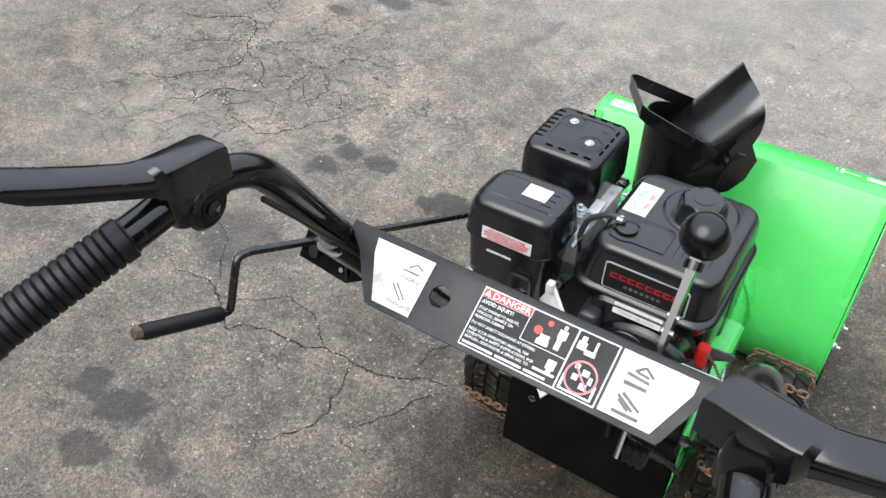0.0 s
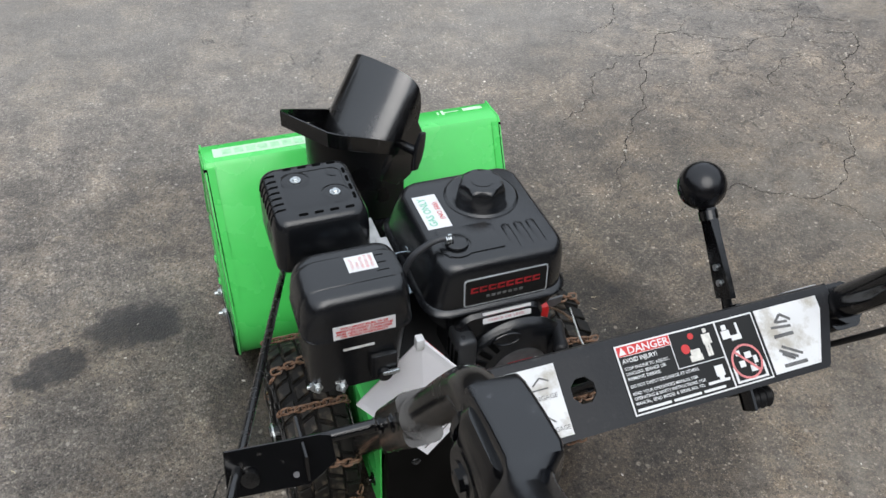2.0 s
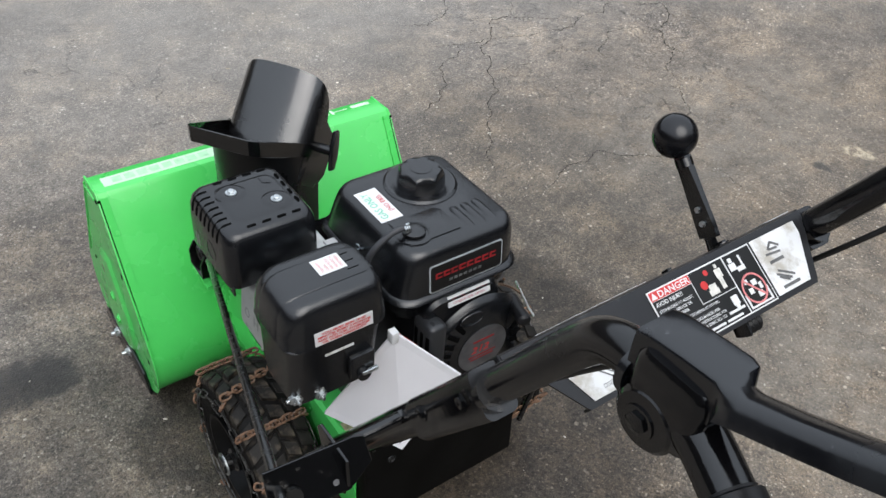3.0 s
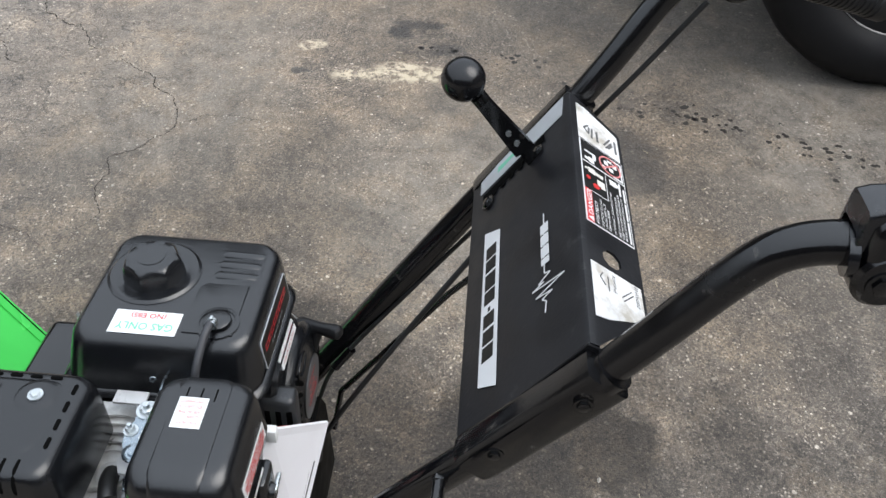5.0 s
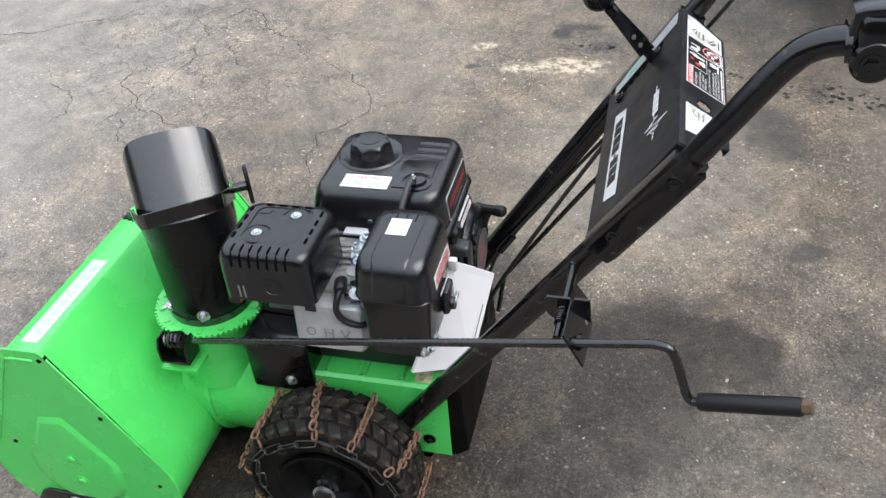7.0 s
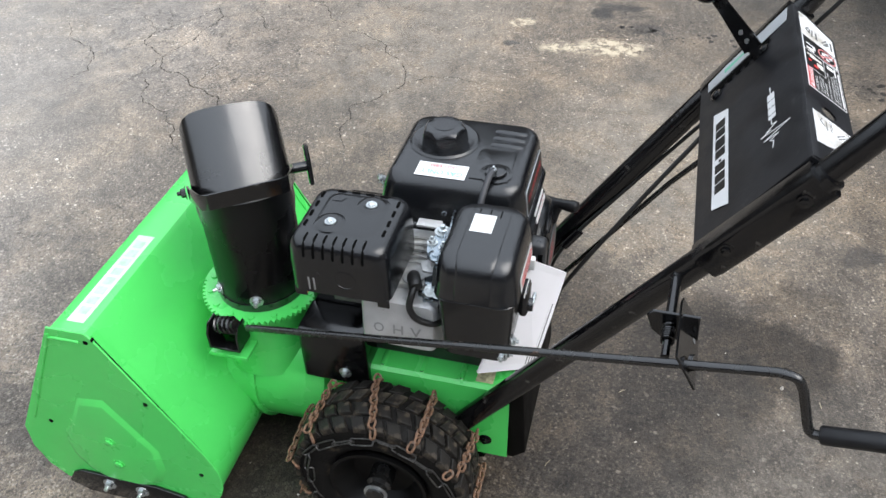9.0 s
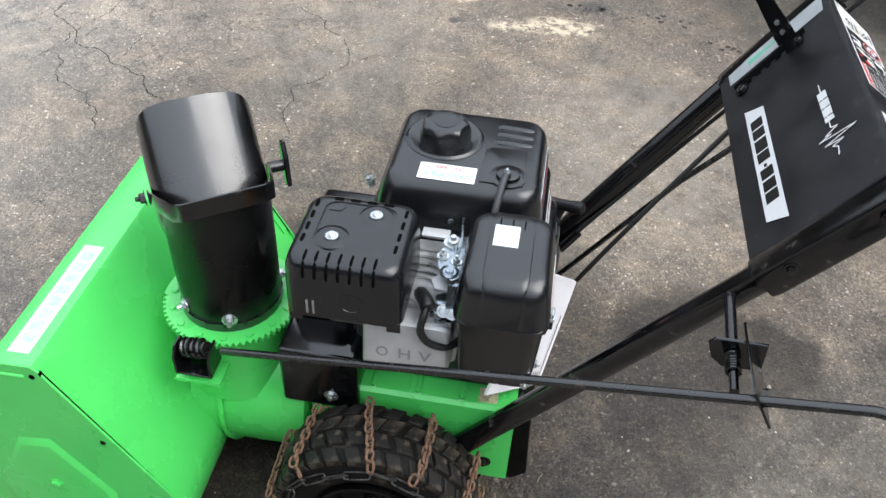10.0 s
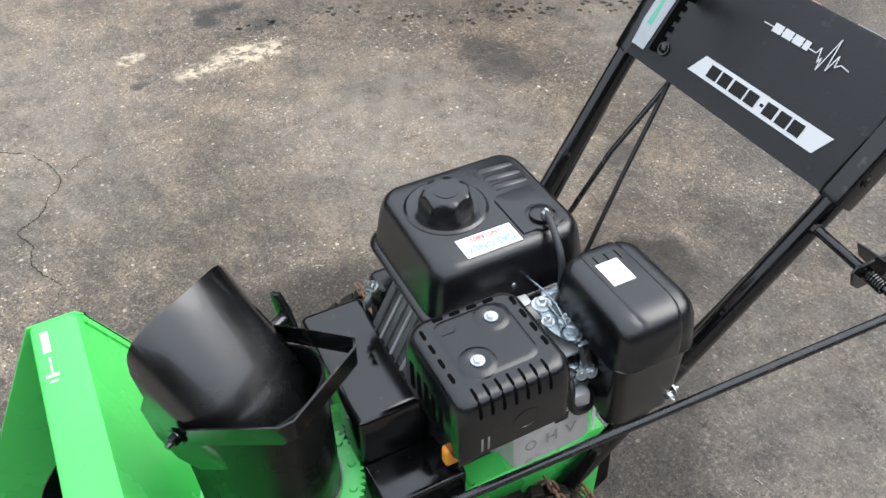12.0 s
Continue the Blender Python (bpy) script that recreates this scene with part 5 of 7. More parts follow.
blocks_on("name_block", [(-0.006 + 0.0180 * k, 0.1185, (0.0105 if k < 3 else 0.004) + 0.0180 * k - 0.001, 0.1305) for k in range(4)], front, 0.0012, WHITE, CPANEL)
# shift gate on the machine's right end, with its scale
part("shift_scale", flat([(-0.213, 0.004), (-0.180, 0.004), (-0.176, 0.162), (-0.213, 0.166)], front), SILVER, CPANEL, "silver shift scale with a green wedge")
part("scale_wedge", flat([(-0.203, 0.040), (-0.192, 0.040), (-0.196, 0.088), (-0.200, 0.088)], front, 0.0010), GREEN_INK, CPANEL)
part("shift_gate", rects([(-0.172, 0.010, -0.160, 0.130)] + [(-0.162, 0.012 + 0.017 * k, -0.152, 0.021 + 0.017 * k) for k in range(7)], front, 0.0008), DARK, CPANEL)
bolt_on(CPANEL, front @ Vector((-0.146, 0.022, 0.001)), front.to_3x3() @ Vector((0, 0, 1)), 0.007, 0.005, 0.0, BLACK_PAINT)
bolt_on(CPANEL, front @ Vector((-0.150, 0.118, 0.001)), front.to_3x3() @ Vector((0, 0, 1)), 0.006, 0.004, 0.0, BLACK_PAINT)

# ---- drive lever with its ball
KN = Vector((0.144, -0.401, 0.916))
low = Vector((0.147, -0.480, 0.825))
shift = bmesh.new()
d = (KN - low)
loops = []
for t, w, th in ((0.0, 0.013, 0.003), (0.12, 0.013, 0.003), (0.55, 0.0095, 0.004), (0.8, 0.0075, 0.0055)):
    p = low + d * t
    n2 = Vector((0, d.z, -d.y)).normalized()
    loops.append([p + Vector((a * th, 0, 0)) + n2 * b * w for a, b in ((-1, -1), (1, -1), (1, 1), (-1, 1))])
loft(loops, bm=shift)
SHIFT = part("drive_lever", shift, BLACK_PAINT, BLOWER, "black steel drive lever with a ball knob")
bm = bmesh.new()
bmesh.ops.create_uvsphere(bm, u_segments=28, v_segments=16, radius=0.0255)
part("ball_knob", moved(bm, Matrix.Translation(KN)), mat("glossy_black_ball", (0.004, 0.004, 0.005), 0.26, vary=0.1), SHIFT, "glossy black ball")
part("neck", tube([low + d * 0.70, low + d * 0.78], 0.010, 14), BLACK_PAINT, SHIFT)
for t in (0.14, 0.28):
    part("rivet", lathe([(0, -0.006), (0.0035, -0.006), (0.0035, 0.006), (0, 0.006)], 10, low + d * t, "x"), ZINC, SHIFT)
part("lower_arm", tube([low, (0.148, -0.535, 0.760), (0.150, -0.560, 0.735)], [0.008, 0.012, 0.012], 10, flat=0.4), BLACK_PAINT, SHIFT)
part("spring_boot", lathe([(0, 0), (0.010, 0), (0.013, 0.004), (0.010, 0.008), (0.013, 0.012), (0.010, 0.016), (0.013, 0.020), (0.010, 0.024), (0.0, 0.026)], 14, (0.152, -0.552, 0.742), "x"), RUBBER, SHIFT)
part("shift_rod", tube([(0.152, -0.545, 0.748), (0.180, -0.40, 0.548), (0.178, -0.236, 0.312), (0.172, -0.222, 0.22)], 0.0048, 10), ROD, BLOWER, "thin dark steel shift rod")

# ---- cables
def cable(pts, r=0.0035, name="control_cable", label="black control cable", material=None):
    return part(name, tube(smooth_path(pts, 10), r, 10), material or CABLE, BLOWER, label)


cable([(0.240, -0.672, 0.985), (0.242, -0.60, 0.870), (0.238, -0.50, 0.725), (0.228, -0.44, 0.648), (0.200, -0.343, 0.530), (0.168, -0.235, 0.392), (0.160, -0.20, 0.30)], 0.0035)
cable([(0.124, -0.450, 0.720), (0.117, -0.432, 0.686), (0.090, -0.342, 0.545), (0.056, -0.240, 0.374), (0.050, -0.222, 0.30)], 0.0040)
cable([(-0.200, -0.655, 0.980), (-0.194, -0.60, 0.910), (-0.190, -0.50, 0.775), (-0.180, -0.40, 0.632), (-0.155, -0.28, 0.450), (-0.120, -0.200, 0.31)], 0.0033)
part("cable_clamp", tube([(0.174, -0.256, 0.420), (0.166, -0.230, 0.385)], 0.0085, 10), TUBE_BLACK, BLOWER)

# ---------------------------------------------------------------- engine
# ---- fuel tank
TX, TY = 0.039, -0.066
tank_rows = []
for z, w, l, r in ((0.500, 0.150, 0.175, 0.03), (0.545, 0.200, 0.226, 0.032), (0.566, 0.210, 0.236, 0.034), (0.572, 0.224, 0.250, 0.038), (0.576, 0.228, 0.254, 0.039), (0.580, 0.224, 0.250, 0.038), (0.583, 0.213, 0.238, 0.035),
                   (0.600, 0.211, 0.236, 0.035), (0.628, 0.206, 0.230, 0.034), (0.641, 0.201, 0.225, 0.032), (0.648, 0.195, 0.219, 0.030), (0.6525, 0.187, 0.211, 0.027), (0.655, 0.176, 0.200, 0.023)):
    q = max(0.0, (z - 0.583) / 0.072)
    tank_rows.append([(TX + 0.008 * q + a, TY - 0.004 * q + c, z) for a, c in rrect(w - 0.004 * q, l - 0.007 * q, r, 7)])
TANK = part("fuel_tank", loft(tank_rows), PLASTIC, BLOWER, "black textured steel fuel tank")
CAP = Vector((0.064, -0.031, 0))
part("filler_dish", lathe([(0.036, 0.653), (0.058, 0.6535), (0.0575, 0.6560), (0.0535, 0.6588), (0.047, 0.6582), (0.042, 0.656), (0.036, 0.656)], 40, CAP), PLASTIC, TANK)
cap_rows = []
for z, r, scallop in ((0.654, 0.034, 0), (0.656, 0.0375, 0.2), (0.6595, 0.0390, 0.8), (0.674, 0.0372, 1), (0.6800, 0.0345, 0.7), (0.6830, 0.0300, 0.1), (0.6838, 0.022, 0)):
    cap_rows.append([(CAP.x + q * math.cos(a), CAP.y + q * math.sin(a), z) for a, q in ((2 * math.pi * k / 64, r - scallop * 0.0042 * abs(math.cos(3.5 * 2 * math.pi * k / 64 + 0.4)) ** 0.8) for k in range(64))])
part("fuel_cap", loft(cap_rows), PLASTIC, TANK, "black scalloped fuel cap")
part("cap_mark", moved(rects([(-0.008, -0.006, 0.002, 0.008), (0.004, -0.006, 0.0055, 0.007), (0.0055, 0.0055, 0.010, 0.007)], Matrix.Identity(4), 0.0006), Matrix.Translation((CAP.x, CAP.y, 0.6836))), PLASTIC, TANK)
part("cap_mark_ring", lathe([(0.0155, 0.6830), (0.0172, 0.6830), (0.0172, 0.6846), (0.0155, 0.6846)], 32, CAP), PLASTIC, TANK)
# breather and its hose
PET = Vector((-0.014, -0.132, 0))
bt = bmesh.new()
lathe([(0.0, 0.650), (0.026, 0.6535), (0.0262, 0.6575), (0.021, 0.6585), (0.020, 0.6563), (0.0175, 0.6565), (0.0165, 0.663), (0.012, 0.6655), (0.0, 0.666)], 32, PET, bm=bt)
part("breather_cap", bt, PLASTIC, TANK)
hose = smooth_path([(-0.020, -0.131, 0.668), (-0.034, -0.129, 0.671), (-0.052, -0.126, 0.664), (-0.078, -0.122, 0.640), (-0.090, -0.118, 0.60), (-0.092, -0.11, 0.56)], 8)
part("breather_hose", tube(hose, 0.0048, 12), mat("grey_black_hose", (0.03, 0.031, 0.035), 0.5), TANK, "grey-black breather hose")
clip = bmesh.new()
for k in range(3):
    lathe([(0.0052, -0.001), (0.0064, -0.001), (0.0064, 0.001), (0.0052, 0.001)], 14, (-0.024 - 0.003 * k, -0.1305, 0.669), "x", bm=clip)
box(-0.028, -0.022, -0.1325, -0.1285, 0.672, 0.678, 0.001, bm=clip)
part("hose_clip", clip, ZINC, TANK, "bright wire hose clip")
# three ribs at the rear edge of the top, and the raised step of the lid
for k in range(3):
    bm = loft([[(0.070 + 0.020 * k + a, y, z + b * 0.5) for a, b in rrect(w, h, min(w, h) * 0.45, 4)] for y, z, w, h in ((-0.100, 0.651, 0.006, 0.004), (-0.110, 0.6545, 0.0135, 0.013), (-0.158, 0.6525, 0.0135, 0.015), (-0.176, 0.640, 0.012, 0.014), (-0.180, 0.628, 0.008, 0.008))])
    part("rib", bm, PLASTIC, TANK)
lid = [(-0.033, -0.094), (0.044, -0.094), (0.052, -0.102), (0.052, -0.154), (-0.033, -0.154)]
part("lid_step", prism(lid, 0.6535, 0.6574, "z", 0.0019), PLASTIC, TANK)
gl = plane_pose((-0.0405, -0.008, 0.6553), (0, -1, 0), (1, 0, 0))
part("fuel_label", flat(rect(0, 0, 0.080, 0.037), gl), WHITE, TANK, "white fuel label with green print")
TURN = pose(0, 0, 0, 0, 0, 180)
lettering([("GAS ONLY", 0.0, 0.0, 0.0120, 0.068)], gl @ Matrix.Translation((0.075, 0.0175, 0)) @ TURN, GREEN_INK, TANK, 0.0010, bold=0.0002)
lettering([("(NO E85)", 0.0, 0.0, 0.0080, 0.042)], gl @ Matrix.Translation((0.062, 0.0330, 0)) @ TURN, RED, TANK, 0.0010, bold=0.0001)
# plate on the rear face, its name as plain blocks
pl = plane_pose((-0.020, -0.1860, 0.584), (1, 0, 0), (0, 0.10, 1))
part("name_plate", flat([(a + 0.065, c + 0.0245) for a, c in rrect(0.130, 0.047, 0.005, 4)], pl, 0.0012, 0.0012), SILVER, TANK, "silver-edged black name plate with red blocks")
part("plate_field", flat([(a + 0.065, c + 0.0245) for a, c in rrect(0.126, 0.043, 0.004, 4)], pl, 0.0016), INK, TANK)
blocks_on("plate_block", [(0.010 + 0.0137 * k, 0.0235 + d, 0.0215 + 0.0137 * k, 0.0262 + d) for k in range(8) for d in (0.0, 0.0068)] + [(0.010 + 0.0137 * k, 0.0262, 0.0136 + 0.0137 * k, 0.0303) for k in range(8)], pl, 0.0020, RED_DARK, TANK)
blocks_on("plate_block", [(0.034 + 0.0086 * k, 0.0120, 0.0395 + 0.0086 * k, 0.0165) for k in range(7)], pl, 0.0020, INK_GREY, TANK)

# ---- air cleaner
AX0, AX1, AY0, AY1 = -0.254, -0.100, -0.210, -0.092
acx, acy = (AX0 + AX1) / 2, (AY0 + AY1) / 2
air_low = loft([[(acx + a + dx, acy + c, z) for a, c in rrect(w, l, 0.018, 5)] for z, w, l, dx in ((0.492, 0.128, 0.096, -0.004), (0.520, 0.132, 0.100, -0.004), (0.585, 0.140, 0.108, 0), (0.602, 0.144, 0.112, 0))])
AIR = part("air_cleaner", air_low, PLASTIC, BLOWER, "black plastic air cleaner housing with warning labels")
rows = []
for z, x0, x1, y0, y1, r in ((0.600, AX0 + 0.0010, AX1 + 0.001, AY0 - 0.001, AY1 + 0.001, 0.024), (0.6035, AX0 + 0.0005, AX1 + 0.001, AY0 - 0.001, AY1 + 0.001, 0.024), (0.605, AX0 + 0.0015, AX1, AY0, AY1, 0.024),
                             (0.625, AX0 + 0.002, AX1 - 0.001, AY0 + 0.001, AY1 - 0.001, 0.025), (0.646, AX0 + 0.005, AX1 - 0.002, AY0 + 0.003, AY1 - 0.003, 0.025), (0.658, AX0 + 0.010, AX1 - 0.004, AY0 + 0.006, AY1 - 0.006, 0.024),
                             (0.6655, AX0 + 0.018, AX1 - 0.008, AY0 + 0.010, AY1 - 0.010, 0.022), (0.6690, AX0 + 0.028, AX1 - 0.013, AY0 + 0.016, AY1 - 0.016, 0.019), (0.6698, AX0 + 0.040, AX1 - 0.023, AY0 + 0.024, AY1 - 0.024, 0.014)):
    rows.append([((x0 + x1) / 2 + a, (y0 + y1) / 2 + c, z) for a, c in rrect(x1 - x0, y1 - y0, r, 6)])
part("filter_cover", loft(rows), PLASTIC, AIR, "satin black domed filter cover")
rows = []
for z, x0, x1, y0, y1, r in ((0.606, AX0 - 0.0005, AX1 + 0.001, -0.180, -0.122, 0.007), (0.625, AX0 - 0.0002, AX1 + 0.001, -0.180, -0.122, 0.008), (0.647, AX0 + 0.0032, AX1, -0.180, -0.122, 0.009), (0.660, AX0 + 0.0086, AX1 - 0.003, -0.180, -0.122, 0.010),
                             (0.6675, AX0 + 0.017, AX1 - 0.007, -0.180, -0.122, 0.010), (0.6706, AX0 + 0.028, AX1 - 0.014, -0.179, -0.123, 0.009), (0.6713, AX0 + 0.042, AX1 - 0.028, -0.177, -0.125, 0.007)):
    rows.append([((x0 + x1) / 2 + a, (y0 + y1) / 2 + c, z) for a, c in rrect(x1 - x0, y1 - y0, r, 4)])
part("cover_band", loft(rows), PLASTIC, AIR)
for k in range(3):
    part("notch", box(-0.141, -0.124, -0.1665 + 0.0155 * k, -0.1645 + 0.0155 * k, 0.6704, 0.6717, 0.0006), DARK, AIR)
fl = plane_pose((-0.1775, -0.1285, 0.6713), (0, -1, 0), (1, 0, 0))
part("cover_label", flat(rect(0, 0, 0.0315, 0.040), fl), WHITE, AIR, "white service label with small print")
flr = fl @ Matrix.Translation((0.0315, 0.040, 0)) @ pose(0, 0, 0, 0, 0, 180)
lettering([(t, 0.004, 0.031 - 0.0068 * k, 0.0042, w) for k, (t, w) in enumerate((("YOU MUST", 0.022), ("CLEAN", 0.013), ("AIR FILTER", 0.024), ("REGULARLY OR", 0.025), ("VOIDS WARRANTY", 0.026)))], flr, PINK, AIR, 0.0010)
rl = plane_pose((-0.215, AY0 - 0.0006, 0.6055), (1, 0, 0), (0, 0.10, 1))
part("warning_strip", flat(rect(0, 0, 0.086, 0.0215), rl, 0.0012), WHITE, AIR, "white strip with red warning print")
lettering([("YOU MUST RUN 15-20", 0.010, 0.0160, 0.0034, 0.066), ("MINUTES EVERY 3 MONTHS", 0.004, 0.0113, 0.0034, 0.078), ("AND ADD FUEL STABILIZER", 0.004, 0.0066, 0.0034, 0.078), ("OR VOIDS WARRANTY", 0.010, 0.0019, 0.0034, 0.066)], rl, RED, AIR, 0.0018, bold=0.00025)
part("choke_slot", rects([(0.012, -0.022, 0.055, -0.018)], rl, 0.0016), WHITE_SCUFFED, AIR)
ck = plane_pose((-0.214, AY0 + 0.0105, 0.505), (1, 0, 0), (0, 0, 1))
blocks_on("choke_mark", [(0.0, 0.0, 0.014, 0.011), (0.0, 0.013, 0.014, 0.024)], ck, 0.0008, WHITE, AIR, "small black and white choke marks")
part("choke_print", rects([(0.002, 0.003, 0.012, 0.0045), (0.0065, 0.001, 0.008, 0.010), (0.002, 0.017, 0.005, 0.022), (0.008, 0.015, 0.012, 0.019)], ck, 0.0012), INK, AIR)
lvr = bmesh.new()
box(-0.165, -0.125, -0.214, -0.200, 0.508, 0.556, 0.006, bm=lvr)
lathe([(0, -0.220), (0.010, -0.220), (0.013, -0.200), (0, -0.200)], 16, (-0.146, 0, 0.520), "y", bm=lvr)
part("choke_lever", lvr, PLASTIC, AIR)
part("fuel_valve", box(-0.150, -0.125, -0.222, -0.216, 0.522, 0.529, 0.002), ZINC, AIR)
for at in ((-0.205, AY0 + 0.010, 0.497), (-0.240, AY0 + 0.012, 0.506)):
    bolt_on(AIR, at, (0, -1, 0), 0.006, 0.006, 0.004)
bolt_on(AIR, (-0.243, AY0 + 0.018, 0.502), (-1, 0, 0), 0.006, 0.006, 0.004)

# ---- muffler under its pierced guard
MX0, MX1, MY0, MY1, MZ = -0.252, -0.108, -0.030, 0.120, 0.668
mcx, mcy = (MX0 + MX1) / 2, (MY0 + MY1) / 2
rows = []
for z, w, l, r in ((0.574, 0.138, 0.146, 0.016), (0.577, 0.144, 0.150, 0.018), (0.628, 0.144, 0.150, 0.020), (0.648, 0.142, 0.148, 0.021), (0.658, 0.137, 0.143, 0.021), (0.664, 0.129, 0.135, 0.020), (MZ - 0.0015, 0.118, 0.124, 0.018), (MZ - 0.0010, 0.106, 0.112, 0.016)):
    rows.append([(mcx + a, mcy + c, z) for a, c in rrect(w, l, r, 6)])
MUF = part("muffler_guard", loft(rows), GUARD, BLOWER, "black pierced muffler guard with two bright bolts")
part("raised_field", loft([[(mcx + 0.005 + a, mcy + c, z) for a, c in rrect(w, l, r, 5)] for z, w, l, r in ((MZ - 0.001, 0.094, 0.094, 0.016), (MZ + 0.0004, 0.088, 0.088, 0.014), (MZ + 0.0010, 0.080, 0.080, 0.012))]), GUARD, MUF)
for x, y in ((-0.200, 0.068), (-0.150, 0.023)):
    part("bolt_dish", lathe([(0.0, MZ + 0.0014), (0.0085, MZ + 0.0016), (0.0125, MZ + 0.0036), (0.0165, MZ + 0.0034), (0.0225, MZ + 0.0006)], 28, (x, y, 0)), GUARD, MUF)
    bolt_on(MUF, (x, y, MZ + 0.0016), (0, 0, 1), 0.0054, 0.005, 0.0)
slots = bmesh.new()
slot_items = []
for k in range(4):
    slot_items += [(MX0 + 0.046 + 0.023 * k, MY0 + 0.0165, 0.0135, 0.0044), (MX0 + 0.046 + 0.023 * k, MY1 - 0.0165, 0.0135, 0.0044)]
for k in range(4):
    slot_items.append((MX1 - 0.0155, MY0 + 0.042 + 0.022 * k, 0.0044, 0.0132))
for x, y, w, l in slot_items:
    s = prism([(x + a, y + c) for a, c in rrect(w, l, min(w, l) * 0.45, 3)], MZ - 0.006, MZ - 0.0002, "z")
    part("slot", s, DARK, MUF)
for k in range(7):
    y = MY0 + 0.035 + 0.0145 * k
    path = [(MX0 + 0.024, y, MZ - 0.0010), (MX0 + 0.0135, y, MZ - 0.0022), (MX0 + 0.0065, y, MZ - 0.0075), (MX0 + 0.0030, y, MZ - 0.014), (MX0 + 0.0016, y, MZ - 0.022), (MX0 + 0.0012, y, MZ - 0.026)]
    part("louvre", tube(path, [0.0016, 0.0024, 0.0024, 0.0024, 0.0024, 0.0016], 8), DARK, MUF)
part("exhaust_mouth", lathe([(0, 0), (0.0165, 0), (0.0168, 0.0010), (0.0135, 0.0012), (0.0130, 0.0004), (0, 0.0004)], 24), GUARD, MUF).matrix_basis = facing((-1, 0, 0), (MX0 + 0.0005, 0.034, 0.608))
for y in (0.080, 0.088):
    part("side_slot", box(MX0 - 0.0002, MX0 + 0.002, y, y + 0.0035, 0.582, 0.606, 0.0008), mat("bare_slot_steel", (0.3, 0.3, 0.3), 0.5, metal=0.5), MUF)
for k in range(5):
    part("end_slot", box(MX0 + 0.035 + 0.018 * k, MX0 + 0.045 + 0.018 * k, MY1 - 0.0015, MY1 + 0.0006, 0.590, 0.632, 0.001), DARK, MUF)
part("mark", rects([(0, 0, 0.016, 0.003), (0.004, 0.003, 0.018, 0.007), (0.010, 0.007, 0.020, 0.012)], plane_pose((-0.150, 0.085, MZ + 0.0010), (0, -1, 0), (1, 0, 0)), 0.0008), GUARD, MUF)
part("hot_tab", box(-0.232, -0.218, 0.106, 0.124, 0.548, 0.575, 0.004, 3), ORANGE, MUF, "orange plastic tab")
part("exhaust_flange", box(-0.200, -0.150, -0.010, 0.08, 0.515, 0.58, 0.004), ALU_DARK, MUF)
for y in (0.108, -0.018):
    part("guard_tab", box(MX0 + 0.004, MX0 + 0.007, y - 0.010, y + 0.008, 0.564, 0.580, 0.001), GUARD, MUF)
part("muffler_body", box(MX0 + 0.020, MX1 - 0.01, MY0 + 0.012, MY1 - 0.012, 0.555, 0.640, 0.015, 3), mat("sooty_muffler_steel", (0.03, 0.028, 0.026), 0.7, metal=0.5, vary=0.4), MUF)

# ---- cylinder head with fins, rocker cover, crankcase
ENG = part("engine_block", box(-0.110, 0.125, -0.165, 0.070, FZ, 0.470, 0.012, 2), mat("black_cast_block", (0.015, 0.015, 0.016), 0.5, bump=0.3), BLOWER, "black cast engine block")
rk = plane_pose((-0.219, 0.035, 0.469), (0, -1, 0), (0.10, 0, 1))
part("rocker_cover", moved(loft([[(0.064 + a, 0.035 + c, h) for a, c in rrect(w, l, r, 5)] for h, w, l, r in ((-0.062, 0.130, 0.104, 0.010), (-0.038, 0.130, 0.104, 0.010), (-0.036, 0.122, 0.094, 0.012), (0.000, 0.116, 0.088, 0.012), (0.004, 0.109, 0.081, 0.011))]), rk), ALU, BLOWER, "cast aluminium rocker cover")
# raised letters in darker grey: the shade round them is put into the colour
lettering([("O", 0.024, 0.018, 0.018, 0.017), ("H", 0.054, 0.018, 0.018, 0.016), ("V", 0.083, 0.018, 0.018, 0.018)], rk, mat("letter_shade_grey", (0.27, 0.27, 0.27), 0.5, metal=0.35), ENG, 0.0052, bold=0.0003, name="cast_letters")
for k in range(5):
    z = 0.500 + 0.0105 * k
    part("cooling_fin", prism([(-0.165, -0.080), (-0.100, -0.085), (-0.092, -0.02), (-0.100, 0.05), (-0.165, 0.045), (-0.184, 0.01), (-0.188, -0.03), (-0.182, -0.065)], z, z + 0.0036, "z", 0.001, seg=1), FIN, ENG)
part("head_core", box(-0.158, -0.06, -0.075, 0.045, 0.46, 0.548, 0.01), ALU_DARK, ENG)
part("plug_seat", prism([(-0.176, -0.080), (-0.088, -0.086), (-0.088, 0.040), (-0.176, 0.030), (-0.186, -0.02)], 0.546, 0.5575, "z", 0.003), FIN, ENG)
mat_fin = mat("oily_cast_fins", (0.42, 0.42, 0.41), 0.38, metal=0.5, vary=0.3, scale=60, bump=0.3, bump_scale=400)
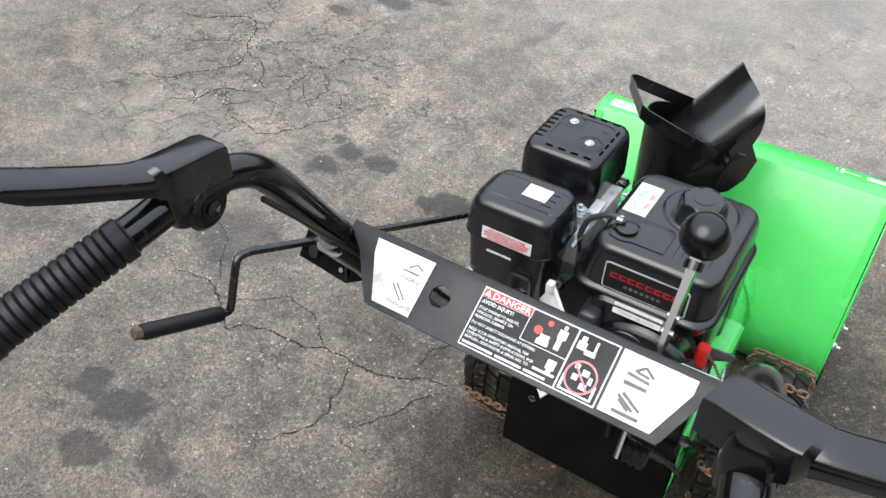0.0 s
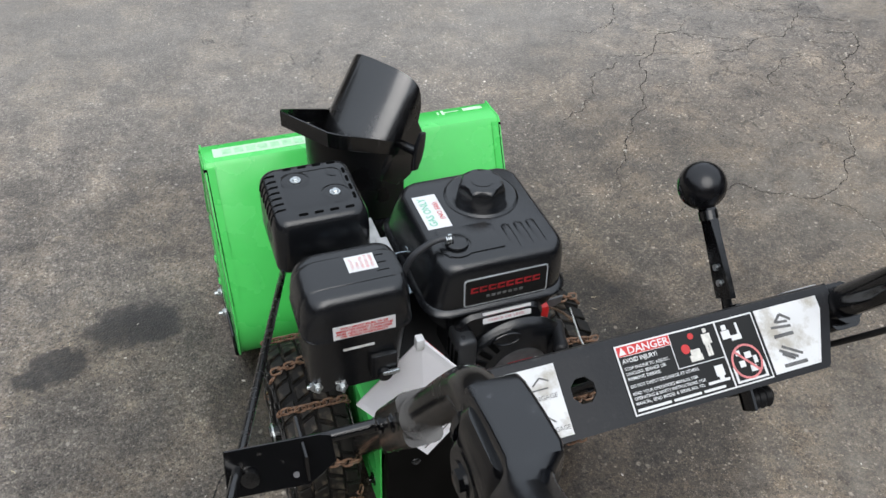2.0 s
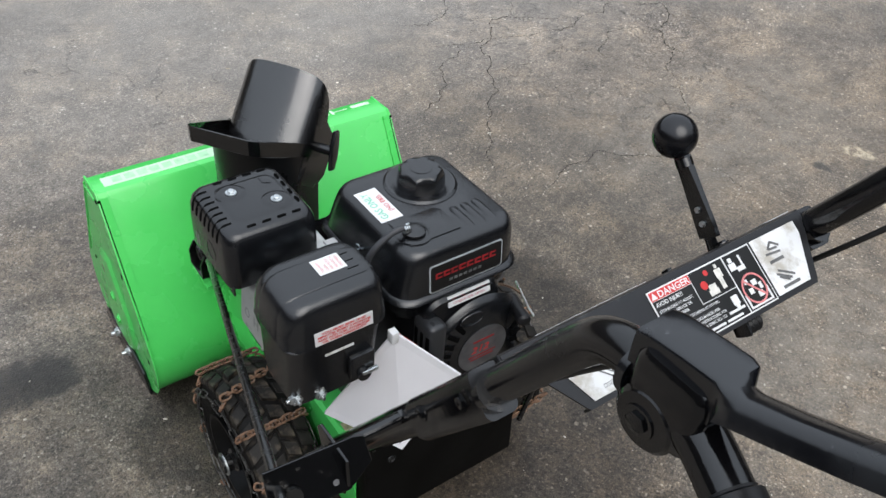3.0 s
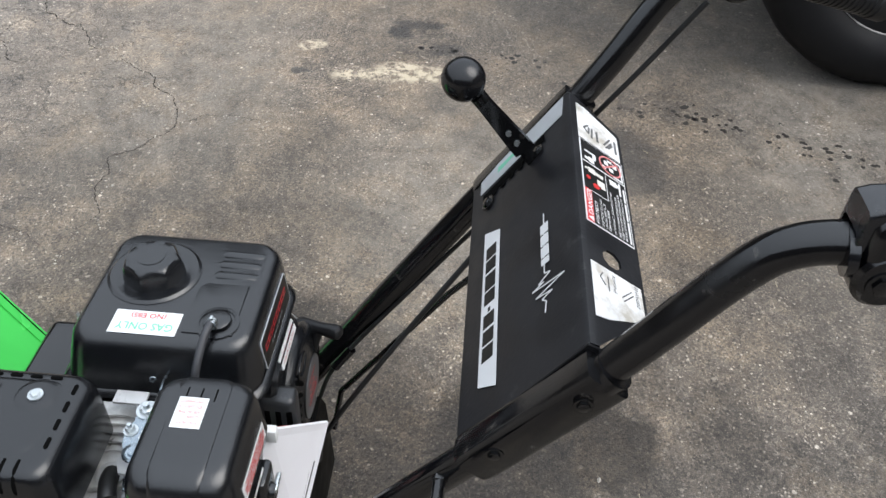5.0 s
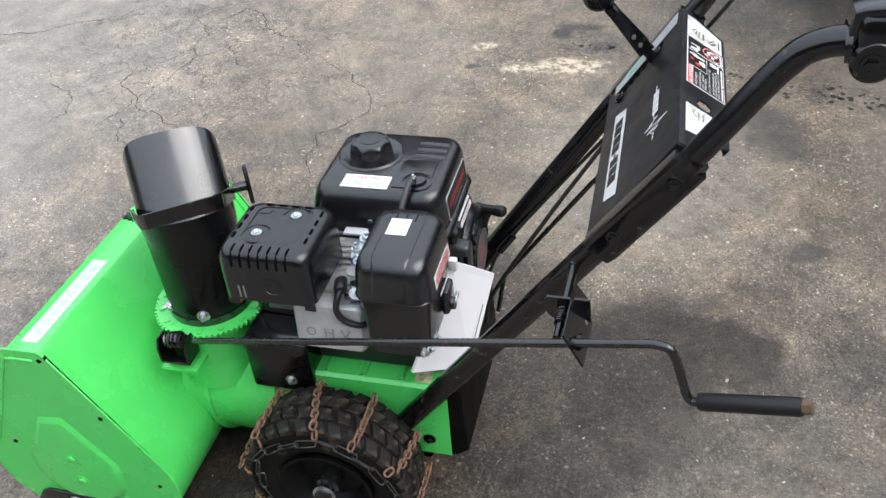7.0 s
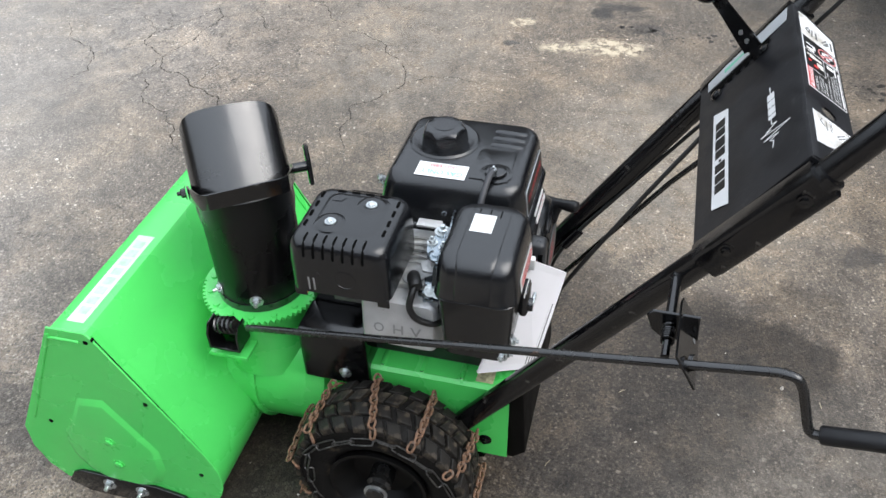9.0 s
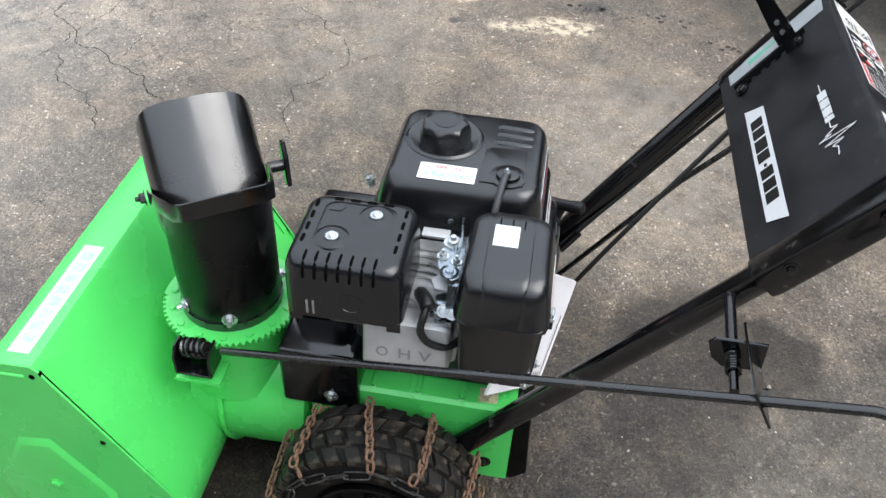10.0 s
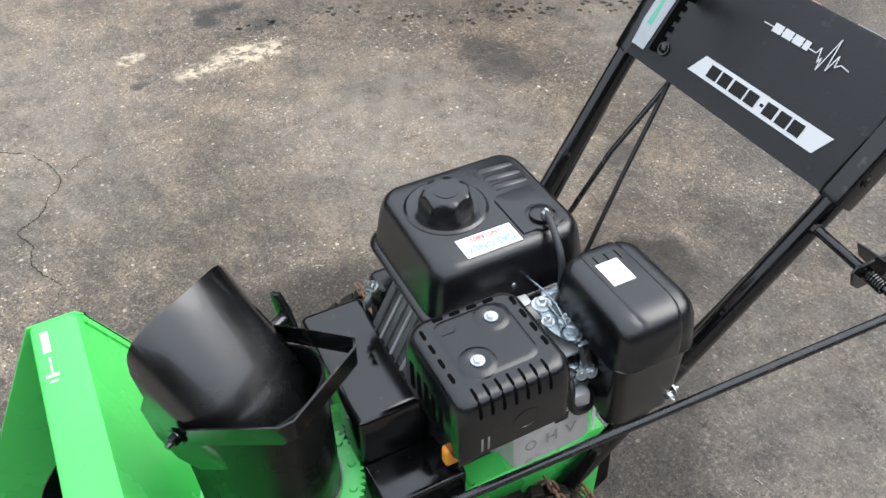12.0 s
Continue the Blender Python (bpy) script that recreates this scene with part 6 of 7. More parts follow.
# stepped fins round the plug's hollow
for k in range(5):
    z, r = 0.5585 + 0.0062 * k, 0.034 + 0.0075 * k
    hollow = [(-0.172 + r * 1.05 * math.cos(radians(a)), -0.036 + r * math.sin(radians(a))) for a in range(100, -101, -10)]
    part("cooling_fin", prism(hollow + [(-0.176 + 0.004 * k, -0.100), (-0.088, -0.100), (-0.088, 0.050), (-0.176 + 0.004 * k, 0.050)], z, z + 0.0034, "z", 0.0008, seg=1), mat_fin, ENG)
    # near-black fill between the fins, shade put into its colour
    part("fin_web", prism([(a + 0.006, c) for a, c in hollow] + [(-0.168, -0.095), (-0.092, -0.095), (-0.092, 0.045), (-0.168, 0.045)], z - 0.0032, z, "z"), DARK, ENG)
part("plug_collar", lathe([(0.0, 0.556), (0.016, 0.556), (0.0165, 0.5605), (0.014, 0.562), (0.0, 0.562)], 24, (-0.168, -0.040, 0)), ALU, ENG)
part("spark_boot", tube(smooth_path([(-0.166, -0.040, 0.558), (-0.184, -0.046, 0.571), (-0.204, -0.054, 0.580), (-0.211, -0.057, 0.579)], 5), 0.0102, 14), CABLE, ENG, "black spark plug boot")
part("plug_lead", tube(smooth_path([(-0.207, -0.055, 0.579), (-0.218, -0.052, 0.568), (-0.224, -0.050, 0.548), (-0.224, -0.062, 0.528), (-0.214, -0.088, 0.516), (-0.180, -0.110, 0.516)], 7), 0.0052, 10), CABLE, ENG, "thick black plug lead")
for at in ((-0.176, -0.004, 0.5575), (-0.190, -0.066, 0.520), (-0.190, -0.068, 0.495)):
    bolt_on(ENG, at, (-1, 0.2, 0.6), 0.0058, 0.007, 0.005)
# carburettor and governor linkage in the gap between guard and cleaner
CARB = part("carburettor", box(-0.150, -0.090, -0.120, -0.088, 0.535, 0.596, 0.005), ALU, BLOWER, "bright zinc carburettor with governor linkage")
part("linkage_plate", prism([(-0.102, -0.090), (-0.102, -0.062), (-0.130, -0.064), (-0.138, -0.056), (-0.158, -0.060), (-0.176, -0.066), (-0.186, -0.082), (-0.178, -0.091), (-0.140, -0.091)], 0.606, 0.609, "z", 0.0008), ZINC_BLUE, CARB)
part("round_disc", lathe([(0.0, 0.609), (0.0125, 0.609), (0.0125, 0.611), (0.0105, 0.613), (0.0085, 0.611), (0.006, 0.611), (0.005, 0.614), (0.0, 0.614)], 28, (-0.171, -0.077, 0)), ZINC_BLUE, CARB, "bright round choke disc")
part("heat_strip", box(-0.104, -0.086, -0.066, -0.028, 0.604, 0.608, 0.001), ALU, CARB)
part("linkage_arm", prism([(-0.168, -0.084), (-0.150, -0.088), (-0.146, -0.080), (-0.166, -0.074)], 0.600, 0.602, "z", 0.0005), ZINC_BLUE, CARB)
part("linkage_arm", prism([(-0.198, -0.090), (-0.172, -0.092), (-0.168, -0.080), (-0.182, -0.062), (-0.196, -0.066)], 0.572, 0.575, "z", 0.0006), ZINC_BLUE, CARB)
part("linkage_plate", box(-0.205, -0.192, -0.088, -0.064, 0.520, 0.552, 0.002), ZINC_BLUE, CARB)
part("linkage_tab", prism([(-0.184, 0.604), (-0.190, 0.604), (-0.206, 0.572), (-0.200, 0.570)], -0.092, -0.078, "y", 0.0008), ZINC_BLUE, CARB)
for at in ((-0.203, -0.076, 0.570), (-0.206, -0.088, 0.571)):
    bolt_on(CARB, at, (-0.8, 0, 0.6), 0.006, 0.006, 0.004)
part("linkage_arm", box(-0.206, -0.200, -0.074, -0.058, 0.556, 0.566, 0.001), ZINC_BLUE, CARB)
part("intake_flange", prism([(-0.186, -0.088), (-0.160, -0.090), (-0.150, -0.070), (-0.166, -0.052), (-0.184, -0.060)], 0.585, 0.590, "z", 0.001), ALU, CARB)
part("throttle_rod", tube([(-0.19, -0.086, 0.580), (-0.16, -0.082, 0.606), (-0.115, -0.078, 0.613)], 0.0014, 8), ZINC_BLUE, CARB)
part("choke_rod", tube([(-0.196, -0.070, 0.562), (-0.170, -0.090, 0.585), (-0.150, -0.098, 0.60)], 0.0016, 8), ZINC_BLUE, CARB)
for x, y, r in ((-0.113, -0.073, 0.0085), (-0.142, -0.064, 0.0055), (-0.150, -0.083, 0.005)):
    bolt_on(CARB, (x, y, 0.609), (0, 0, 1), r, 0.007, 0.005)
part("throttle_link", tube(smooth_path([(-0.16, -0.08, 0.612), (-0.12, -0.085, 0.618), (-0.07, -0.08, 0.616), (-0.03, -0.085, 0.60)], 5), 0.0015, 8), ZINC_BLUE, CARB)
part("throttle_lever", prism([(-0.098, -0.088), (-0.092, -0.150), (-0.085, -0.150), (-0.085, -0.088)], 0.598, 0.601, "z", 0.0006), ZINC_BLUE, CARB)
spring = [(-0.07 + 0.035 * k / 60, -0.062 + 0.0035 * math.cos(k * 0.9), 0.606 + 0.0035 * math.sin(k * 0.9)) for k in range(61)]
part("governor_spring", tube(spring, 0.0007, 5), ZINC_BLUE, CARB)
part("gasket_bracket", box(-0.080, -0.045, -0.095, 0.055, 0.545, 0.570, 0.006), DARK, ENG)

# ---- recoil starter on the rear of the engine
RCX, RCZ = 0.065, 0.458
REC = part("recoil_starter", lathe([(0.0, -0.232), (0.050, -0.232), (0.054, -0.230), (0.078, -0.226), (0.086, -0.221), (0.0905, -0.213), (0.0880, -0.207), (0.0740, -0.190), (0.0640, -0.150), (0.0, -0.150)], 48, (RCX, 0.015, RCZ), "y"), GUARD, BLOWER, "black slotted recoil starter housing")
for a in (128, 142, 156, 170, 184, 10, -4, -18):
    c, q = math.cos(radians(a)), math.sin(radians(a))
    part("slot", tube([(RCX + 0.060 * c, -0.2138, RCZ + 0.060 * q), (RCX + 0.080 * c, -0.2100, RCZ + 0.080 * q)], 0.0036, 8), DARK, REC)
    part("slot_rim", tube([(RCX + 0.058 * c + 0.005 * q, -0.2142, RCZ + 0.058 * q - 0.005 * c), (RCX + 0.082 * c + 0.005 * q, -0.2096, RCZ + 0.082 * q - 0.005 * c)], 0.0016, 6), PLASTIC, REC)
oval = [Vector((RCX - 0.022 + 0.021 * math.cos(2 * math.pi * k / 28), -0.2128 + 0.10 * (0.010 * math.sin(2 * math.pi * k / 28)), RCZ + 0.068 + 0.010 * math.sin(2 * math.pi * k / 28))) for k in range(29)]
part("embossed_oval", tube(oval, 0.0022, 8, caps=False), GUARD, REC)
# the cooling shroud, with a slotted grille on its outer end
part("blower_shroud", loft([[(0.038 + a, y, 0.468 + c) for a, c in rrect(w, l, r, 6)] for y, w, l, r in ((-0.196, 0.128, 0.196, 0.022), (-0.190, 0.138, 0.206, 0.026), (-0.120, 0.142, 0.210, 0.026))]), GUARD, REC)
grille = part("grille", box(-0.038, -0.006, -0.220, -0.172, 0.420, 0.546, 0.009, 3), mat("grey_black_grille", (0.022, 0.023, 0.025), 0.35), REC, "black slotted cooling grille")
for k in range(3):
    for z in (0.446, 0.492):
        part("grille_slot", box(-0.0386, -0.0355, -0.2160 + 0.0140 * k, -0.2085 + 0.0140 * k, z, z + 0.036, 0.001), DARK, grille)
part("starter_badge", lathe([(0.0, 0.0), (0.046, 0.0), (0.046, 0.0012), (0.0, 0.0012)], 40), INK, REC, "black round badge with red print").matrix_basis = facing((0, -1, 0), (RCX, -0.2172, RCZ))
part("badge_ring", moved(lathe([(0.0435, 0.0), (0.0455, 0.0), (0.0455, 0.0005), (0.0435, 0.0005)], 40), facing((0, -1, 0), (RCX, -0.2185, RCZ))), ALU_DARK, REC)
bd = plane_pose((RCX, -0.2186, RCZ), (1, 0, 0), (0, 0, 1))
lettering([("212", -0.022, -0.004, 0.014, 0.034)], bd, RED, REC, 0.0006, bold=0.0004, shear=0.2)
blocks_on("badge_bar", [(-0.026, -0.013, 0.026, -0.010), (-0.022, -0.019, 0.022, -0.0165), (-0.020, 0.018, 0.020, 0.022)], bd, 0.0006, RED_DARK, REC)
oil_at = plane_pose((0.008, -0.1965, 0.5535), (1, 0, 0), (0, 0.30, 1))
part("oil_label", flat(rect(0, 0, 0.076, 0.0175), oil_at, 0.0022, 0.002), WHITE, REC, "white oil level label with red print")
lettering([("OR WILL NOT START", 0.006, 0.0100, 0.0042, 0.064), ("CHECK OIL LEVEL", 0.008, 0.0030, 0.0042, 0.058)], oil_at, RED_PRINT, REC, 0.0026)
grip_axis = Vector((-0.24, -0.60, 0.13)).normalized()
grip_side = grip_axis.cross(Vector((0, 0, 1))).normalized()
part("starter_grip", loft([[Vector((0.126, -0.219, 0.512)) + grip_axis * t + grip_side * a + grip_side.cross(grip_axis) * c for a, c in rrect(w, w * 0.9, w * 0.42, 4)] for t, w in ((-0.038, 0.012), (-0.035, 0.019), (-0.026, 0.022), (-0.008, 0.0190), (0.010, 0.0190), (0.027, 0.023), (0.035, 0.020), (0.038, 0.012))]), RUBBER, REC, "black rubber pull handle")
part("grip_stem", tube([(0.126, -0.219, 0.510), (0.122, -0.214, 0.494), (0.114, -0.208, 0.472), (0.106, -0.206, 0.452)], [0.0095, 0.0075, 0.0085, 0.012], 12), RUBBER, REC)
part("engine_switch", loft([[(0.142 + a, -0.130 + c, z) for a, c in rrect(w, w * 1.1, w * 0.3, 4)] for z, w in ((0.440, 0.018), (0.470, 0.021), (0.488, 0.021), (0.493, 0.016))]), RED_PLASTIC, ENG, "red engine switch")
part("stop_chain", tube([Vector((0.150 + 0.034 * k / 40, -0.142 - 0.022 * k / 40 + 0.0018 * math.cos(k * 1.6), 0.492 - 0.020 * (k / 40) ** 2 + 0.0018 * math.sin(k * 1.6))) for k in range(41)], 0.0015, 6), RUST_BRASS, ENG, "short brass bead chain")
part("governor_rod", tube([(0.182, -0.150, 0.490), (0.190, -0.180, 0.452), (0.194, -0.192, 0.440)], 0.0018, 8), ZINC, ENG)
part("governor_arm", prism([(0.128, 0.440), (0.186, 0.470), (0.188, 0.484), (0.150, 0.480), (0.126, 0.468)], -0.116, -0.112, "y", 0.0008), ALU_DARK, ENG)
part("crankcase_skirt", box(-0.090, 0.158, -0.1955, -0.120, FZ - 0.008, 0.400, 0.004, 2), GUARD, ENG)
part("switch_box", box(0.105, 0.160, -0.150, -0.108, 0.375, 0.455, 0.005), PLASTIC, ENG)
part("pull_shaft", tube([(0.125, 0.075, 0.46), (0.125, 0.05, 0.50)], 0.006, 8), ZINC, ENG)
part("side_shroud", box(0.085, 0.136, -0.10, 0.066, 0.37, 0.520, 0.012, 3), GUARD, ENG)
part("heat_shield", moved(box(-0.065, 0.065, -0.002, 0.002, -0.045, 0.045, 0.0015), pose(0.008, 0.066, 0.512, 28)), ALU_DARK, ENG, "ribbed silver heat shield")
for k in range(7):
    part("shield_rib", moved(tube([(-0.050 + 0.0165 * k, 0.003, -0.040), (-0.050 + 0.0165 * k, 0.003, 0.038)], 0.0024, 8), pose(0.008, 0.066, 0.512, 28)), ALU if k % 2 else ALU_DARK, ENG)
for x, z in ((0.072, 0.552), (0.060, 0.560), (0.078, 0.538)):
    bolt_on(ENG, (x, 0.082, z), (0.2, 0.6, 0.8), 0.0055, 0.008, 0.005, ZINC)

# ---------------------------------------------------------------- wheels with chains
def tyre_mesh(R, w):
    """A knobbly tyre about the x axis."""
    bm = bmesh.new()
    prof = [(R * 0.50, -w * 0.36), (R * 0.60, -w * 0.47), (R * 0.78, -w * 0.5), (R * 0.90, -w * 0.46), (R * 0.945, -w * 0.36), (R * 0.955, 0), (R * 0.945, w * 0.36), (R * 0.90, w * 0.46), (R * 0.78, w * 0.5), (R * 0.60, w * 0.47), (R * 0.50, w * 0.36), (R * 0.46, 0)]
    n = 56
    loft([[(h, r * math.cos(2 * math.pi * k / n), r * math.sin(2 * math.pi * k / n)) for r, h in prof] for k in range(n)], False, False, bm=bm)
    bm.verts.ensure_lookup_table()
    m = len(prof)
    for j in range(m):
        a, c = (n - 1) * m + j, (n - 1) * m + (j + 1) % m
        bm.faces.new((bm.verts[a], bm.verts[c], bm.verts[(j + 1) % m], bm.verts[j]))
    return bm


LUG_ROWS = ((-0.50, -0.27, 0.0), (-0.25, -0.01, 0.5), (0.01, 0.25, 0.0), (0.27, 0.50, 0.5))


def lug_mesh(R, w, row, lugs):
    """One tread block at the top of the tyre's turn, of the given row."""
    h0, h1, ph = LUG_ROWS[row]
    bm = bmesh.new()
    da, vs = 2 * math.pi / lugs * 0.42, []
    for r in (R * 0.91, R * (1.0 - 0.012 * abs(row - 1.5))):
        f = 1.0 if r < R * 0.95 else 0.86
        for h, t in ((h0, -1), (h1, -1), (h1, 1), (h0, 1)):
            hh = (h0 + h1) / 2 + (h - (h0 + h1) / 2) * f
            rr = r - R * 0.035 * (abs(hh) * 2) ** 3
            ang = t * da * f + 0.34 * abs(hh)
            vs.append(bm.verts.new((hh * w, rr * math.cos(ang), rr * math.sin(ang))))
    for f in ((3, 2, 1, 0), (0, 1, 5, 4), (1, 2, 6, 5), (2, 3, 7, 6), (3, 0, 4, 7), (4, 5, 6, 7)):
        bm.faces.new([vs[q] for q in f])
    bmesh.ops.bevel(bm, geom=[e for e in bm.edges if e.calc_length() > 0], offset=0.0012, segments=1, affect="EDGES")
    return bm


def link_mesh(l=0.0105, w=0.0064, r=0.0025):
    """One oval chain link in the xy plane, long along x."""
    bm = bmesh.new()
    n, m = 14, 6
    loops = []
    for k in range(n):
        a = 2 * math.pi * (k + 0.5) / n
        c, s = math.cos(a), math.sin(a)
        p = Vector((math.copysign(l - w, c) + w * c if abs(c) > 1e-6 else 0, w * s, 0))
        out = Vector((c, s, 0))
        loops.append([p + out * r * math.cos(b) + Vector((0, 0, r * math.sin(b))) for b in (2 * math.pi * j / m for j in range(m))])
    loops.append(loops[0])
    loft(loops, False, False, bm=bm)
    bmesh.ops.remove_doubles(bm, verts=bm.verts, dist=1e-6)
    return bm


WR, WW, WZ, WY = 0.163, 0.108, 0.159, 0.010


def wheel(s):
    x = CX + s * 0.233 + (0.012 if s > 0 else 0.0)
    ob = part("wheel", lathe([(0.0, -0.050), (0.070, -0.050), (0.082, -0.056), (0.088, -0.056), (0.086, -0.046), (0.078, -0.040), (0.072, 0.040), (0.086, 0.046), (0.088, 0.056), (0.082, 0.056), (0.072, 0.044), (0.055, 0.020), (0.030, 0.018), (0.0, 0.018)] if s > 0 else
                             [(0.0, -0.018), (0.030, -0.018), (0.055, -0.020), (0.072, -0.044), (0.082, -0.056), (0.088, -0.056), (0.086, -0.046), (0.072, -0.040), (0.078, 0.040), (0.086, 0.046), (0.088, 0.056), (0.082, 0.056), (0.070, 0.050), (0.0, 0.050)], 36, (0, 0, 0), "x"),
              RIM_BLACK, BLOWER, "black rim with a muddy knobbly tyre wrapped in rusty chains")
    ob.location = (x, WY, WZ)
    part("tyre", tyre_mesh(WR, WW), TYRE, ob, "muddy black knobbly tyre")
    lugs = 30
    rnd = random.Random(7 + s)
    for row in range(4):
        for k in range(lugs):
            o = new("tread_lug", LUGS[row])
            o.parent = ob
            o.matrix_basis = Matrix.Rotation(2 * math.pi * (k + LUG_ROWS[row][2] + rnd.uniform(-0.10, 0.10)) / lugs, 4, "X") @ Matrix.Diagonal((1, *2 * (rnd.uniform(0.985, 1.008),), 1))
    hub = part("axle_hub", lathe([(0.0, 0.0), (0.022, 0.0), (0.022, 0.035), (0.016, 0.040), (0.016, 0.058), (0.0, 0.060)], 20), ROD, ob)
    hub.matrix_basis = facing((s, 0, 0), (s * 0.015, 0, 0))
    ring = part("axle_ring", lathe([(0.0175, 0.0), (0.021, 0.0), (0.021, 0.003), (0.0175, 0.003)], 24), ZINC, ob)
    ring.matrix_basis = facing((s, 0, 0), (s * 0.066, 0, 0))

    def put(p, along, out, material, size=1.0):
        xx = along.normalized()
        zz = (out - xx * out.dot(xx)).normalized()
        m = Matrix((xx, zz.cross(xx), zz)).transposed().to_4x4()
        m.translation = p
        m = m @ Matrix.Diagonal((size, size, size, 1))
        bm = LINKS[material]
        o = new("chain_link", bm)
        o.parent = ob
        o.matrix_basis = m

    # cross chains over the tread: links stand edge to edge, turned against each other
    steps = 11
    for c in range(10):
        a0 = 2 * math.pi * (c + 0.12) / 10 + 0.12 + rnd.uniform(-0.05, 0.05)
        lean = rnd.uniform(-0.10, 0.10)
        for k in range(steps):
            t = (k + 0.5) / steps * 2 - 1
            q = abs(t)
            fall = max(0.0, q - 0.70) / 0.30
            r = WR + 0.0030 - fall**1.5 * WR * 0.17
            h = math.copysign(min(q * WW * 0.60, WW * 0.515), t)
            ang = a0 + lean * t + rnd.uniform(-0.010, 0.010)
            out = Vector((0, math.cos(ang), math.sin(ang))) + Vector((1.5 * fall * math.copysign(1, t), 0, 0))
            p = Vector((h, r * math.cos(ang), r * math.sin(ang)))
            tang = Vector((0, -math.sin(ang), math.cos(ang)))
            along = Vector((1, 0, 0)) + tang * lean
            if fall > 0:
                along = Vector((1 - 0.75 * fall, 0, 0)) - Vector((0, math.cos(ang), math.sin(ang))) * math.copysign(0.9 * fall, t)
            put(p, along, out + tang * (0.85 if k % 2 else -0.85), "rust", 0.86)
    # side chains of long thin links along both walls
    for side in (-1, 1):
        n = 22
        for k in range(n):
            a = 2 * math.pi * k / n
            r = WR * 0.79 + 0.006 * math.sin(5 * a + side) + rnd.uniform(-0.002, 0.002)
            p = Vector((side * (WW * 0.5 + 0.004), r * math.cos(a), r * math.sin(a)))
            tang = Vector((0, -math.sin(a), math.cos(a)))
            put(p, tang + Vector((0, math.cos(a), math.sin(a))) * rnd.uniform(-0.12, 0.12), Vector((side, 0, 0)) + Vector((0, math.cos(a), math.sin(a))) * (0.9 if k % 2 else -0.4), "dark", 0.92)
    return ob


LUGS = []
for row in range(4):
    tmp = part("tread_lug", lug_mesh(WR, WW, row, 30), TREAD, smooth=False)
    LUGS.append(tmp.data)
    bpy.data.objects.remove(tmp)
LINKS = {}
for key, material in (("rust", CHAIN_RUST), ("dark", CHAIN_DARK)):
    tmp = part("chain_link", link_mesh() if key == "rust" else link_mesh(0.0235, 0.0062, 0.0016), material)
    LINKS[key] = tmp.data
    bpy.data.objects.remove(tmp)
wheel(-1)
wheel(1)
part("axle", tube([(CX - 0.20, WY, WZ), (CX + 0.20, WY, WZ)], 0.012, 12), ROD, BLOWER)

# ---------------------------------------------------------------- owner's booklet wedged behind the engine
pa, pb, pc, pd = Vector((-0.090, -0.204, 0.560)), Vector((-0.003, -0.254, 0.468)), Vector((-0.078, -0.220, 0.306)), Vector((-0.172, -0.142, 0.374))
pn = (pb - pa).cross(pd - pa).normalized()
bk = bmesh.new()
for k in range(3):
    o = pn * 0.0016 * k
    quad = [pa + o, pb + o + (pb - pa) * 0.004 * k, pc + o, pd + o]
    lo = [bk.verts.new(p) for p in quad]
    hi = [bk.verts.new(p + pn * 0.0012) for p in quad]
    bk.faces.new(lo[::-1])
    bk.faces.new(hi)
    for j in range(4):
        bk.faces.new((lo[j], lo[(j + 1) % 4], hi[(j + 1) % 4], hi[j]))
BOOK = tagged(part("paper_booklet", bk, PAPER, smooth=False), "folded white paper booklet wedged between engine and handlebar", "booklet")
bp = plane_pose(pc, (pb - pc), (pd - pc))
blocks_on("print_line", [(0.012, 0.010 + 0.0065 * k, 0.125 - 0.014 * k, 0.0118 + 0.0065 * k) for k in range(4)], plane_pose(pc - pn * 0.0001, (pb - pc), (pd - pc)), 0.0014, INK_GREY, BOOK)
rd = plane_pose(pa + pn * 0.0046, (pb - pa), (pd - pa))
part("spring_clip", box(-0.098, -0.086, -0.212, -0.198, 0.545, 0.566, 0.002), WHITE_SCUFFED, BOOK, "small pale clip")
part("red_edge", rects([(0.004, 0.000, 0.045, 0.004)], rd, 0.0006) if rd.to_3x3().col[2].dot(pn) > 0 else rects([(0.004, 0.0, 0.045, 0.004)], rd, 0.0052), RED, BOOK)

# ---------------------------------------------------------------- parked truck, of which a wheel and the shade below it are seen
CAR = tagged(new("parked_truck"), "dark parked truck on large tyres on the asphalt", "truck")
CARX, CAR_FRONT, CAR_REAR, CAR_R = 1.90, -1.78, -5.20, 0.52


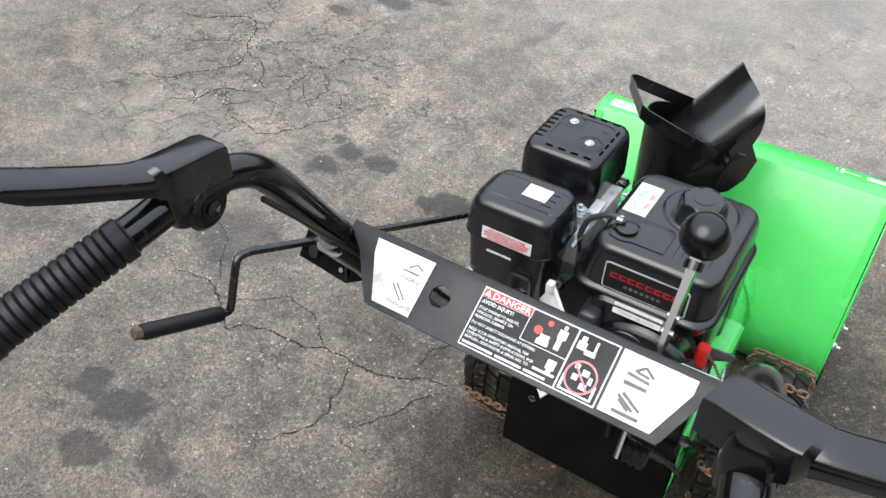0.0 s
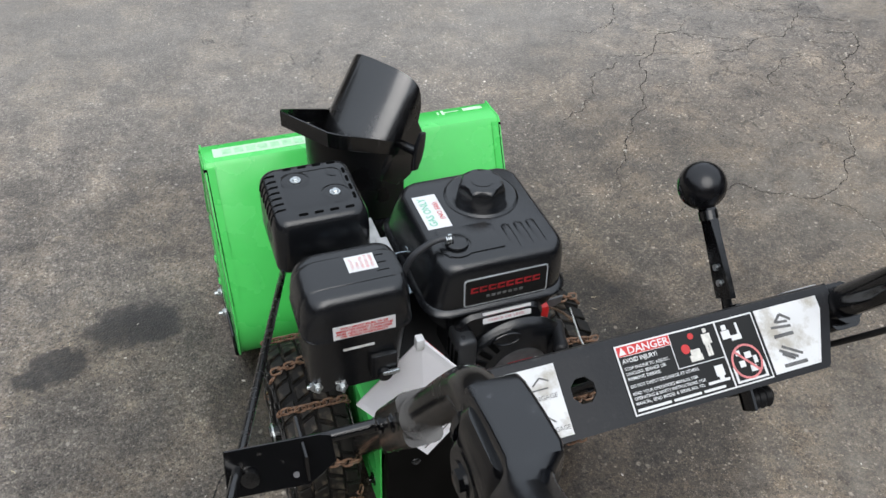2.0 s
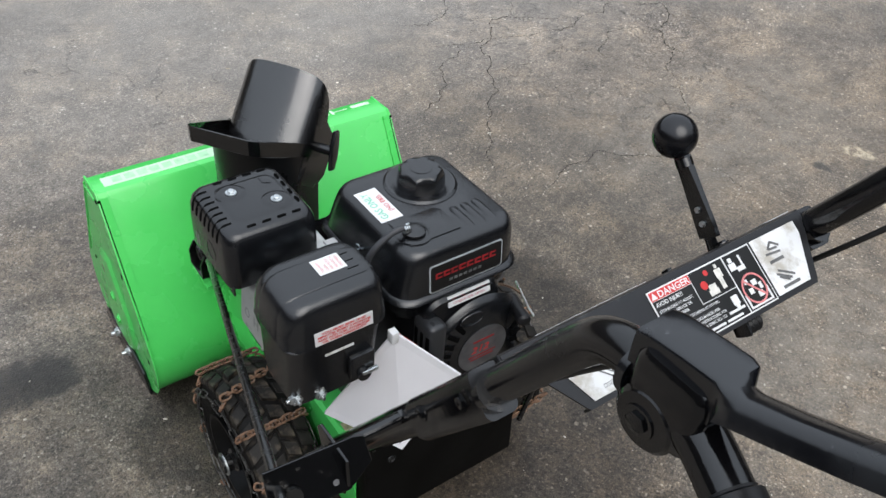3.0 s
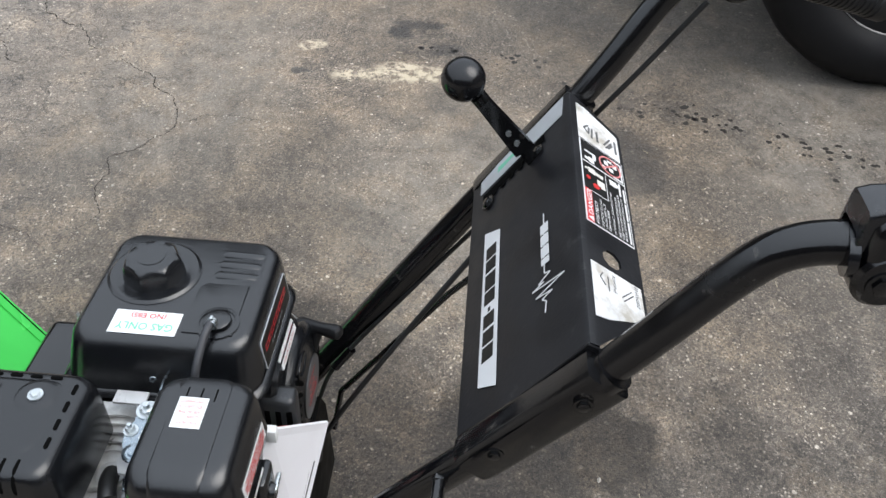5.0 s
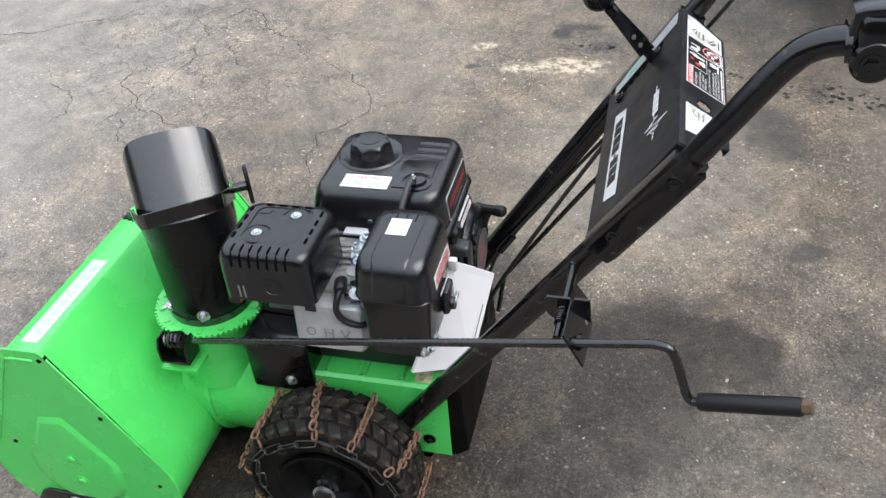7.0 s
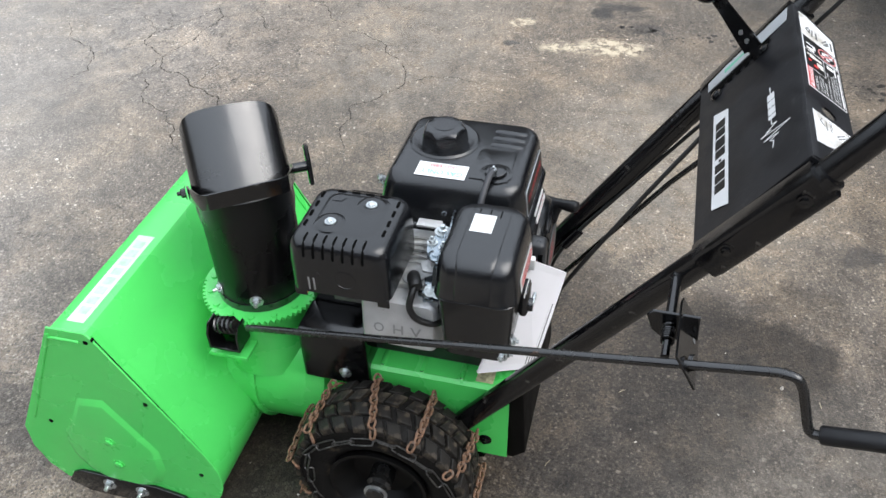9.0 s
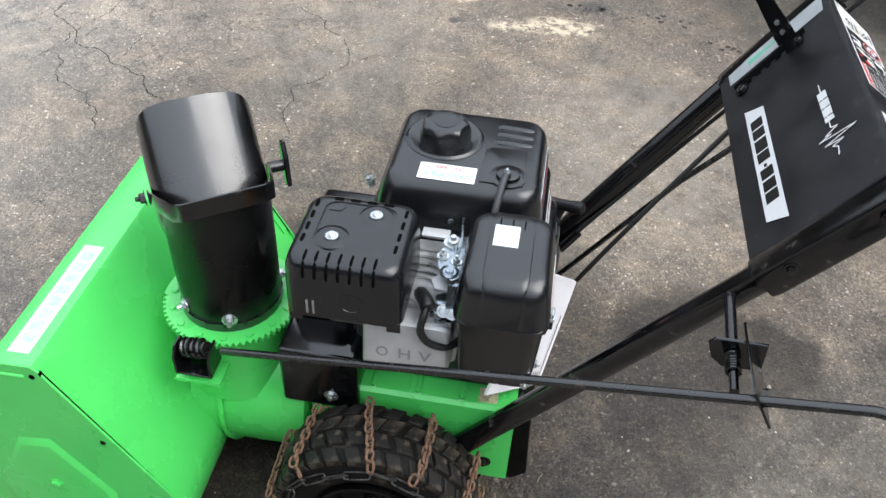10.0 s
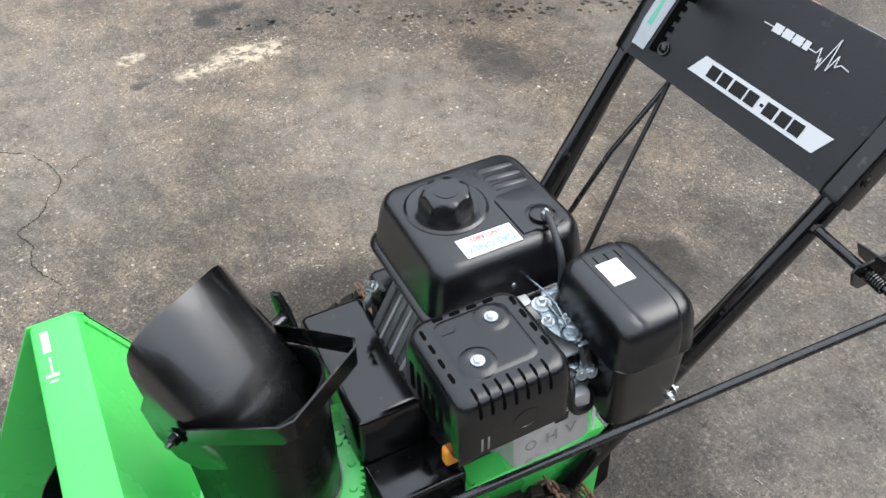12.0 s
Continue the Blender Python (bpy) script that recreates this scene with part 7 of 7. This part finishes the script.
def car_wheel(x, y):
    """A dark steel wheel, its outer face towards -x."""
    k = CAR_R / 0.325
    rim = [(0.0, 0.040), (0.045, 0.040), (0.055, 0.052), (0.105, 0.052), (0.118, 0.040), (0.130, 0.052), (0.150, 0.064), (0.165, 0.060), (0.176, 0.040), (0.188, 0.036), (0.196, 0.018), (0.206, 0.010), (0.212, 0.014), (0.212, 0.16), (0.0, 0.16)]
    rubber = [(0.206, 0.012), (0.216, -0.002), (0.245, -0.014), (0.285, -0.012), (0.308, 0.004), (0.320, 0.022), (0.325, 0.05), (0.325, 0.15), (0.318, 0.185), (0.28, 0.205), (0.21, 0.195)]
    ob = part("wheel", lathe([(r * k, h * k) for r, h in rim], 64, (0, 0, 0), "x"), CAR_RIM, CAR, "dark steel wheel rim")
    ob.location = (x, y, CAR_R)
    part("tyre", lathe([(r * k, h * k) for r, h in rubber], 80, (0, 0, 0), "x"), CAR_TYRE, ob, "large black tyre")
    return ob


for axle in (CAR_FRONT, CAR_REAR):
    car_wheel(CARX, axle)
    car_wheel(CARX + 1.75, axle).rotation_euler = (0, 0, math.pi)


def wheel_arch(cy, r=0.60, n=14):
    return [(cy + r * math.cos(radians(180 - 180 * k / n)), CAR_R + r * math.sin(radians(180 - 180 * k / n))) for k in range(n + 1)]


# outline of the flank (y, z), front to the north
flank = [(-6.60, 0.66)] + wheel_arch(CAR_REAR) + wheel_arch(CAR_FRONT) + [(-1.10, 0.66), (-1.02, 0.80), (-1.04, 1.12), (-1.15, 1.24), (-2.45, 1.34), (-3.05, 1.88), (-4.40, 1.90), (-4.50, 1.36), (-6.62, 1.34), (-6.66, 0.80)]
part("body", prism(flank, CARX - 0.03, CARX + 1.78, "x", 0.04, seg=3), CAR_PAINT, CAR, "dark painted truck body")
part("underside", box(CARX + 0.35, CARX + 1.40, -6.4, -1.25, 0.45, 0.70, 0.03), DARK, CAR)
for x, s in ((CARX - 0.031, -1), (CARX + 1.781, 1)):
    part("side_window", prism([(-2.62, 1.37), (-3.12, 1.80), (-4.30, 1.82), (-4.36, 1.38)], x, x + s * 0.004, "x"), mat("dark_window_glass", (0.01, 0.012, 0.014), 0.08, vary=0.02), CAR)
